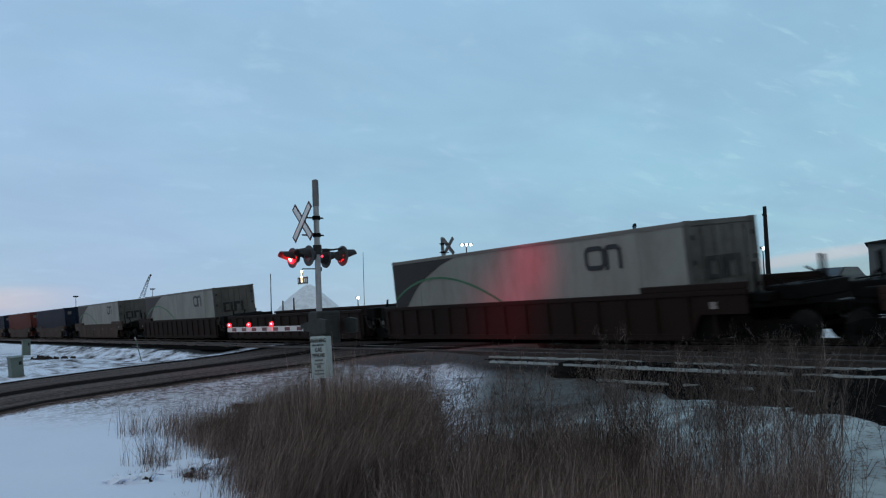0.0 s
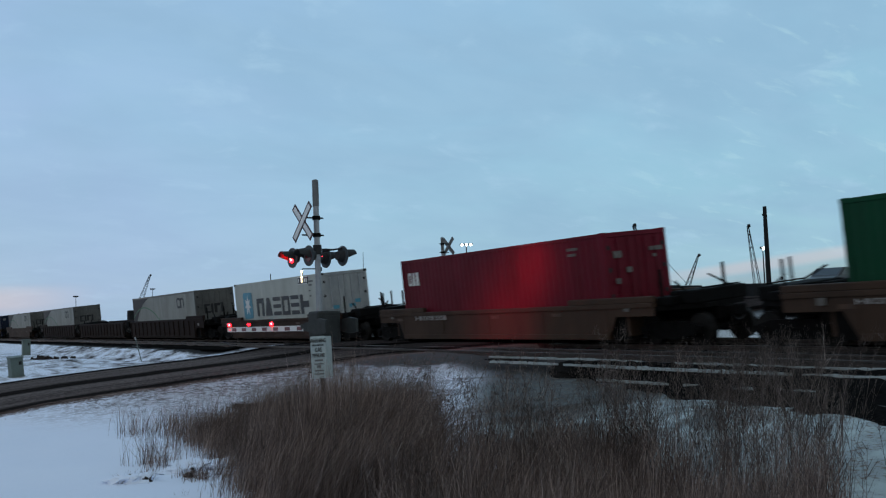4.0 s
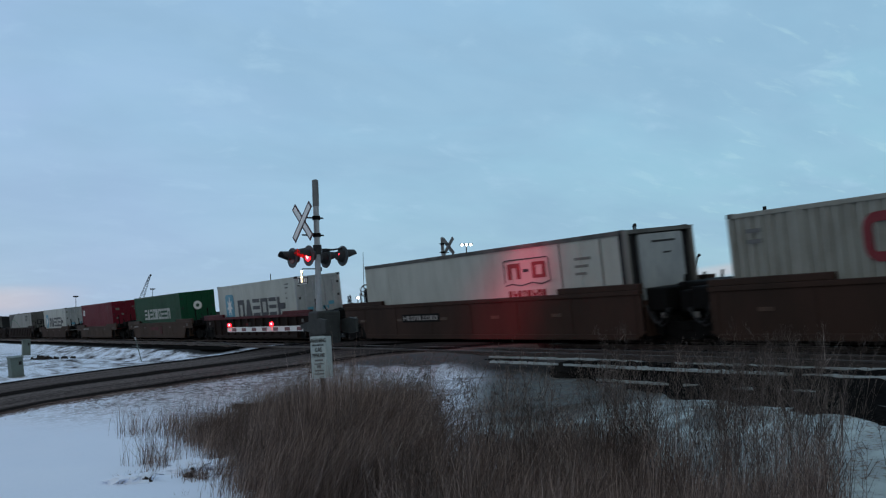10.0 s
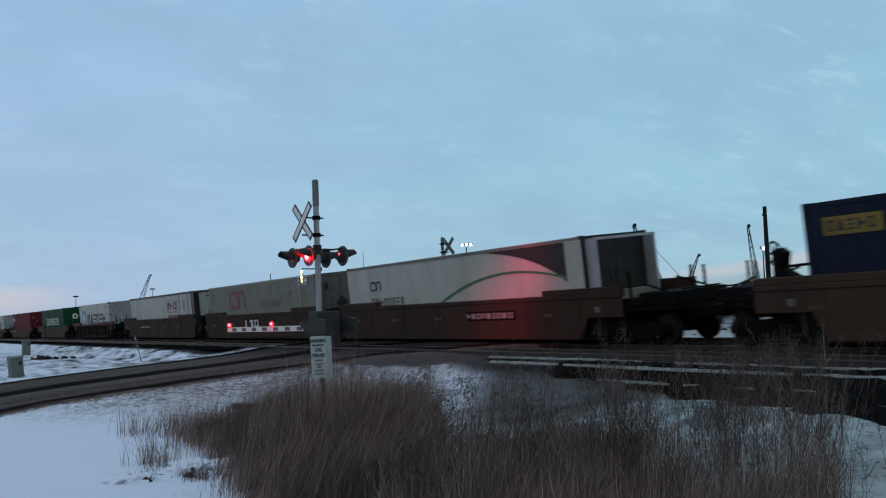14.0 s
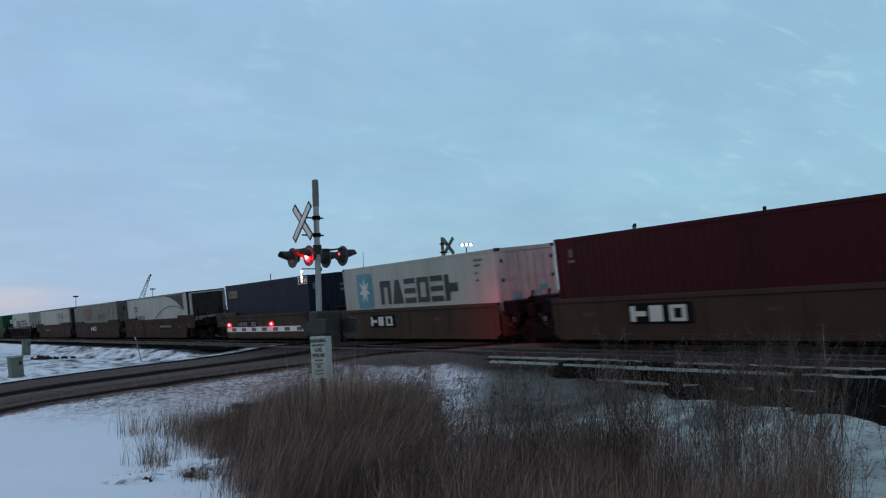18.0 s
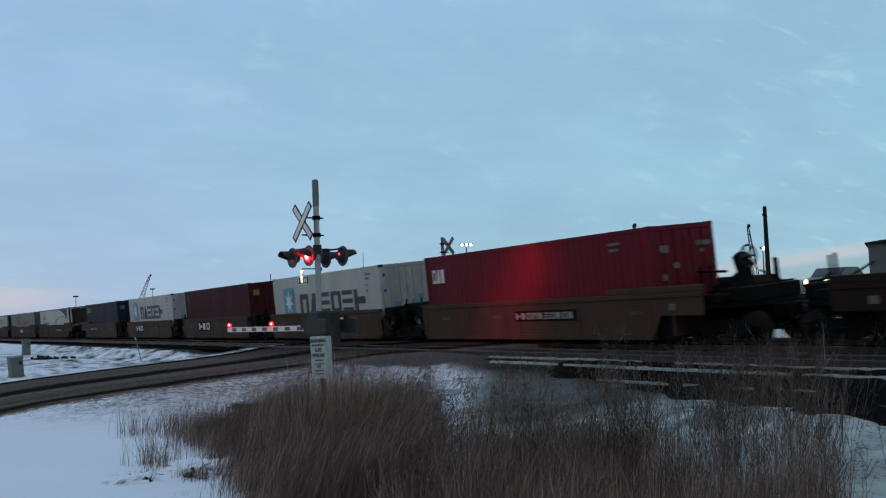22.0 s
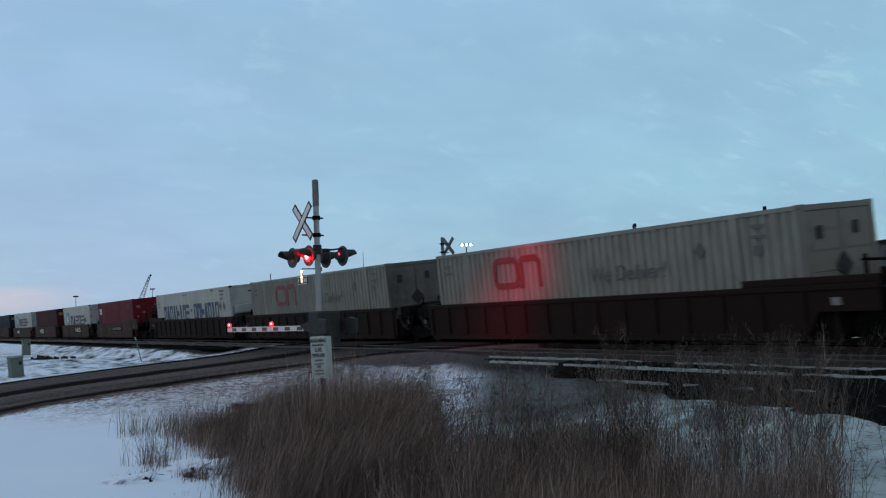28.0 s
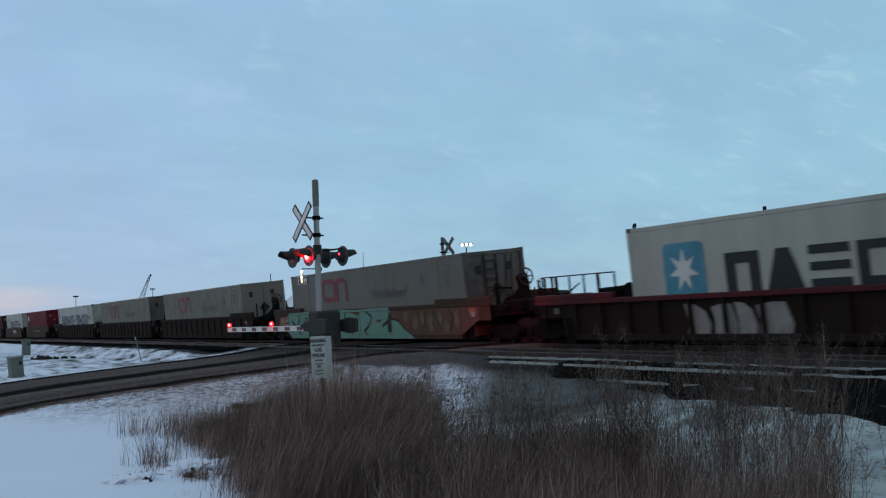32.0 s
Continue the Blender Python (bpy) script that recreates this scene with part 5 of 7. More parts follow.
    col = mixc(mul(mul(bank, rng(rough, .42, .58)), .7), col, (0.2, 0.19, 0.2))
    col = mixc(mul(mul(bank, rng(rough, .56, .64)), .9), col, (0.035, 0.028, 0.026))
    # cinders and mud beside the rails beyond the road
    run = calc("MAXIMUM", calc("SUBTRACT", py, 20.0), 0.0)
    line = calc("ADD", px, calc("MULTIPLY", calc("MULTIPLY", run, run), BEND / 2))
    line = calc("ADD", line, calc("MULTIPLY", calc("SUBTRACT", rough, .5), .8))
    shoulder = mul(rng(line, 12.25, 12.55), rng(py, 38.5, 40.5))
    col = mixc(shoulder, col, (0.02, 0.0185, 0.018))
    # beyond 150 m north the ground turns a flat dark grey
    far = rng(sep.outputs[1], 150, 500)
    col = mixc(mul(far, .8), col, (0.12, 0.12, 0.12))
    # east of the main line: shade under and behind the train, painted near black
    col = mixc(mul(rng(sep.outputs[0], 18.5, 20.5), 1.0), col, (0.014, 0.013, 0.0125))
    # snow left lying on the bank beyond the main line
    lying = mul(mul(rng(px, 22.8, 23.6), rng(py, 27, 23)), rng(mid, .34, .46))
    col = mixc(mul(lying, .9), col, (0.62, 0.66, 0.68))
    K(col, bsdf.inputs["Base Color"])
    bsdf.inputs["Roughness"].default_value = 0.9
    bsdf.inputs["Specular IOR Level"].default_value = 0.05
    bp = N("ShaderNodeBump")
    bp.inputs["Strength"].default_value, bp.inputs["Distance"].default_value = 0.5, 0.06
    K(mid, bp.inputs["Height"])
    bp2 = N("ShaderNodeBump")
    bp2.inputs["Strength"].default_value, bp2.inputs["Distance"].default_value = 0.4, 0.015
    K(fine, bp2.inputs["Height"])
    K(bp.outputs[0], bp2.inputs["Normal"])
    K(bp2.outputs[0], bsdf.inputs["Normal"])
    return m


def road_material():
    """Frozen gravel road: grey crown, dark wheel tracks, snow and reddish grit at the edges."""
    m = bpy.data.materials.new("wet_gravel_road")
    m.use_nodes = True
    nt = m.node_tree
    N, K = nt.nodes.new, nt.links.new
    bsdf = nt.nodes["Principled BSDF"]
    tc = N("ShaderNodeTexCoord")
    sep = N("ShaderNodeSeparateXYZ")
    K(tc.outputs["Object"], sep.inputs[0])

    def mth(op, a, b=None):
        n = N("ShaderNodeMath")
        n.operation = op
        for i, v in enumerate((a, b)):
            if v is None:
                continue
            if isinstance(v, (int, float)):
                n.inputs[i].default_value = v
            else:
                K(v, n.inputs[i])
        return n.outputs[0]

    nz = N("ShaderNodeTexNoise")
    nz.inputs["Scale"].default_value, nz.inputs["Detail"].default_value = .35, 5
    K(tc.outputs["Object"], nz.inputs["Vector"])
    md = N("ShaderNodeTexNoise")
    md.inputs["Scale"].default_value, md.inputs["Detail"].default_value, md.inputs["Roughness"].default_value = 1.6, 7, .7
    mdm = N("ShaderNodeMapping")
    mdm.inputs["Scale"].default_value = (.45, 1.6, 1)
    K(tc.outputs["Object"], mdm.inputs[0])
    K(mdm.outputs[0], md.inputs["Vector"])
    fn = N("ShaderNodeTexNoise")
    fn.inputs["Scale"].default_value, fn.inputs["Detail"].default_value = 9, 6
    K(tc.outputs["Object"], fn.inputs["Vector"])
    # metres across the road from its near edge, wandering a little
    v = mth("SUBTRACT", sep.outputs[1], mth("MULTIPLY", sep.outputs[0], ROAD_SLOPE))
    v = mth("SUBTRACT", v, ROAD_NEAR - 2 * ROAD_SLOPE)
    v = mth("ADD", v, mth("MULTIPLY", mth("SUBTRACT", nz.outputs[0], .5), 1.1))
    v = mth("ADD", v, mth("MULTIPLY", mth("SUBTRACT", md.outputs[0], .5), 1.6))
    v = mth("DIVIDE", v, ROAD_FAR - ROAD_NEAR)
    ramp = N("ShaderNodeValToRGB")
    K(v, ramp.inputs[0])
    els = ramp.color_ramp.elements
    stone, dark, edge, snow = (0.104, 0.087, 0.083), (0.016, 0.014, 0.0135), (0.09, 0.066, 0.058), (0.2, 0.16, 0.15)
    els[0].position, els[0].color = 0.0, (*snow, 1)
    els[1].position, els[1].color = 1.0, (*snow, 1)
    for p, c in ((.02, edge), (.045, dark), (.10, dark), (.15, stone), (.37, stone), (.42, dark), (.51, dark), (.56, stone), (.84, stone), (.88, dark), (.95, dark), (.98, edge)):
        e = els.new(p)
        e.color = (*c, 1)
    # long streaks pressed by wheels
    sm = N("ShaderNodeMapping")
    sm.inputs["Rotation"].default_value = (0, 0, -math.atan(ROAD_SLOPE))
    sm.inputs["Scale"].default_value = (.07, 2.4, 1)
    K(tc.outputs["Object"], sm.inputs[0])
    st = N("ShaderNodeTexNoise")
    st.inputs["Scale"].default_value, st.inputs["Detail"].default_value = 1.0, 5
    K(sm.outputs[0], st.inputs["Vector"])
    sr = N("ShaderNodeMapRange")
    sr.inputs["From Min"].default_value, sr.inputs["From Max"].default_value = .35, .65
    sr.inputs["To Min"].default_value, sr.inputs["To Max"].default_value = .7, 1.25
    K(st.outputs[0], sr.inputs[0])
    hsv = N("ShaderNodeHueSaturation")
    mr = N("ShaderNodeMapRange")
    mr.inputs["From Min"].default_value, mr.inputs["From Max"].default_value = .3, .7
    mr.inputs["To Min"].default_value, mr.inputs["To Max"].default_value = .5, 1.5
    K(fn.outputs[0], mr.inputs[0])
    # darker towards the crossing: mud, and past the rails painted-in shade
    crossing_dim = N("ShaderNodeMapRange")
    crossing_dim.inputs["From Min"].default_value, crossing_dim.inputs["From Max"].default_value = 10.5, 14.0
    crossing_dim.inputs["To Min"].default_value, crossing_dim.inputs["To Max"].default_value = 1.0, .36
    K(sep.outputs[0], crossing_dim.inputs[0])
    K(mth("MULTIPLY", mth("MULTIPLY", mr.outputs[0], sr.outputs[0]), crossing_dim.outputs[0]), hsv.inputs["Value"])
    K(ramp.outputs[0], hsv.inputs["Color"])
    K(hsv.outputs[0], bsdf.inputs["Base Color"])
    bsdf.inputs["Roughness"].default_value = 0.9
    bsdf.inputs["Specular IOR Level"].default_value = 0.0
    bp = N("ShaderNodeBump")
    bp.inputs["Strength"].default_value, bp.inputs["Distance"].default_value = .6, .03
    K(fn.outputs[0], bp.inputs["Height"])
    K(bp.outputs[0], bsdf.inputs["Normal"])
    return m


M["snow"] = ground_material()
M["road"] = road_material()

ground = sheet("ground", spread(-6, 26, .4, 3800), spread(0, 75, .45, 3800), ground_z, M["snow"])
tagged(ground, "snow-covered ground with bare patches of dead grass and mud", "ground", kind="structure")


def road_z(x, y):
    lo = ROAD_NEAR + ROAD_SLOPE * (x - 2)
    v = (y - lo) / (ROAD_FAR - ROAD_NEAR)
    ruts = -0.02 * (np.exp(-((v - .12) / .05) ** 2) + np.exp(-((v - .45) / .05) ** 2) + np.exp(-((v - .77) / .05) ** 2))
    edge = -0.10 * (1 - smooth(0.0, .03, v)) - 0.10 * smooth(.97, 1.0, v)
    return road_profile(x, y) + 0.035 + ruts + edge


def build_road():
    us = np.arange(-120, 60, .8)
    vs = np.linspace(0, 1, 46)
    verts, faces = [], []
    for u in us:
        for v in vs:
            y = ROAD_NEAR + ROAD_SLOPE * (u - 2) + v * (ROAD_FAR - ROAD_NEAR)
            verts.append((u, y, float(road_z(np.array(u), np.array(y)))))
    n = len(vs)
    for i in range(len(us) - 1):
        for j in range(n - 1):
            faces.append((i * n + j, i * n + n + j, i * n + n + j + 1, i * n + j + 1))
    me = bpy.data.meshes.new("road")
    me.from_pydata(verts, [], faces)
    me.materials.append(M["road"])
    for p in me.polygons:
        p.use_smooth = True
    return tagged(new("road", me), "frozen gravel road with dark wheel tracks", "road", kind="structure")


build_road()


# ================= tracks =================
def bed_profile(x):
    """Height of the ballast across both tracks."""
    pts = ((11.1, -.72), (11.3, -.62), (12.9, -.25), (13.3, -.19), (15.9, -.19), (16.6, -.36), (17.4, -.34), (17.75, -.27), (20.6, -.06), (21.4, -.2), (23.6, -.95))
    return np.interp(x, [p[0] for p in pts], [p[1] for p in pts])


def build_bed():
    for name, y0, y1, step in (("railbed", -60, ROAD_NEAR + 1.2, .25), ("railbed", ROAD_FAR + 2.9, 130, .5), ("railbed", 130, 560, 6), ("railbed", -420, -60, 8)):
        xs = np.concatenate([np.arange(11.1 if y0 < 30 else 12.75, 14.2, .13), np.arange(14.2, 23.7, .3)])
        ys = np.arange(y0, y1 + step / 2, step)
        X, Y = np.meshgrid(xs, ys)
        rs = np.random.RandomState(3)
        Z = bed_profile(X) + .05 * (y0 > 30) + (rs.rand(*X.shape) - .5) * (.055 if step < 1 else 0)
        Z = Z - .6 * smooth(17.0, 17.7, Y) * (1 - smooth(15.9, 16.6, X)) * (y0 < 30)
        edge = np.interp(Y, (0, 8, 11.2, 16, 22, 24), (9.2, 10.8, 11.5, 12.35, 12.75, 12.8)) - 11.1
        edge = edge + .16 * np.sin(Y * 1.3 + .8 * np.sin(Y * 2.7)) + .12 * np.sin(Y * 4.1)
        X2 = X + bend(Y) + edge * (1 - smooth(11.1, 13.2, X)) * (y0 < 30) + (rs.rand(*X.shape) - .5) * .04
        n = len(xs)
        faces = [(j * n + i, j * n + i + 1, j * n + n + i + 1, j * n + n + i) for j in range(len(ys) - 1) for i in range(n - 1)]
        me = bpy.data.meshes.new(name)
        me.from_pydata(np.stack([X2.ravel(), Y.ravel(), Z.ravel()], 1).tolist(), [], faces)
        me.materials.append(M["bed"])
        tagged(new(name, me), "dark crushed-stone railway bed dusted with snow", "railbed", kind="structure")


def bed_material():
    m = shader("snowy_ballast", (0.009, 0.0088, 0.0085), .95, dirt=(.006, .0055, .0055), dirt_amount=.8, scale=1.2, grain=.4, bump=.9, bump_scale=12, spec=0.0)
    nt = m.node_tree
    N, K = nt.nodes.new, nt.links.new
    bsdf = nt.nodes["Principled BSDF"]
    tc = N("ShaderNodeTexCoord")
    mp = N("ShaderNodeMapping")
    mp.inputs["Scale"].default_value = (2.6, .22, 1)
    K(tc.outputs["Object"], mp.inputs[0])
    nz = N("ShaderNodeTexNoise")
    nz.inputs["Scale"].default_value, nz.inputs["Detail"].default_value = 1.0, 6
    K(mp.outputs[0], nz.inputs["Vector"])
    r = N("ShaderNodeMapRange")
    r.inputs["From Min"].default_value, r.inputs["From Max"].default_value = .66, .71
    K(nz.outputs[0], r.inputs[0])
    old = bsdf.inputs["Base Color"].links[0].from_socket
    mx = N("ShaderNodeMix")
    mx.data_type = "RGBA"
    K(r.outputs[0], mx.inputs[0])
    K(old, mx.inputs[6])
    mx.inputs[7].default_value = (.2, .21, .215, 1)
    # mud spread over the stones beside the crossing
    sp = N("ShaderNodeSeparateXYZ")
    K(tc.outputs["Object"], sp.inputs[0])

    def ramp_y(a, b):
        q = N("ShaderNodeMapRange")
        q.interpolation_type = "SMOOTHSTEP"
        q.inputs["From Min"].default_value, q.inputs["From Max"].default_value = a, b
        K(sp.outputs[1], q.inputs[0])
        return q.outputs[0]
    near, over, patchy = ramp_y(15.5, 18.5), ramp_y(30, 29), N("ShaderNodeMapRange")
    patchy.inputs["From Min"].default_value, patchy.inputs["From Max"].default_value = .35, .55
    K(nz.outputs[0], patchy.inputs[0])
    mask = near
    for v in (over, patchy.outputs[0]):
        q = N("ShaderNodeMath")
        q.operation = "MULTIPLY"
        K(mask, q.inputs[0])
        K(v, q.inputs[1])
        mask = q.outputs[0]
    mud = N("ShaderNodeMix")
    mud.data_type = "RGBA"
    K(mask, mud.inputs[0])
    K(mx.outputs[2], mud.inputs[6])
    mud.inputs[7].default_value = (.04, .035, .032, 1)
    K(mud.outputs[2], bsdf.inputs["Base Color"])
    return m


M["bed"] = bed_material()
M["rail"] = shader("rail_steel", (0.06, 0.05, 0.045), .5, metal=.6, dirt=(.03, .02, .016), dirt_amount=.6, scale=2.0, grain=.1)
build_bed()


def rail_section():
    return [(-.07, -.17), (.07, -.17), (.07, -.155), (.012, -.13), (.012, -.05), (.036, -.04), (.036, -.006), (.028, 0), (-.028, 0), (-.036, -.006), (-.036, -.04), (-.012, -.05), (-.012, -.13), (-.07, -.155)]


def track(label, where):
    """A track: two rails and its sleepers; where(s) gives the pose of its middle at rail height."""
    t = thing("railway_track", label, "railway track", kind="structure")
    for sx in (-.752, .752):
        bm = bmesh.new()
        sec = rail_section()
        rings = []
        for s in list(np.arange(-420, -20, 20)) + list(np.arange(-20, 160, 4)) + list(np.arange(160, 580, 20)):
            m = where(float(s))
            rings.append([bm.verts.new(m @ Vector((sx + a, 0, b))) for a, b in sec])
        n = len(sec)
        for r0, r1 in zip(rings, rings[1:]):
            for i in range(n):
                bm.faces.new((r0[i], r0[(i + 1) % n], r1[(i + 1) % n], r1[i]))
        bmesh.ops.recalc_face_normals(bm, faces=bm.faces[:])
        part("rail", bm, M["rail"], t)
    bm = bmesh.new()
    box(bm, -1.3, -.115, -.34, 1.3, .115, -.168, bevel=.012)
    tie = mesh_of("sleeper", bm, M["wood"])
    rnd = random.Random(9)
    for i in range(150):
        s = -4 + i * .53
        share("sleeper", tie, t, where(s) @ pose(rnd.uniform(-.03, .03), 0, rnd.uniform(-.012, .0), 0, 0, rnd.uniform(-1, 1)))
    return t


track("rusty steel main-line track on timber sleepers", lambda s: line_pose(s))
track("rusty steel siding track on timber sleepers with snow between", lambda s: pose(14.6 + float(bend(s)), s, -.05, 0, 0, math.degrees(math.atan(BEND * max(0, s - 20)))))


def snow_ridges():
    """Lines of old snow lying along the sleeper ends and rails."""
    rnd = random.Random(21)
    for x, z, w, y0, y1 in ((12.85, -.235, .12, 1, 19.5), (13.62, -.175, .06, 3, 21), (16.9, -.345, .06, 6, 19), (12.25, -.45, .05, 6, 15), (15.75, -.195, .05, 4, 18)):
        bm = bmesh.new()
        rows = []
        for y in np.arange(y0, y1, .09):
            k = (.64 if w > .1 else .5) + .32 * math.sin(y * 1.3 + x * 5) * math.sin(y * .47 + x) + .3 * math.sin(y * 3.7 + x) * math.sin(y * 2.3) + rnd.uniform(-.12, .12)
            if k < .2:
                rows.append(None)
                continue
            half = w * 1.15 * (k - .19) * rnd.uniform(.7, 1.3)
            h = .008 + .03 * k * rnd.uniform(.5, 1.3)
            c = x + .05 * math.sin(y * .8 + x) + rnd.uniform(-.012, .012)
            rows.append([bm.verts.new((c + half * a, y, z - .03 + (h + .03) * b)) for a, b in ((-1, 0), (-.6, .75), (0, 1), (.6, .7), (1, 0))])
        for a, b in zip(rows, rows[1:]):
            if a and b:
                for i in range(4):
                    bm.faces.new((a[i], a[i + 1], b[i + 1], b[i]))
        ob = new("snow_ridge", mesh_of("snow_ridge", bm, M["snowbank"], True))
        tagged(ob, "thin line of old snow along the track", "snow", kind="stuff")


M["snowbank"] = shader("old_snow", (.24, .258, .25), .8, dirt=(.2, .212, .205), dirt_amount=.6, scale=2.0, grain=.1, bump=.4)
snow_ridges()


# ================= level-crossing signals =================
FLASH = []   # (part, which of the two beats it lights on, its rest place, its lit place, how early it lights and goes out)


def flasher(signal, base, out, beat, peep=False):
    """One flashing lamp: black backing disc, housing, visor and lens; out: the way that it faces."""
    out = Vector(out).normalized()
    turn = out.to_track_quat("-Y", "Z").to_matrix().to_4x4()
    m = Matrix.Translation(base) @ turn
    bm = bmesh.new()
    rod(bm, (0, .0, 0), (0, .02, 0), .255, n=32)
    disc = part("backing_disc", bm, M["disc"], signal)
    disc.matrix_basis = m
    bm = bmesh.new()
    rod(bm, (0, .02, 0), (0, .17, 0), .165, .11, n=20)
    part("lamp_housing", bm, M["black"], disc)
    bm = bmesh.new()
    n = 18
    rings = []
    for r in (.168, .158):
        for y, cut in ((-.02, .62), (-.32, .42)):
            rings.append([bm.verts.new((r * math.cos(a), y, r * math.sin(a))) for a in (math.pi / 2 + math.pi * cut * (2 * i / n - 1) for i in range(n + 1))])
    a, b, c, d = rings
    for i in range(n):
        bm.faces.new((a[i], a[i + 1], b[i + 1], b[i]))
        bm.faces.new((c[i], d[i], d[i + 1], c[i + 1]))
        bm.faces.new((b[i], b[i + 1], d[i + 1], d[i]))
    bmesh.ops.recalc_face_normals(bm, faces=bm.faces[:])
    part("visor", bm, M["black"], disc)
    bm = bmesh.new()
    rod(bm, (0, -.012, 0), (0, .0, 0), .15, .152, n=24)
    part("lens", bm, M["lens_off"], disc, "dark red lens")
    bm = bmesh.new()
    bmesh.ops.create_uvsphere(bm, u_segments=16, v_segments=8, radius=.145, matrix=Matrix.Diagonal((1, .26, 1, 1)))
    bulb = part("lamp_glow", bm, M["lens_on"], disc, "lit red lamp")
    FLASH.append((bulb, beat, Matrix.Translation((0, .07, 0)), Matrix.Translation((0, -.02, 0)), 0, 0))
    bm = bmesh.new()
    bmesh.ops.create_uvsphere(bm, u_segments=12, v_segments=8, radius=.085, matrix=Matrix.Diagonal((1, .26, 1, 1)))
    core = part("lamp_core", bm, M["lens_hot"], disc, "bright lamp centre")
    FLASH.append((core, beat, Matrix.Translation((0, .09, -.01)), Matrix.Translation((0, -.052, -.01)), 0, 0))
    if peep:
        bm = bmesh.new()
        bmesh.ops.create_uvsphere(bm, u_segments=12, v_segments=8, radius=.028)
        dot = part("peep_light", bm, M["red_dot"], disc, "small red tell-tale light")
        FLASH.append((dot, beat, Matrix.Translation((0, .06, .04)), Matrix.Translation((-.1, .178, .04)), 0, 0))
    return disc


M["sleeve"] = shader("dark_galvanised_sleeve", (.15, .155, .16), .6, metal=.2, dirt=(.09, .09, .09), dirt_amount=.5, scale=4, grain=.08)
M["disc"] = shader("dull_grey_backing_disc", (.055, .064, .072), .6, dirt=(.03, .034, .036), dirt_amount=.5, scale=4, grain=.06)
M["blade_red"] = shader("dark_red_border_paint", (.06, .028, .034), .5, grain=.08, bump=0.0)


def crossing_signal(label, foot, face, top, light_z, cross_z, arm_dir=None, arm_len=0.0, arm_z=0.0, peeps=True):
    """Mast with crossbuck, four flashers, gate mechanism and striped gate arm. face: the way its sign looks along the road."""
    s = thing("crossing_signal", label, "crossing signal", "level crossing signals")
    s.location = foot
    face = Vector((*face, 0)).normalized()
    hor = Vector((-face.y, face.x, 0))
    z0 = foot[2]
    up = Vector((0, 0, 1))
    bm = bmesh.new()
    rod(bm, (0, 0, 0), (0, 0, top - z0 - .62), .078, .072, n=20)
    part("mast", bm, M["galv"], s, "grey galvanised mast")
    bm = bmesh.new()
    rod(bm, (0, 0, top - z0 - .66), (0, 0, top - z0), .082, n=20)
    rod(bm, (0, 0, top - z0), (0, 0, top - z0 + .02), .082, .05, n=20)
    part("mast_cap", bm, M["sleeve"], s, "dark mast extension sleeve")
    bm = bmesh.new()
    rod(bm, (0, 0, 0), (0, 0, .12), .2, .17, n=16)
    box(bm, -.24, -.24, -.25, .24, .24, .02, bevel=.02)
    part("mast_base", bm, M["steel"], s)
    # crossbuck: two blades with a dark border
    c = face * .42 + hor * .03 + up * (cross_z - z0)
    basis = Matrix((hor, face, up)).transposed().to_4x4()
    for k, ang in enumerate((45, -45)):
        rot = Matrix.Rotation(radians(ang), 4, "Y")
        m = Matrix.Translation(c + face * (.012 * k)) @ basis @ rot
        bm = bmesh.new()
        box(bm, -.6, -.006, -.11, .6, .006, .11, bevel=.004)
        blade = part("crossbuck_border", bm, M["blade_red"] if peeps else M["sleeve"], s, "dark red blade border" if peeps else "bare grey back of the blade")
        blade.matrix_basis = m
        bm = bmesh.new()
        box(bm, -.545, .006, -.064, .545, .011, .064)
        part("crossbuck_blade", bm, M["white_stripe"], blade, "white blade face")
    for dz in (.12, -.32):
        bm = bmesh.new()
        p = c + up * dz
        rod(bm, up * p.z - face * .2, up * p.z + face * .42, .02, n=8)
        rod(bm, up * (p.z - .05), up * (p.z + .05), .1, n=16)
        part("crossbuck_bracket", bm, M["steel"], s)
    # crossarm and flashers
    lz = light_z - z0
    bm = bmesh.new()
    rod(bm, up * (lz + .19) - face * .5, up * (lz + .19) + face * .5, .024, n=10)
    for sg in (-1, 1):
        rod(bm, up * (lz + .19) + face * .47 * sg - hor * .42, up * (lz + .19) + face * .47 * sg + hor * .42, .022, n=10)
    rod(bm, up * (lz + .06), up * (lz + .3), .11, n=16)
    part("crossarm", bm, M["black"], s)
    for sg in (1, -1):
        for kx in (1, -1):
            base = face * (.50 * sg) + hor * (.40 * kx) + up * lz
            flasher(s, base, face * sg, 1 if kx > 0 else 0, face.x * sg > 0)
            bm = bmesh.new()
            rod(bm, base - face * sg * .08, base - face * sg * .08 + up * .2, .022, n=8)
            part("lamp_bracket", bm, M["black"], s)
    # small lit plate below the lamps
    p = face * .46 + hor * .02 + up * (lz - .56)
    bm = bmesh.new()
    rod(bm, up * (lz - .30), up * (lz - .30) + face * .45, .014, n=8)
    rod(bm, up * (lz - .30) + face * .45, p + up * .1, .012, n=8)
    box(bm, -.03, -.03, lz - .36, .1, .06, lz - .26)
    part("plate_bracket", bm, M["steel"], s)
    plate_m = Matrix.Translation(p) @ basis
    bm = bmesh.new()
    box(bm, -.24, -.012, -.12, .24, .012, .06, bevel=.01)
    plate = part("track_plate", bm, M["far_grey"], s, "small dark plate with pale edge")
    plate.matrix_basis = plate_m
    bm = bmesh.new()
    for z in (-.115, .05):
        box(bm, -.23, .012, z - .008, .23, .018, z + .008)
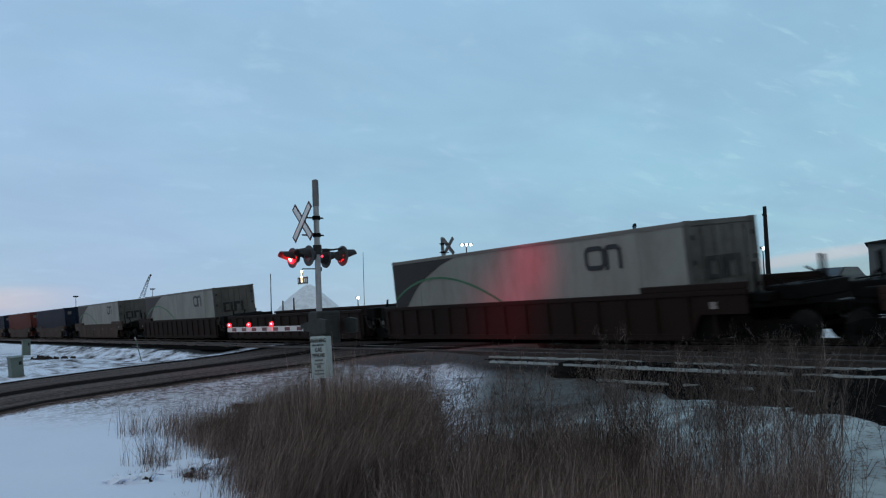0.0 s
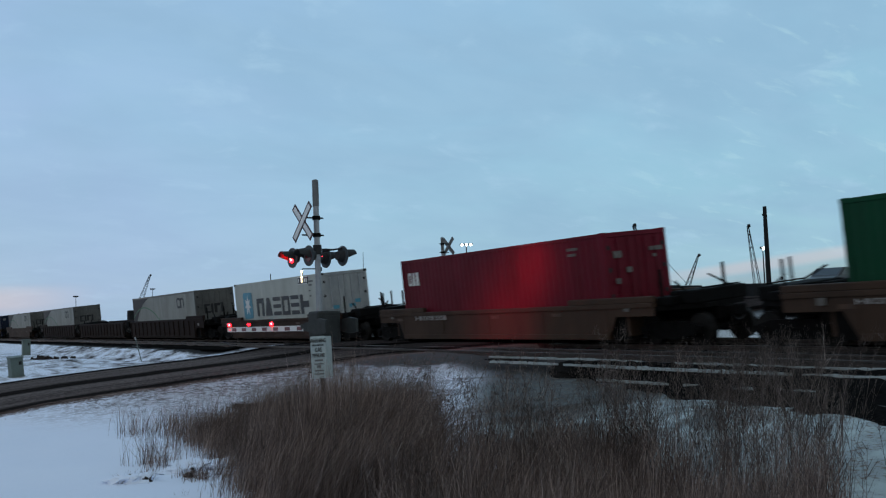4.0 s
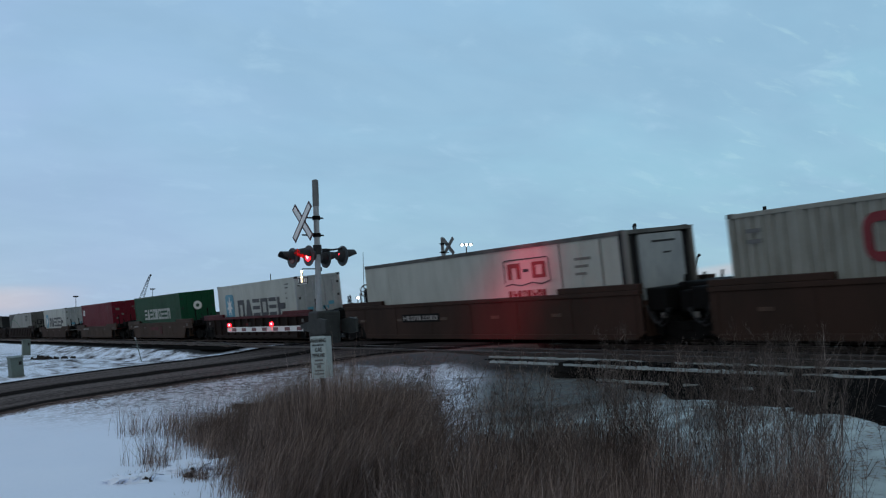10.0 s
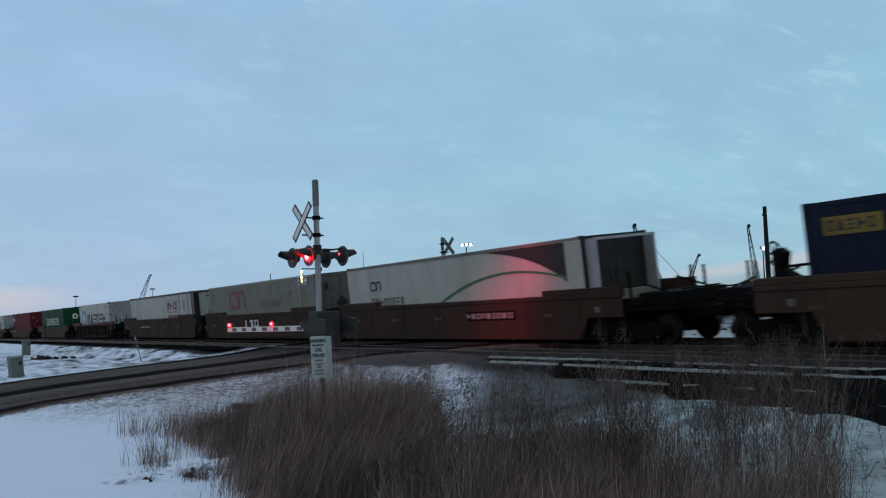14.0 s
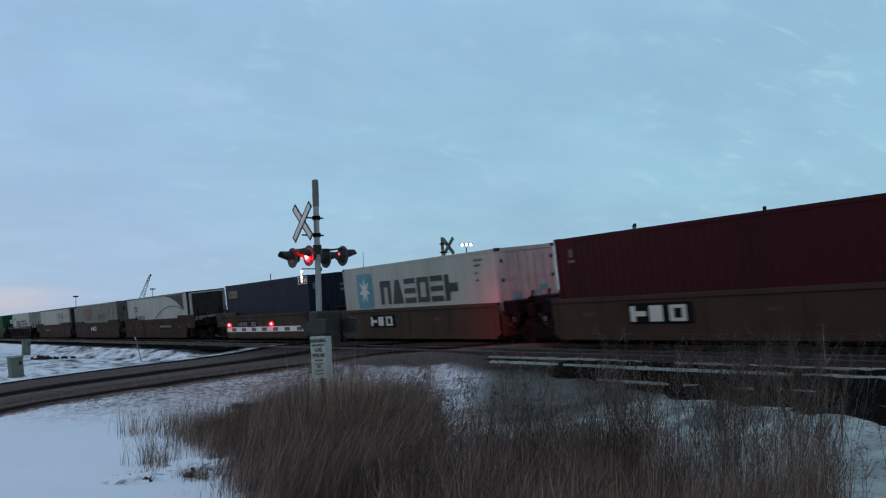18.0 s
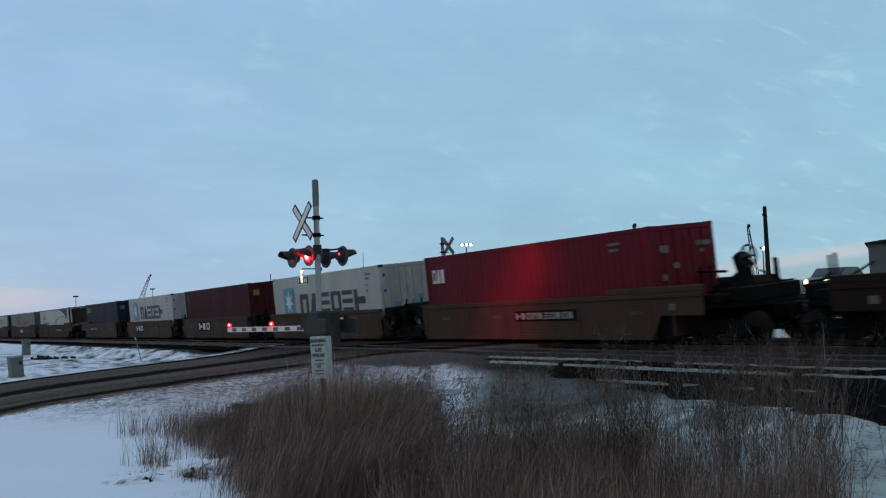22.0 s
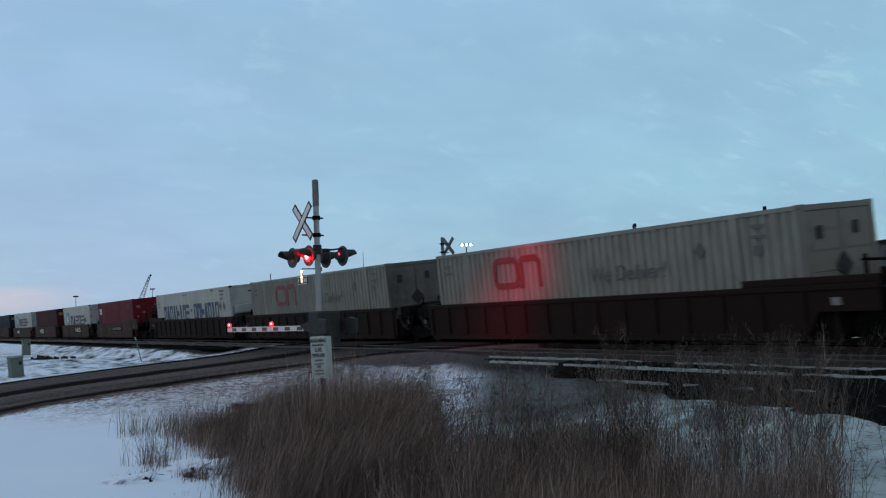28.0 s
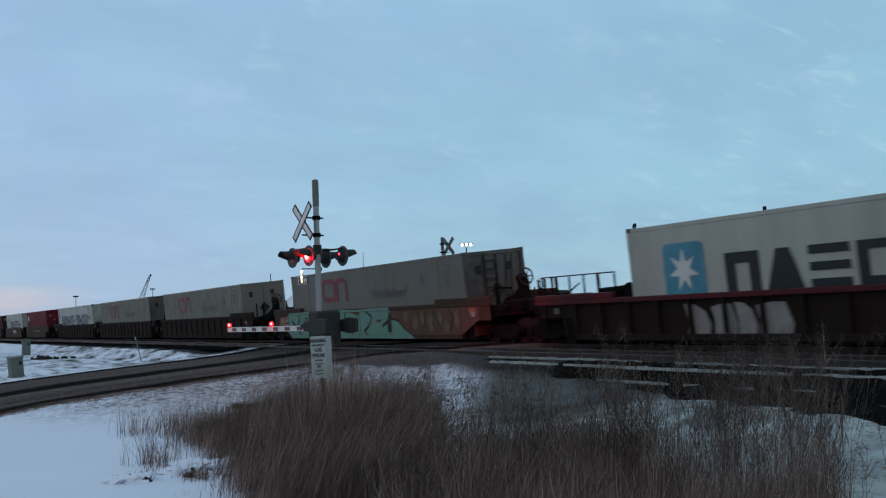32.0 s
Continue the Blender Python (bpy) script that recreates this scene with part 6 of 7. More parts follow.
    for x in (-.18, -.06, .1, .19):
        box(bm, x - .025, .012, -.08, x + .025, .018, .015)
    part("plate_marking", bm, M["white_stripe"], plate)
    bm = bmesh.new()
    rod(bm, (0, .03, -.08), (0, .03, .2), .014, .01, n=10)
    box(bm, -.045, .0, .03, .03, .04, .06, bevel=.01)
    box(bm, -.03, .0, .17, .03, .04, .22, bevel=.01)
    part("plate_lamp", bm, M["lamp_warm"], plate, "bright warm strip lamp")
    # gate mechanism
    if arm_dir:
        d = Vector((*arm_dir, 0)).normalized()
        side = Vector((d.y, -d.x, 0))
        gm = Matrix.Translation(side * .1 + up * (arm_z - z0)) @ Matrix((side, d, up)).transposed().to_4x4()
        bm = bmesh.new()
        box(bm, -.3, -.32, -.42, .34, .26, .38, bevel=.05)
        mech = part("gate_mechanism", bm, M["cabinet"], s, "dark grey gate motor cabinet")
        mech.matrix_basis = gm
        bm = bmesh.new()
        box(bm, -.2, -.345, -.3, .22, -.32, .26, bevel=.01)
        part("cabinet_door", bm, M["cabinet"], mech)
        for sx in (-.42, .40):
            bm = bmesh.new()
            prism(bm, [(-1.0, -.16), (-1.0, .16), (-.62, .2), (.3, .09), (.3, -.09), (-.62, -.2)], "x", sx, sx + .07)
            part("counterweight", bm, M["cabinet"], mech)
        bm = bmesh.new()
        box(bm, -.05, .2, -.06, .05, 1.3, .06, bevel=.01)
        part("arm_socket", bm, M["cabinet"], mech)
        n = int((arm_len - 1.2) / .4065)
        for i in range(n):
            a = 1.2 + i * .4065
            bm = bmesh.new()
            box(bm, -.025, a, -.115, .025, a + .4065, .03)
            board = part("arm_board", bm, M["white_stripe"], mech)
            if (n - i) % 2 == 0:
                bm = bmesh.new()
                box(bm, -.029, a + .03, -.096, .029, a + .3765, .004)
                part("arm_stripe", bm, M["red_stripe"], board, "dark red reflective stripe")
        for a, beat in ((arm_len - .25, None), (arm_len - 1.89, 0), (arm_len - 3.64, 1)):
            if a < 1.5:
                continue
            bm = bmesh.new()
            rod(bm, (0, a, .03), (0, a, .165), .064, n=12)
            part("arm_lamp", bm, M["black"], mech)
            bm = bmesh.new()
            bmesh.ops.create_uvsphere(bm, u_segments=14, v_segments=8, radius=.056, matrix=Matrix.Translation((0, a, .0)))
            glow = part("arm_lamp_glow", bm, M["lens_on"], mech, "lit red arm lamp")
            bm = bmesh.new()
            bmesh.ops.create_uvsphere(bm, u_segments=10, v_segments=6, radius=.028, matrix=Matrix.Translation((0, a, 0)))
            core = part("arm_lamp_core", bm, M["lens_hot"], mech, "bright lamp centre")
            for lit, place in ((glow, (-.035, -.06, .1)), (core, (-.052, -.094, .104))):
                if beat is None:
                    lit.location = place
                else:
                    FLASH.append((lit, beat, Matrix.Translation((0, 0, .1)), Matrix.Translation(place), .1, .05))
    s.rotation_euler = (0, radians(-.5), 0)
    return s


def ground_at(x, y):
    return float(ground_z(np.array(x), np.array(y)))


crossing_signal("level-crossing signal with crossbuck, red flashers and lowered striped gate", (9.46, 22.07, ground_at(9.46, 22.07)), (-.99, -.14), 4.46, 2.51, 3.38, (-.035, .999), 7.0, .76)
crossing_signal("far level-crossing signal with crossbuck, red flashers and lowered gate", (25.0, 42.0, ground_at(25.0, 42.0)), (.99, .14), 5.0, 3.42, 4.55, (.12, -.99), 8.0, 1.75, peeps=False)


# ================= near things =================
def pipeline_marker():
    s = thing("pipeline_marker", "white plastic gas pipeline warning marker on a post in dead grass", "marker post")
    s.location = (4.18, 9.63, ground_at(4.18, 9.63))
    s.scale = (.9, .9, 1)
    z = s.location.z
    s.rotation_euler = (radians(-1.5), radians(-2), radians(-31))
    boxpart("post", (-.02, -.02, -.2, .02, .03, .72 - z), M["bare_post"], s, "weathered brown timber post")
    bm = bmesh.new()
    z0, z1 = .27 - z, .73 - z
    prism(bm, [(-.12, z0), (.065, z0), (.065, z1 - .03), (.05, z1), (-.11, z1), (-.12, z1 - .012)], "y", -.045, -.03)
    panel = part("front_panel", bm, M["sign_white"], s, "white warning panel")
    bm = bmesh.new()
    prism(bm, [(.065, -.045), (.125, .05), (.118, .06), (.055, -.032)], "z", z0 + .01, z1 - .005)
    part("side_panel", bm, M["sign_white"], s, "white angled side panel")
    for txt, size, zz in (("WARNING", .042, .66), ("HIGH PRESSURE", .02, .622), ("GAS", .046, .558), ("PIPELINE", .04, .5)):
        me = text_mesh("lettering", txt, size, M["black"])
        w = max(v.co.x for v in me.vertices)
        ob = new("lettering", me)
        ob.parent = panel
        ob.matrix_basis = Matrix(((1, 0, 0, -.027 - w / 2), (0, 0, -1, -.049), (0, 1.5, 0, zz - z), (0, 0, 0, 1)))
    bm = bmesh.new()
    for k, (w, h) in enumerate(((.1, .02), (.11, .014), (.05, .03), (.11, .014), (.12, .012))):
        box(bm, -.027 - w / 2, -.05, .455 - .036 * k - z, -.027 + w / 2, -.045, .455 - .036 * k + h - z)
    part("small_print", bm, M["ink_grey"], panel)


pipeline_marker()


def utility_box(x, y, w, d, h, tilt, turn, label):
    s = thing("utility_box", label, "utility box")
    s.matrix_basis = pose(x, y, ground_at(x, y) - .02, tilt, -tilt * 1.2, turn)
    boxpart("body", (-w / 2, -d / 2, -.15, w / 2, d / 2, h - .06), M["util_green"], s, bevel=.02)
    boxpart("lid", (-w / 2 - .02, -d / 2 - .02, h - .06, w / 2 + .02, d / 2 + .02, h), M["util_green"], s, bevel=.015)
    boxpart("latch", (w * .12, -d / 2 - .02, h * .62, w * .34, -d / 2, h * .78), M["black"], s)
    boxpart("base_flange", (-w / 2 - .03, -d / 2 - .03, -.1, w / 2 + .03, d / 2 + .03, .06), M["util_green"], s, bevel=.01)


utility_box(4.4, 39.5, .46, .4, .8, 5, 12, "leaning pale green utility box in snow")
utility_box(8.9, 74.2, .52, .45, 1.15, 0, 5, "upright pale green utility pedestal in snow")


def stake():
    s = thing("survey_stake", "pale leaning wooden marker stake", "stake")
    s.matrix_basis = pose(10.9, 47.5, ground_at(10.9, 47.5), 0, -14, 0)
    bm = bmesh.new()
    rod(bm, (0, 0, -.2), (0, 0, 1.25), .024, .02, n=8)
    part("shaft", bm, M["util_green"], s)
    boxpart("top_band", (-.028, -.028, 1.12, .028, .028, 1.25), M["galv"], s)


stake()


def fallen_timber():
    s = thing("fallen_timber", "dark weathered timber lying in snow and grass", "timber")
    s.matrix_basis = pose(6.75, 18.6, ground_at(6.75, 18.6) + .1, 0, 1, -14)
    boxpart("beam", (-.7, -.06, -.06, .7, .06, .05), M["wood"], s, bevel=.02)


fallen_timber()


def lump(name, label, x, y, r, mat, seed, flat=.5, cat="clod"):
    rnd = random.Random(seed)
    bm = bmesh.new()
    bmesh.ops.create_icosphere(bm, subdivisions=3, radius=r)
    o = Vector((rnd.random() * 9, rnd.random() * 9, 0))
    for v in bm.verts:
        v.co *= 1 + .55 * noise.noise(v.co * (1.6 / r) + o) + .25 * noise.noise(v.co * (4 / r) + o)
        v.co.z *= flat
    ob = new(name, mesh_of(name, bm, mat))
    ob.location = (x, y, ground_at(x, y) + r * flat * .25)
    tagged(ob, label, cat)


for i, (x, y, r) in enumerate(((7.0, 53.0, .34), (7.35, 52.6, .26), (8.25, 53.2, .2), (7.7, 52.3, .17), (8.75, 53.6, .16), (6.6, 52.4, .18), (6.85, 51.9, .2))):
    lump("soil_clod", "dark clod of frozen soil on the snow", x, y, r * .78, M["soil"], i, .8)
for i, (x, y, r) in enumerate(((2.45, 11.2, .075), (2.57, 11.05, .06), (3.2, 11.5, .07), (3.32, 11.62, .055), (3.1, 11.2, .05), (3.46, 10.0, .05), (2.9, 11.5, .045))):
    lump("root_clod", "dark clod of matted roots lying in snow", x, y, r, M["soil"], 60 + i, .7)
for i, (x, y, r) in enumerate(((2.44, 11.2, .16), (3.05, 11.6, .15), (3.3, 11.9, .2), (3.75, 11.7, .22), (3.9, 11.0, .25))):
    lump("snow_lump", "rough lump of crusted snow and dead stems", x, y, r * 1.5, M["snow"], 40 + i, .28, "snow lump")


# ================= dead grass =================
def blade_field(name, label, spots, seed):
    """Dry stems, each a bent flat sliver; spots: (x, y, height, lean east, lean north, width)."""
    rs = np.random.RandomState(seed)
    x, y, h, lx, ly, w = np.array(spots).T
    n = len(x)
    z = ground_z(x, y) - .03
    a = rs.rand(n) * math.pi
    dx, dy = np.cos(a) * w, np.sin(a) * w
    curl = rs.uniform(.2, 1.5, n)
    rings = []
    for k in (0, .35, .7, 1.0):
        c = np.stack([x + lx * h * k ** 1.6 * curl, y + ly * h * k ** 1.6 * curl, z + h * k * (1 - .12 * k * curl)], 1)
        d = np.stack([dx, dy, 0 * dx], 1) * (1 - .8 * k)
        rings += [c - d, c + d] if k < 1 else [c]
    verts = np.stack(rings, 1).reshape(-1, 3)
    faces = []
    for b in range(0, 7 * n, 7):
        faces += [(b, b + 1, b + 3, b + 2), (b + 2, b + 3, b + 5, b + 4), (b + 4, b + 5, b + 6)]
    me = bpy.data.meshes.new(name)
    me.from_pydata(verts.tolist(), [], faces)
    me.materials.append(M["straw"])
    return tagged(new(name, me), label, "grass", kind="stuff")


def weed_field(name, label, plants, seed):
    """Dead weeds: a thin bent stem, side twigs up its height and small dry heads at the twig ends."""
    verts, faces = [], []
    rnd = random.Random(seed)

    def sliver(p, q, w):
        a = rnd.random() * math.pi
        dx, dy = math.cos(a) * w, math.sin(a) * w
        b = len(verts)
        verts.extend([(p.x - dx, p.y - dy, p.z), (p.x + dx, p.y + dy, p.z), (q.x + dx * .5, q.y + dy * .5, q.z), (q.x - dx * .5, q.y - dy * .5, q.z)])
        faces.append((b, b + 1, b + 2, b + 3))

    def tip(p, tall):
        """A small dry plume: thin upright flakes round the twig's end."""
        for _ in range(rnd.randint(8, 13) if tall else rnd.randint(2, 4)):
            k = 1.5 if tall else 1.0
            o = Vector((rnd.gauss(0, .012 * k), rnd.gauss(0, .012 * k), rnd.gauss(0, .026 * k)))
            w, g = rnd.uniform(.0016, .003) * k, rnd.uniform(.012, .028) * k
            b = len(verts)
            verts.extend([(p.x + o.x - w, p.y + o.y, p.z + o.z), (p.x + o.x + w, p.y + o.y + w, p.z + o.z), (p.x + o.x + rnd.gauss(0, .008), p.y + o.y - w, p.z + o.z + g)])
            faces.append((b, b + 1, b + 2))

    for x, y, h, lx, ly in plants:
        base = Vector((x, y, ground_at(x, y) - .03))

        def at(k):
            return base + Vector((lx * h * k * k, ly * h * k * k, h * k))
        n = 4
        for i in range(n):
            sliver(at(i / n), at((i + 1) / n), .0032 * (1 - .5 * i / n))
        for _ in range(rnd.randint(10, 16) if h > 1.12 else rnd.randint(6, 12)):
            k = rnd.uniform(.4, .97)
            p = at(k)
            a = rnd.random() * math.tau
            ln = rnd.uniform(.06, .2) * (1.25 - k * .6)
            q = p + Vector((math.cos(a) * ln * .6, math.sin(a) * ln * .6, ln * rnd.uniform(.5, 1.1)))
            sliver(p, q, .0024)
            tip(q, h > 1.12)
        tip(at(1), h > 1.12)
    me = bpy.data.meshes.new(name)
    me.from_pydata(verts, [], faces)
    me.materials.append(M["weed"])
    return tagged(new(name, me), label, "weeds", kind="stuff")


def polar(deg, dist):
    a = radians(deg)
    return math.sin(a) * dist, math.cos(a) * dist


def tufts(rnd, count, bear, dist, height, lean, per, width=(.0013, .0029), radius=.16, edge=False, sway=1.0, broken=False):
    out = []
    for _ in range(count):
        deg, d0 = rnd.uniform(*bear), math.sqrt(rnd.uniform(dist[0] ** 2, dist[1] ** 2))
        if deg < 20.4 - (d0 - 8.6) * .62 + rnd.gauss(0, .7) and edge:
            continue
        x0, y0 = polar(deg, d0)
        if broken and noise.noise((x0 * .8, y0 * .8, 3.1)) < -.02:
            continue
        hh = rnd.uniform(*height) * (1 + .28 * noise.noise((x0 * 1.2, y0 * 1.2, 7.7))) * (min(1.0, .55 + .13 * (deg - 16.0)) if edge else 1)
        tl = (rnd.gauss(0, .22 * sway), rnd.gauss(0, .22 * sway))
        for _ in range(per):
            out.append((x0 + rnd.gauss(0, radius), y0 + rnd.gauss(0, radius), hh * min(1.25, max(.25, rnd.gauss(.78, .22))), lean[0] + tl[0] + rnd.gauss(0, .3 * sway), lean[1] + tl[1] + rnd.gauss(0, .3 * sway), rnd.uniform(*width)))
    return out


def build_grass():
    rnd = random.Random(77)
    # tall matted clump beside the marker
    spots = tufts(rnd, 1500, (15.5, 28.5), (8.4, 15.2), (.8, 1.14), (.5, -.14), 38, edge=True, sway=.8)
    spots += tufts(rnd, 620, (16.5, 28.0), (8.8, 14.6), (.4, .7), (.44, -.1), 40, edge=True, radius=.2)
    spots += tufts(rnd, 60, (21.6, 25.4), (9.5, 10.2), (1.35, 1.5), (.1, -.04), 46, width=(.002, .004), radius=.1, sway=.5)
    # broad broken stand towards the ditch
    spots += tufts(rnd, 330, (27.5, 52.2), (5.6, 9.2), (.35, .72), (.12, -.05), 40, width=(.0022, .0044), radius=.1, sway=.7)
    spots += tufts(rnd, 190, (27.5, 52.2), (6.0, 9.4), (.65, 1.0), (.12, -.05), 40, width=(.002, .0042), radius=.09, sway=.5, broken=True)
    spots += tufts(rnd, 150, (27.0, 38.5), (5.6, 9.0), (.4, .8), (.12, -.05), 40, width=(.0022, .0044), radius=.1, sway=.7)
    spots += tufts(rnd, 150, (32.0, 42.5), (8.8, 12.6), (.4, .78), (.12, -.05), 34, width=(.0022, .0044), radius=.12, sway=.7)
    spots += tufts(rnd, 80, (27.5, 52.0), (9.4, 12.0), (.4, .7), (.14, -.05), 18, radius=.14, broken=True)
    spots += tufts(rnd, 50, (27, 51), (12.5, 16), (.2, .45), (.1, 0), 12, radius=.2, broken=True)
    blade_field("dead_grass", "dense stand of tall brown dead grass in snow", spots, 1)
    # thin pale stems at the clump's edge over snow
    spots = tufts(rnd, 30, (12.1, 15.2), (15.6, 17.4), (.4, .75), (.16, 0), 14, width=(.002, .004), radius=.17)
    spots += tufts(rnd, 75, (15.0, 18.8), (13.9, 16.2), (.45, .78), (.2, 0), 26, width=(.002, .004), radius=.2)
    spots += tufts(rnd, 11, (12.7, 14.7), (12.0, 12.8), (.4, .7), (.04, 0), 22, width=(.0018, .0036), radius=.11)
    spots += tufts(rnd, 6, (14.5, 17.0), (12.4, 13.6), (.15, .35), (.1, 0), 9, radius=.12)
    spots += tufts(rnd, 7, (12.0, 12.8), (11.2, 11.6), (.12, .26), (.3, 0), 40, width=(.002, .004), radius=.08, sway=1.8)
    spots += tufts(rnd, 9, (14.8, 16.4), (11.3, 11.9), (.12, .26), (.3, 0), 36, width=(.002, .004), radius=.08, sway=1.8)
    spots += tufts(rnd, 2, (15.0, 15.6), (10.2, 10.5), (.1, .2), (.1, 0), 5, radius=.05)
    spots += tufts(rnd, 9, (17.2, 19.2), (9.9, 11.2), (.12, .3), (.5, 0), 16, radius=.1)
    spots += tufts(rnd, 120, (15, 27), (14, 19), (.3, .55), (.1, 0), 12, radius=.25)
    spots += tufts(rnd, 150, (15.5, 31), (16.5, 23), (.12, .4), (.1, 0), 7, radius=.22)
    blade_field("grass_tufts", "thin tufts of dead grass standing in snow", spots, 2)
    # branching weeds through the whole stand, the tallest with seed heads
    weeds = []

    def thicket(count, bear, dist, height, lean, per, spread):
        for _ in range(count):
            x0, y0 = polar(rnd.uniform(*bear), math.sqrt(rnd.uniform(dist[0] ** 2, dist[1] ** 2)))
            top = rnd.uniform(*height)
            for _ in range(per):
                weeds.append((x0 + rnd.gauss(0, spread), y0 + rnd.gauss(0, spread), top * rnd.uniform(.7, 1.08), rnd.gauss(lean, .16), rnd.gauss(0, .16)))
    thicket(85, (27, 52.4), (6.2, 11.2), (.6, 1.0), .08, 10, .16)
    thicket(60, (19.5, 28), (8.8, 14), (.65, 1.1), .3, 8, .3)
    # tall plumed stalks in loose columns
    for bear, count in ((41.4, 7), (40.2, 3), (46.6, 8), (48.2, 9), (51.4, 12), (36.0, 4), (33.4, 3), (30.6, 3), (44.2, 3)):
        thicket(count, (bear - .8, bear + .8), (8.6, 11.6), (1.15, 1.5), .05, 7, .14)
    thicket(14, (24, 34), (10.5, 14.5), (.85, 1.2), .05, 4, .25)
    weed_field("dead_weeds", "branching dead brown weeds with seed heads in snow", weeds, 3)


build_grass()


def road_grit():
    """Grit and frozen mud thrown from the road over the snow at its edge."""
    rnd = random.Random(31)
    verts, faces = [], []
    for _ in range(3600):
        x = rnd.uniform(-3, 12.5)
        off = abs(rnd.gauss(0, .75))
        y = ROAD_NEAR + ROAD_SLOPE * (x - 2) + .35 - off if rnd.random() < .75 else ROAD_FAR + ROAD_SLOPE * (x - 2) - .3 + off * .6
        r = rnd.uniform(.006, .028) * (1.15 - min(.9, off / 4))
        z = ground_at(x, y)
        b = len(verts)
        for k in range(4):
            a = math.tau * (k + rnd.random() * .7) / 4
            verts.append((x + r * math.cos(a) * rnd.uniform(.7, 1.3), y + r * math.sin(a) * rnd.uniform(.7, 1.3), z - .01 + rnd.random() * r * .3))
        verts.append((x, y, z + r * rnd.uniform(.4, .9)))
        faces += [(b + k, b + (k + 1) % 4, b + 4) for k in range(4)]
    me = bpy.data.meshes.new("road_grit")
    me.from_pydata(verts, [], faces)
    me.materials.append(M["grit"])
    tagged(new("road_grit", me), "scattered reddish grit and frozen mud at the road edge", "grit", kind="stuff")


M["grit"] = shader("reddish_road_grit", (.13, .095, .085), .95, dirt=(.04, .03, .028), dirt_amount=.7, scale=2.0, grain=.3)
road_grit()


# ================= beyond the railway =================
def lamp_post(x, y, top, heads, lit, label, r=.12):
    s = thing("yard_lamp", label, "lamp post", "yard lamps")
    z = ground_at(x, y)
    s.location = (x, y, z)
    h = top - z
    bm = bmesh.new()
    rod(bm, (0, 0, 0), (0, 0, h), r, r * .5, n=12)
    part("pole", bm, M["far_dark"], s)
    for k in range(heads):
        dx = (k - (heads - 1) / 2) * .72
        bm = bmesh.new()
        box(bm, dx * .8 - .3, dx * -.5 - .25, h - .05, dx * .8 + .3, dx * -.5 + .25, h + .22, bevel=.05)
        head = part("lamp_head", bm, M["far_dark"], s)
        bm = bmesh.new()
        bmesh.ops.create_uvsphere(bm, u_segments=14, v_segments=8, radius=.22, matrix=Matrix.Translation((dx * .8 - .1, dx * -.5 - .2, h + .02)))
        part("lamp_glass", bm, M["lamp_white"] if lit else M["far_grey"], head)


lamp_post(40.9, 246.6, 8.9, 2, False, "unlit double-headed yard lamp on a tall pole")
lamp_post(61.0, 252.7, 10.7, 2, False, "unlit wide-headed yard lamp on a tall pole")
lamp_post(79.9, 127.0, 12.2, 3, True, "tall yard lamp with three lit floodlights", .16)
lamp_post(98.8, 84.4, 8.4, 1, True, "yard lamp with one bright lit head")
lamp_post(64.6, 135.4, 4.3, 1, True, "low lit lamp in the yard")


def utility_pole(x, y, top, r, label, arm=True):
    s = thing("utility_pole", label, "pole")
    z = ground_at(x, y)
    s.location = (x, y, z)
    bm = bmesh.new()
    rod(bm, (0, 0, 0), (0, 0, top - z), r * 1.15, r * .8, n=14)
    part("shaft", bm, M["far_dark"], s)
    if arm:
        boxpart("bracket", (-.35, -.1, top - z - 1.1, .1, .1, top - z - .8), M["far_dark"], s)


utility_pole(83.9, 71.1, 11.9, .26, "dark tall timber utility pole")
utility_pole(41.7, 112.5, 7.0, .06, "thin dark pole in the yard", False)
utility_pole(26.4, 54.4, 5.2, .018, "thin whip mast beside the railway", False)
utility_pole(43.6, 113.4, 3.6, .1, "short dark post in the yard", False)
utility_pole(44.6, 112.2, 3.9, .1, "short dark post in the yard", False)


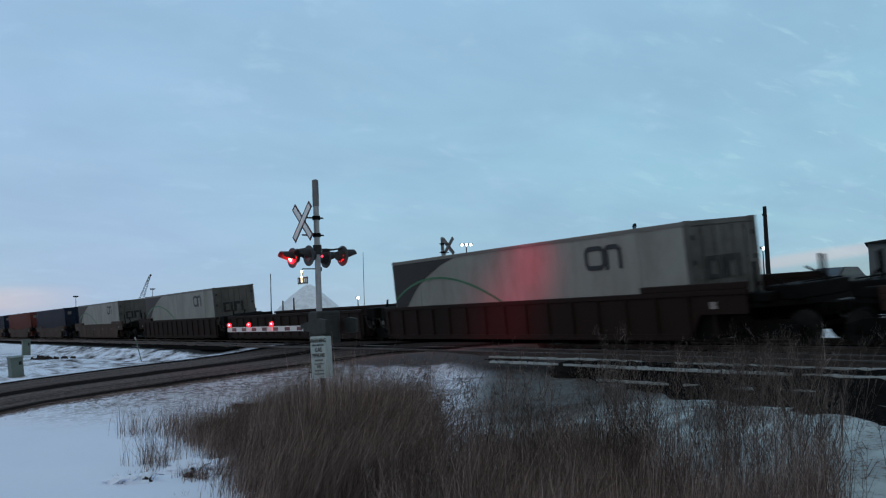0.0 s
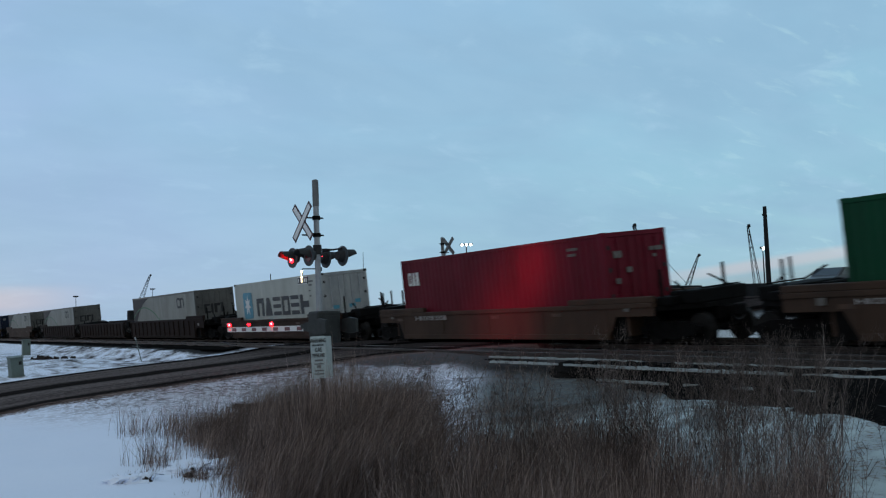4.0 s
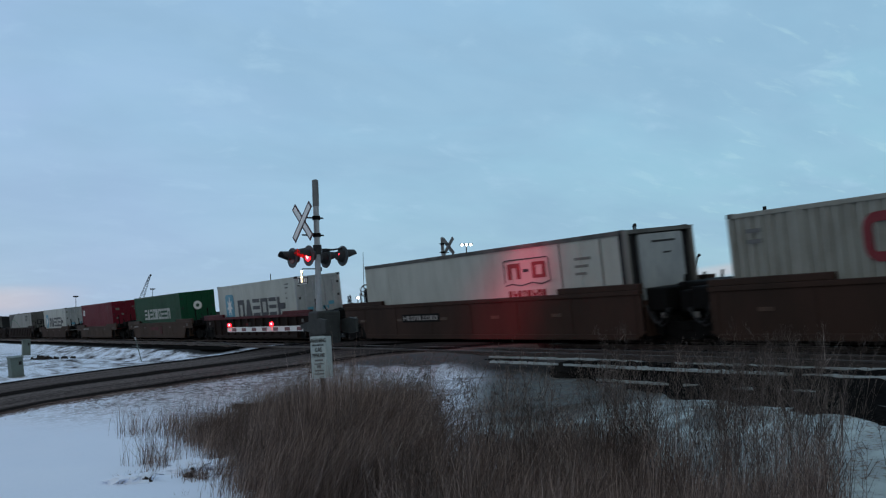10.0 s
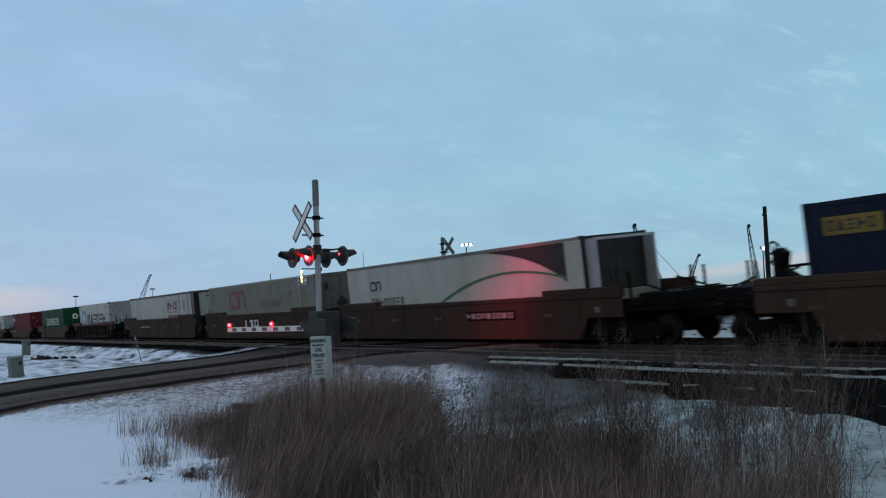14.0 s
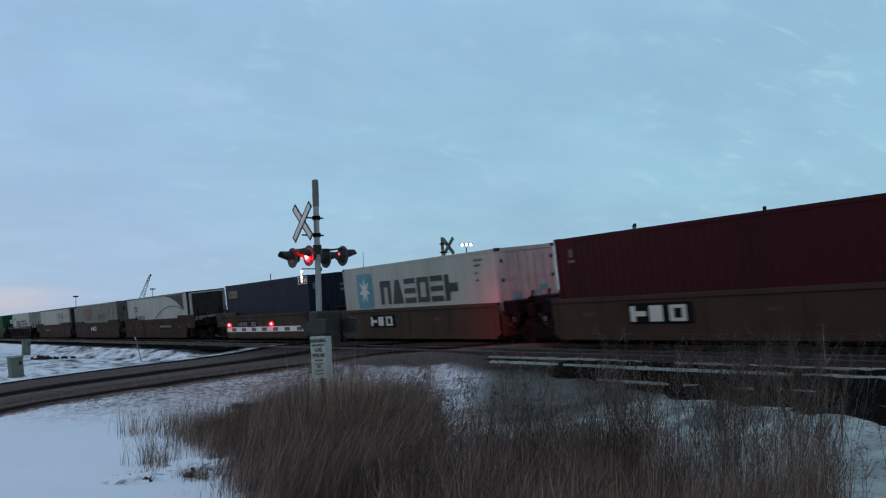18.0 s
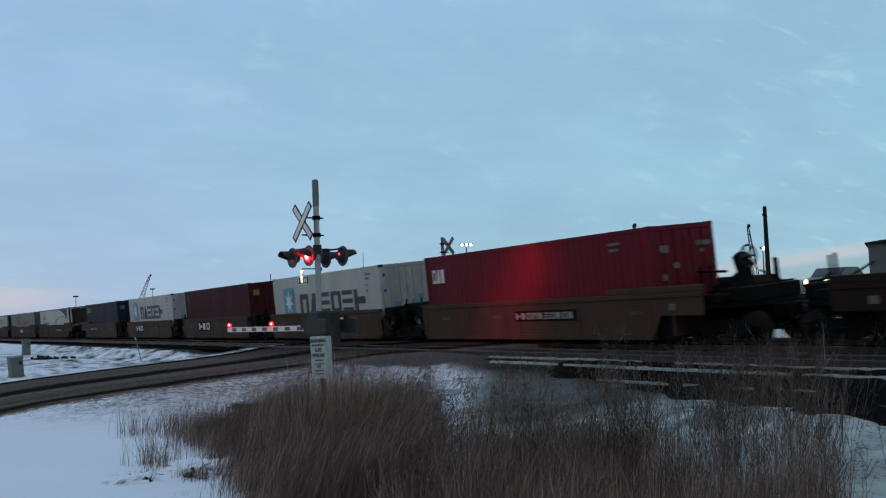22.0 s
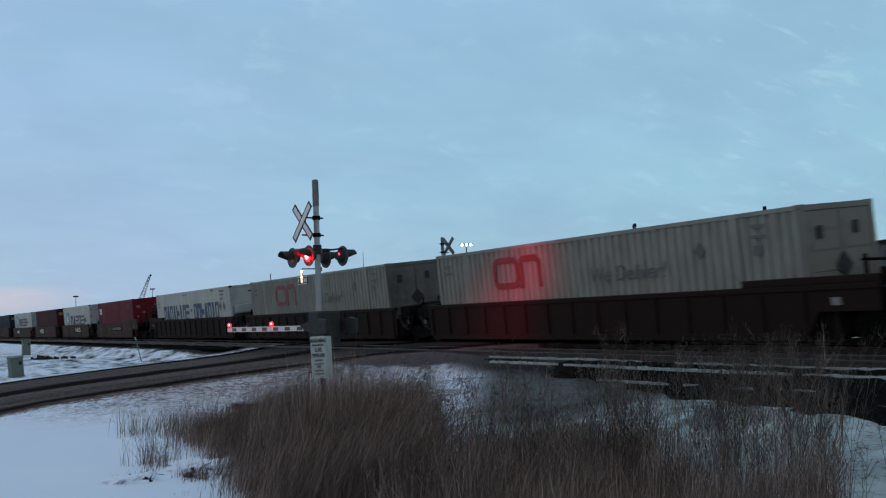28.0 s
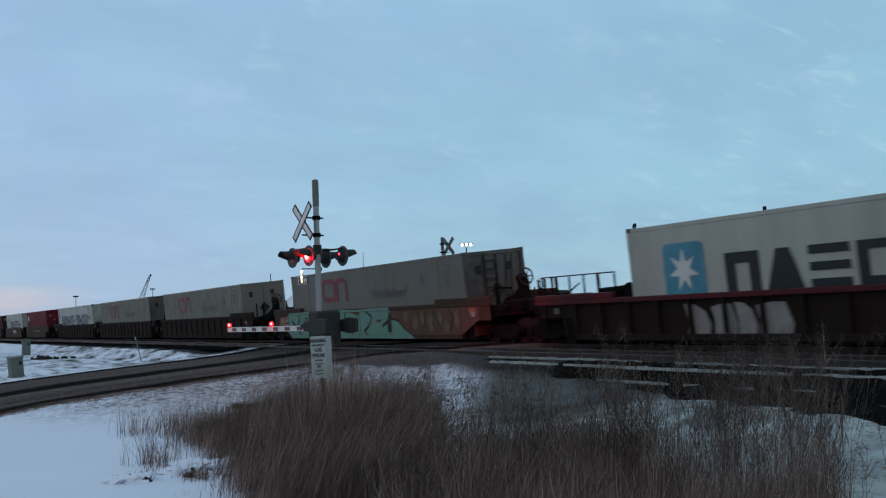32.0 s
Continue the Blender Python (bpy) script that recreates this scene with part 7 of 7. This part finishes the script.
def lattice_crane(foot, tip, base_w, label, cable_to=None, hook=None):
    s = thing("lattice_crane", label, "crane", "cranes in the yard")
    foot, tip = Vector(foot), Vector(tip)
    s.location = (foot.x, foot.y, ground_at(foot.x, foot.y))
    o = s.location.copy()
    f, t = foot - o, tip - o
    d = t - f
    right = Vector((.86, -.51, 0))
    back = d.cross(right).normalized()
    bm = bmesh.new()
    n = max(6, int(d.length / 1.1))
    def at(k, i):
        w = base_w * (1 - .75 * k)
        return f + d * k + (right * (1 if i in (0, 1) else -1) + back * (1 if i in (0, 3) else -1)) * w / 2
    for i in range(4):
        rod(bm, at(0, i), at(1, i), .055, n=6)
    for k in range(n):
        for i in range(4):
            rod(bm, at(k / n, i), at((k + 1) / n, (i + 1) % 4), .028, n=5)
    part("boom", bm, M["far_dark"], s)
    bm = bmesh.new()
    rod(bm, t, t + Vector((.35, -.2, .1)), .3, n=10)
    part("boom_head", bm, M["far_dark"], s)
    boxpart("machine_house", (f.x - 2.6, f.y - 1.6, 1.0, f.x + 2.6, f.y + 1.6, max(2.4, f.z)), M["far_dark"], s, bevel=.2)
    boxpart("crawler_base", (f.x - 2.8, f.y - 1.9, 0, f.x + 2.8, f.y + 1.9, 1.0), M["far_dark"], s, bevel=.25)
    if cable_to:
        bm = bmesh.new()
        rod(bm, t, Vector(cable_to) - o, .035, n=5)
        part("stay_cable", bm, M["far_dark"], s)
    if hook:
        bm = bmesh.new()
        rod(bm, t, t - Vector((0, 0, hook)), .03, n=5)
        rod(bm, t - Vector((0, 0, hook)), t - Vector((0, 0, hook + .7)), .14, n=8)
        part("hook_line", bm, M["far_dark"], s)


lattice_crane((66.0, 292.8, 6.0), (69.7, 291.8, 16.4), 1.5, "dark lattice crane boom far off")
lattice_crane((103.6, 108.5, 4.6), (100.8, 111.0, 14.1), 1.2, "dark lattice-boom crane with stay cables", (106.5, 106.0, 4.8), 7.0)
lattice_crane((135.9, 117.8, 5.0), (135.2, 118.6, 15.5), 1.0, "dark upright lattice crane")
lattice_crane((142.0, 141.0, 5.6), (143.6, 139.2, 11.7), .9, "small dark lattice crane boom")


def shed(x, y, w, d, h, turn, label, mat="far_grey", ridge=.8, vented=True):
    s = thing("yard_building", label, "building", "yard buildings")
    s.matrix_basis = pose(x, y, ground_at(x, y), 0, 0, turn)
    boxpart("wall", (-w / 2, -d / 2, -.3, w / 2, d / 2, h), M[mat], s)
    bm = bmesh.new()
    prism(bm, [(-w / 2 - .25, h), (w / 2 + .25, h), (w / 2 + .25, h + .12), (0, h + ridge), (-w / 2 - .25, h + .12)], "y", -d / 2 - .25, d / 2 + .25)
    part("roof", bm, M["far_dark"], s)
    bm = bmesh.new()
    box(bm, -w * .3, -d / 2 - .06, 0, -w * .05, -d / 2, h * .62)
    part("door", bm, M["far_dark"], s)
    for k in range(3):
        boxpart("vent", (w * .1 + k * w * .12, -d / 2 - .05, h * .55, w * .1 + k * w * .12 + w * .07, -d / 2, h * .72), M["far_dark"], s)
    if vented:
        bm = bmesh.new()
        rod(bm, (w * .2, 0, h), (w * .2, 0, h + ridge + .7), .2, n=10)
        part("roof_vent", bm, M["far_dark"], s)


shed(78.5, 47.4, 12, 9, 3.85, -57, "pale grey metal yard building with low roof", "far_pale")
shed(63, 242, 5.6, 9, 3.7, -14, "pale grey gabled shed far off", "far_pale", 1.1, False)
shed(56.5, 192, 7, 6, 2.0, -16, "low grey flat-roofed shed far off", "far_grey", .3, False)
shed(150, 215, 30, 12, 5.5, -35, "grey shed in the yard")
shed(28, 300, 30, 10, 3.2, -5, "long low dark shed far off", "far_dark")


def heap():
    """A tipped cone of salt, with runnels down its slopes and a blunt top."""
    bm = bmesh.new()
    rings, n = [], 40
    for k in range(15):
        f = k / 14
        ring = []
        for i in range(n):
            a = 2 * math.pi * i / n
            r = 8.6 * f + .5
            rough = noise.noise(Vector((r * math.cos(a) * .4, r * math.sin(a) * .4, 3.0)))
            ring.append(bm.verts.new((r * math.cos(a), r * math.sin(a), 7.2 - 7.4 * f ** 1.15 + .38 * rough)))
        rings.append(ring)
    bm.faces.new(rings[0])
    for a, b in zip(rings, rings[1:]):
        for i in range(n):
            bm.faces.new((a[i], b[i], b[(i + 1) % n], a[(i + 1) % n]))
    ob = new("salt_mound", mesh_of("salt_mound", bm, M["salt"]))
    ob.location = (76.6, 184.5, ground_at(76.6, 184.5))
    tagged(ob, "pale conical heap of salt in the yard", "heap")


heap()


def parked_car(x, y, turn, label, lit=True):
    """A car waiting beyond the railway with its lights on."""
    c = thing("parked_car", label, "car")
    c.matrix_basis = pose(x, y, ground_at(x, y), 0, 0, turn)
    bm = bmesh.new()
    prism(bm, [(-2.2, .35), (2.2, .35), (2.25, .75), (1.3, .92), (.6, 1.42), (-1.1, 1.45), (-1.9, .98), (-2.25, .9)], "x", -.85, .85)
    bmesh.ops.bevel(bm, geom=bm.edges[:], offset=.05, segments=2, affect="EDGES")
    part("body", bm, M["car_paint"], c)
    bm = bmesh.new()
    prism(bm, [(1.2, .975), (.62, 1.39), (.63, 1.41), (1.215, .99)], "x", -.7, .7)
    part("windscreen", bm, M["car_glass"], c, "sky-reflecting windscreen")
    for sx in (-1, 1):
        bm = bmesh.new()
        prism(bm, [(1.1, .95), (.55, 1.36), (-1.0, 1.38), (-1.6, 1.0)], "x", sx * .85, sx * .862)
        part("side_window", bm, M["car_glass"], c)
        for yy in (-1.4, 1.4):
            bm = bmesh.new()
            rod(bm, (sx * .7, yy, .32), (sx * .9, yy, .32), .32, n=20)
            w = part("wheel", bm, M["black"], c)
            bm = bmesh.new()
            rod(bm, (sx * .9, yy, .32), (sx * .91, yy, .32), .18, n=14)
            part("rim", bm, M["galv"], w)
        bm = bmesh.new()
        bmesh.ops.create_uvsphere(bm, u_segments=12, v_segments=8, radius=.16, matrix=Matrix.Translation((sx * .6, 2.18, .62)))
        part("headlight", bm, M["lamp_warm"] if lit else M["far_grey"], c, "lit headlight")
        boxpart("tail_light", (sx * .5, -2.27, .7, sx * .8, -2.22, .85), M["lens_off"], c)


parked_car(46.5, 34.7, 100, "dark car waiting beyond the crossing with bright headlights")


def far_woods():
    """A low dark line of trees along the horizon, as many small clumps."""
    rnd = random.Random(4)
    bm = bmesh.new()
    for i in range(900):
        a = radians(rnd.uniform(-40, 110))
        d = rnd.uniform(900, 1500)
        r = rnd.uniform(3, 8)
        bmesh.ops.create_icosphere(bm, subdivisions=1, radius=1, matrix=Matrix.Translation((math.sin(a) * d, math.cos(a) * d, r * .4)) @ Matrix.Diagonal((r * 1.6, r * 1.6, r * rnd.uniform(.6, 1.1), 1)))
    ob = new("far_woods", mesh_of("far_woods", bm, M["far_dark"]))
    tagged(ob, "low dark line of trees along the horizon", "trees", kind="stuff")


far_woods()


# ================= all that moves =================
def motions():
    times = [2.0 * k for k in range(17)]
    for middle, car, load, load_middle in TRAIN:
        walk(car, [(t, line_pose(middle + along(t))) for t in times])
        if load:
            walk(load, [(t, line_pose(load_middle + along(t)) @ Matrix.Translation((0, 0, FLOOR))) for t in times])
    # the two beats of the flashers
    period, first, half = 0.993, 0.055, 0.494
    for lamp, beat, rest, lit, lights_early, ends_early in FLASH:
        rows = []
        for k in range(-1, 34):
            on = first + k * period + (0 if beat else half - period)
            off = on + (half if beat else period - half)
            rows += [(on - lights_early - .045, rest), (on - lights_early + .045, lit)]
            rows += [(off - ends_early - .045, lit), (off - ends_early + .045, rest)]
        before = [m for t, m in rows if t < .01][-1]
        after = [m for t, m in rows if t < 31.99][-1]
        rows = [(0.0, before)] + [(t, m) for t, m in rows if .01 <= t <= 31.99] + [(32.0, after)]
        walk(lamp, rows)


motions()
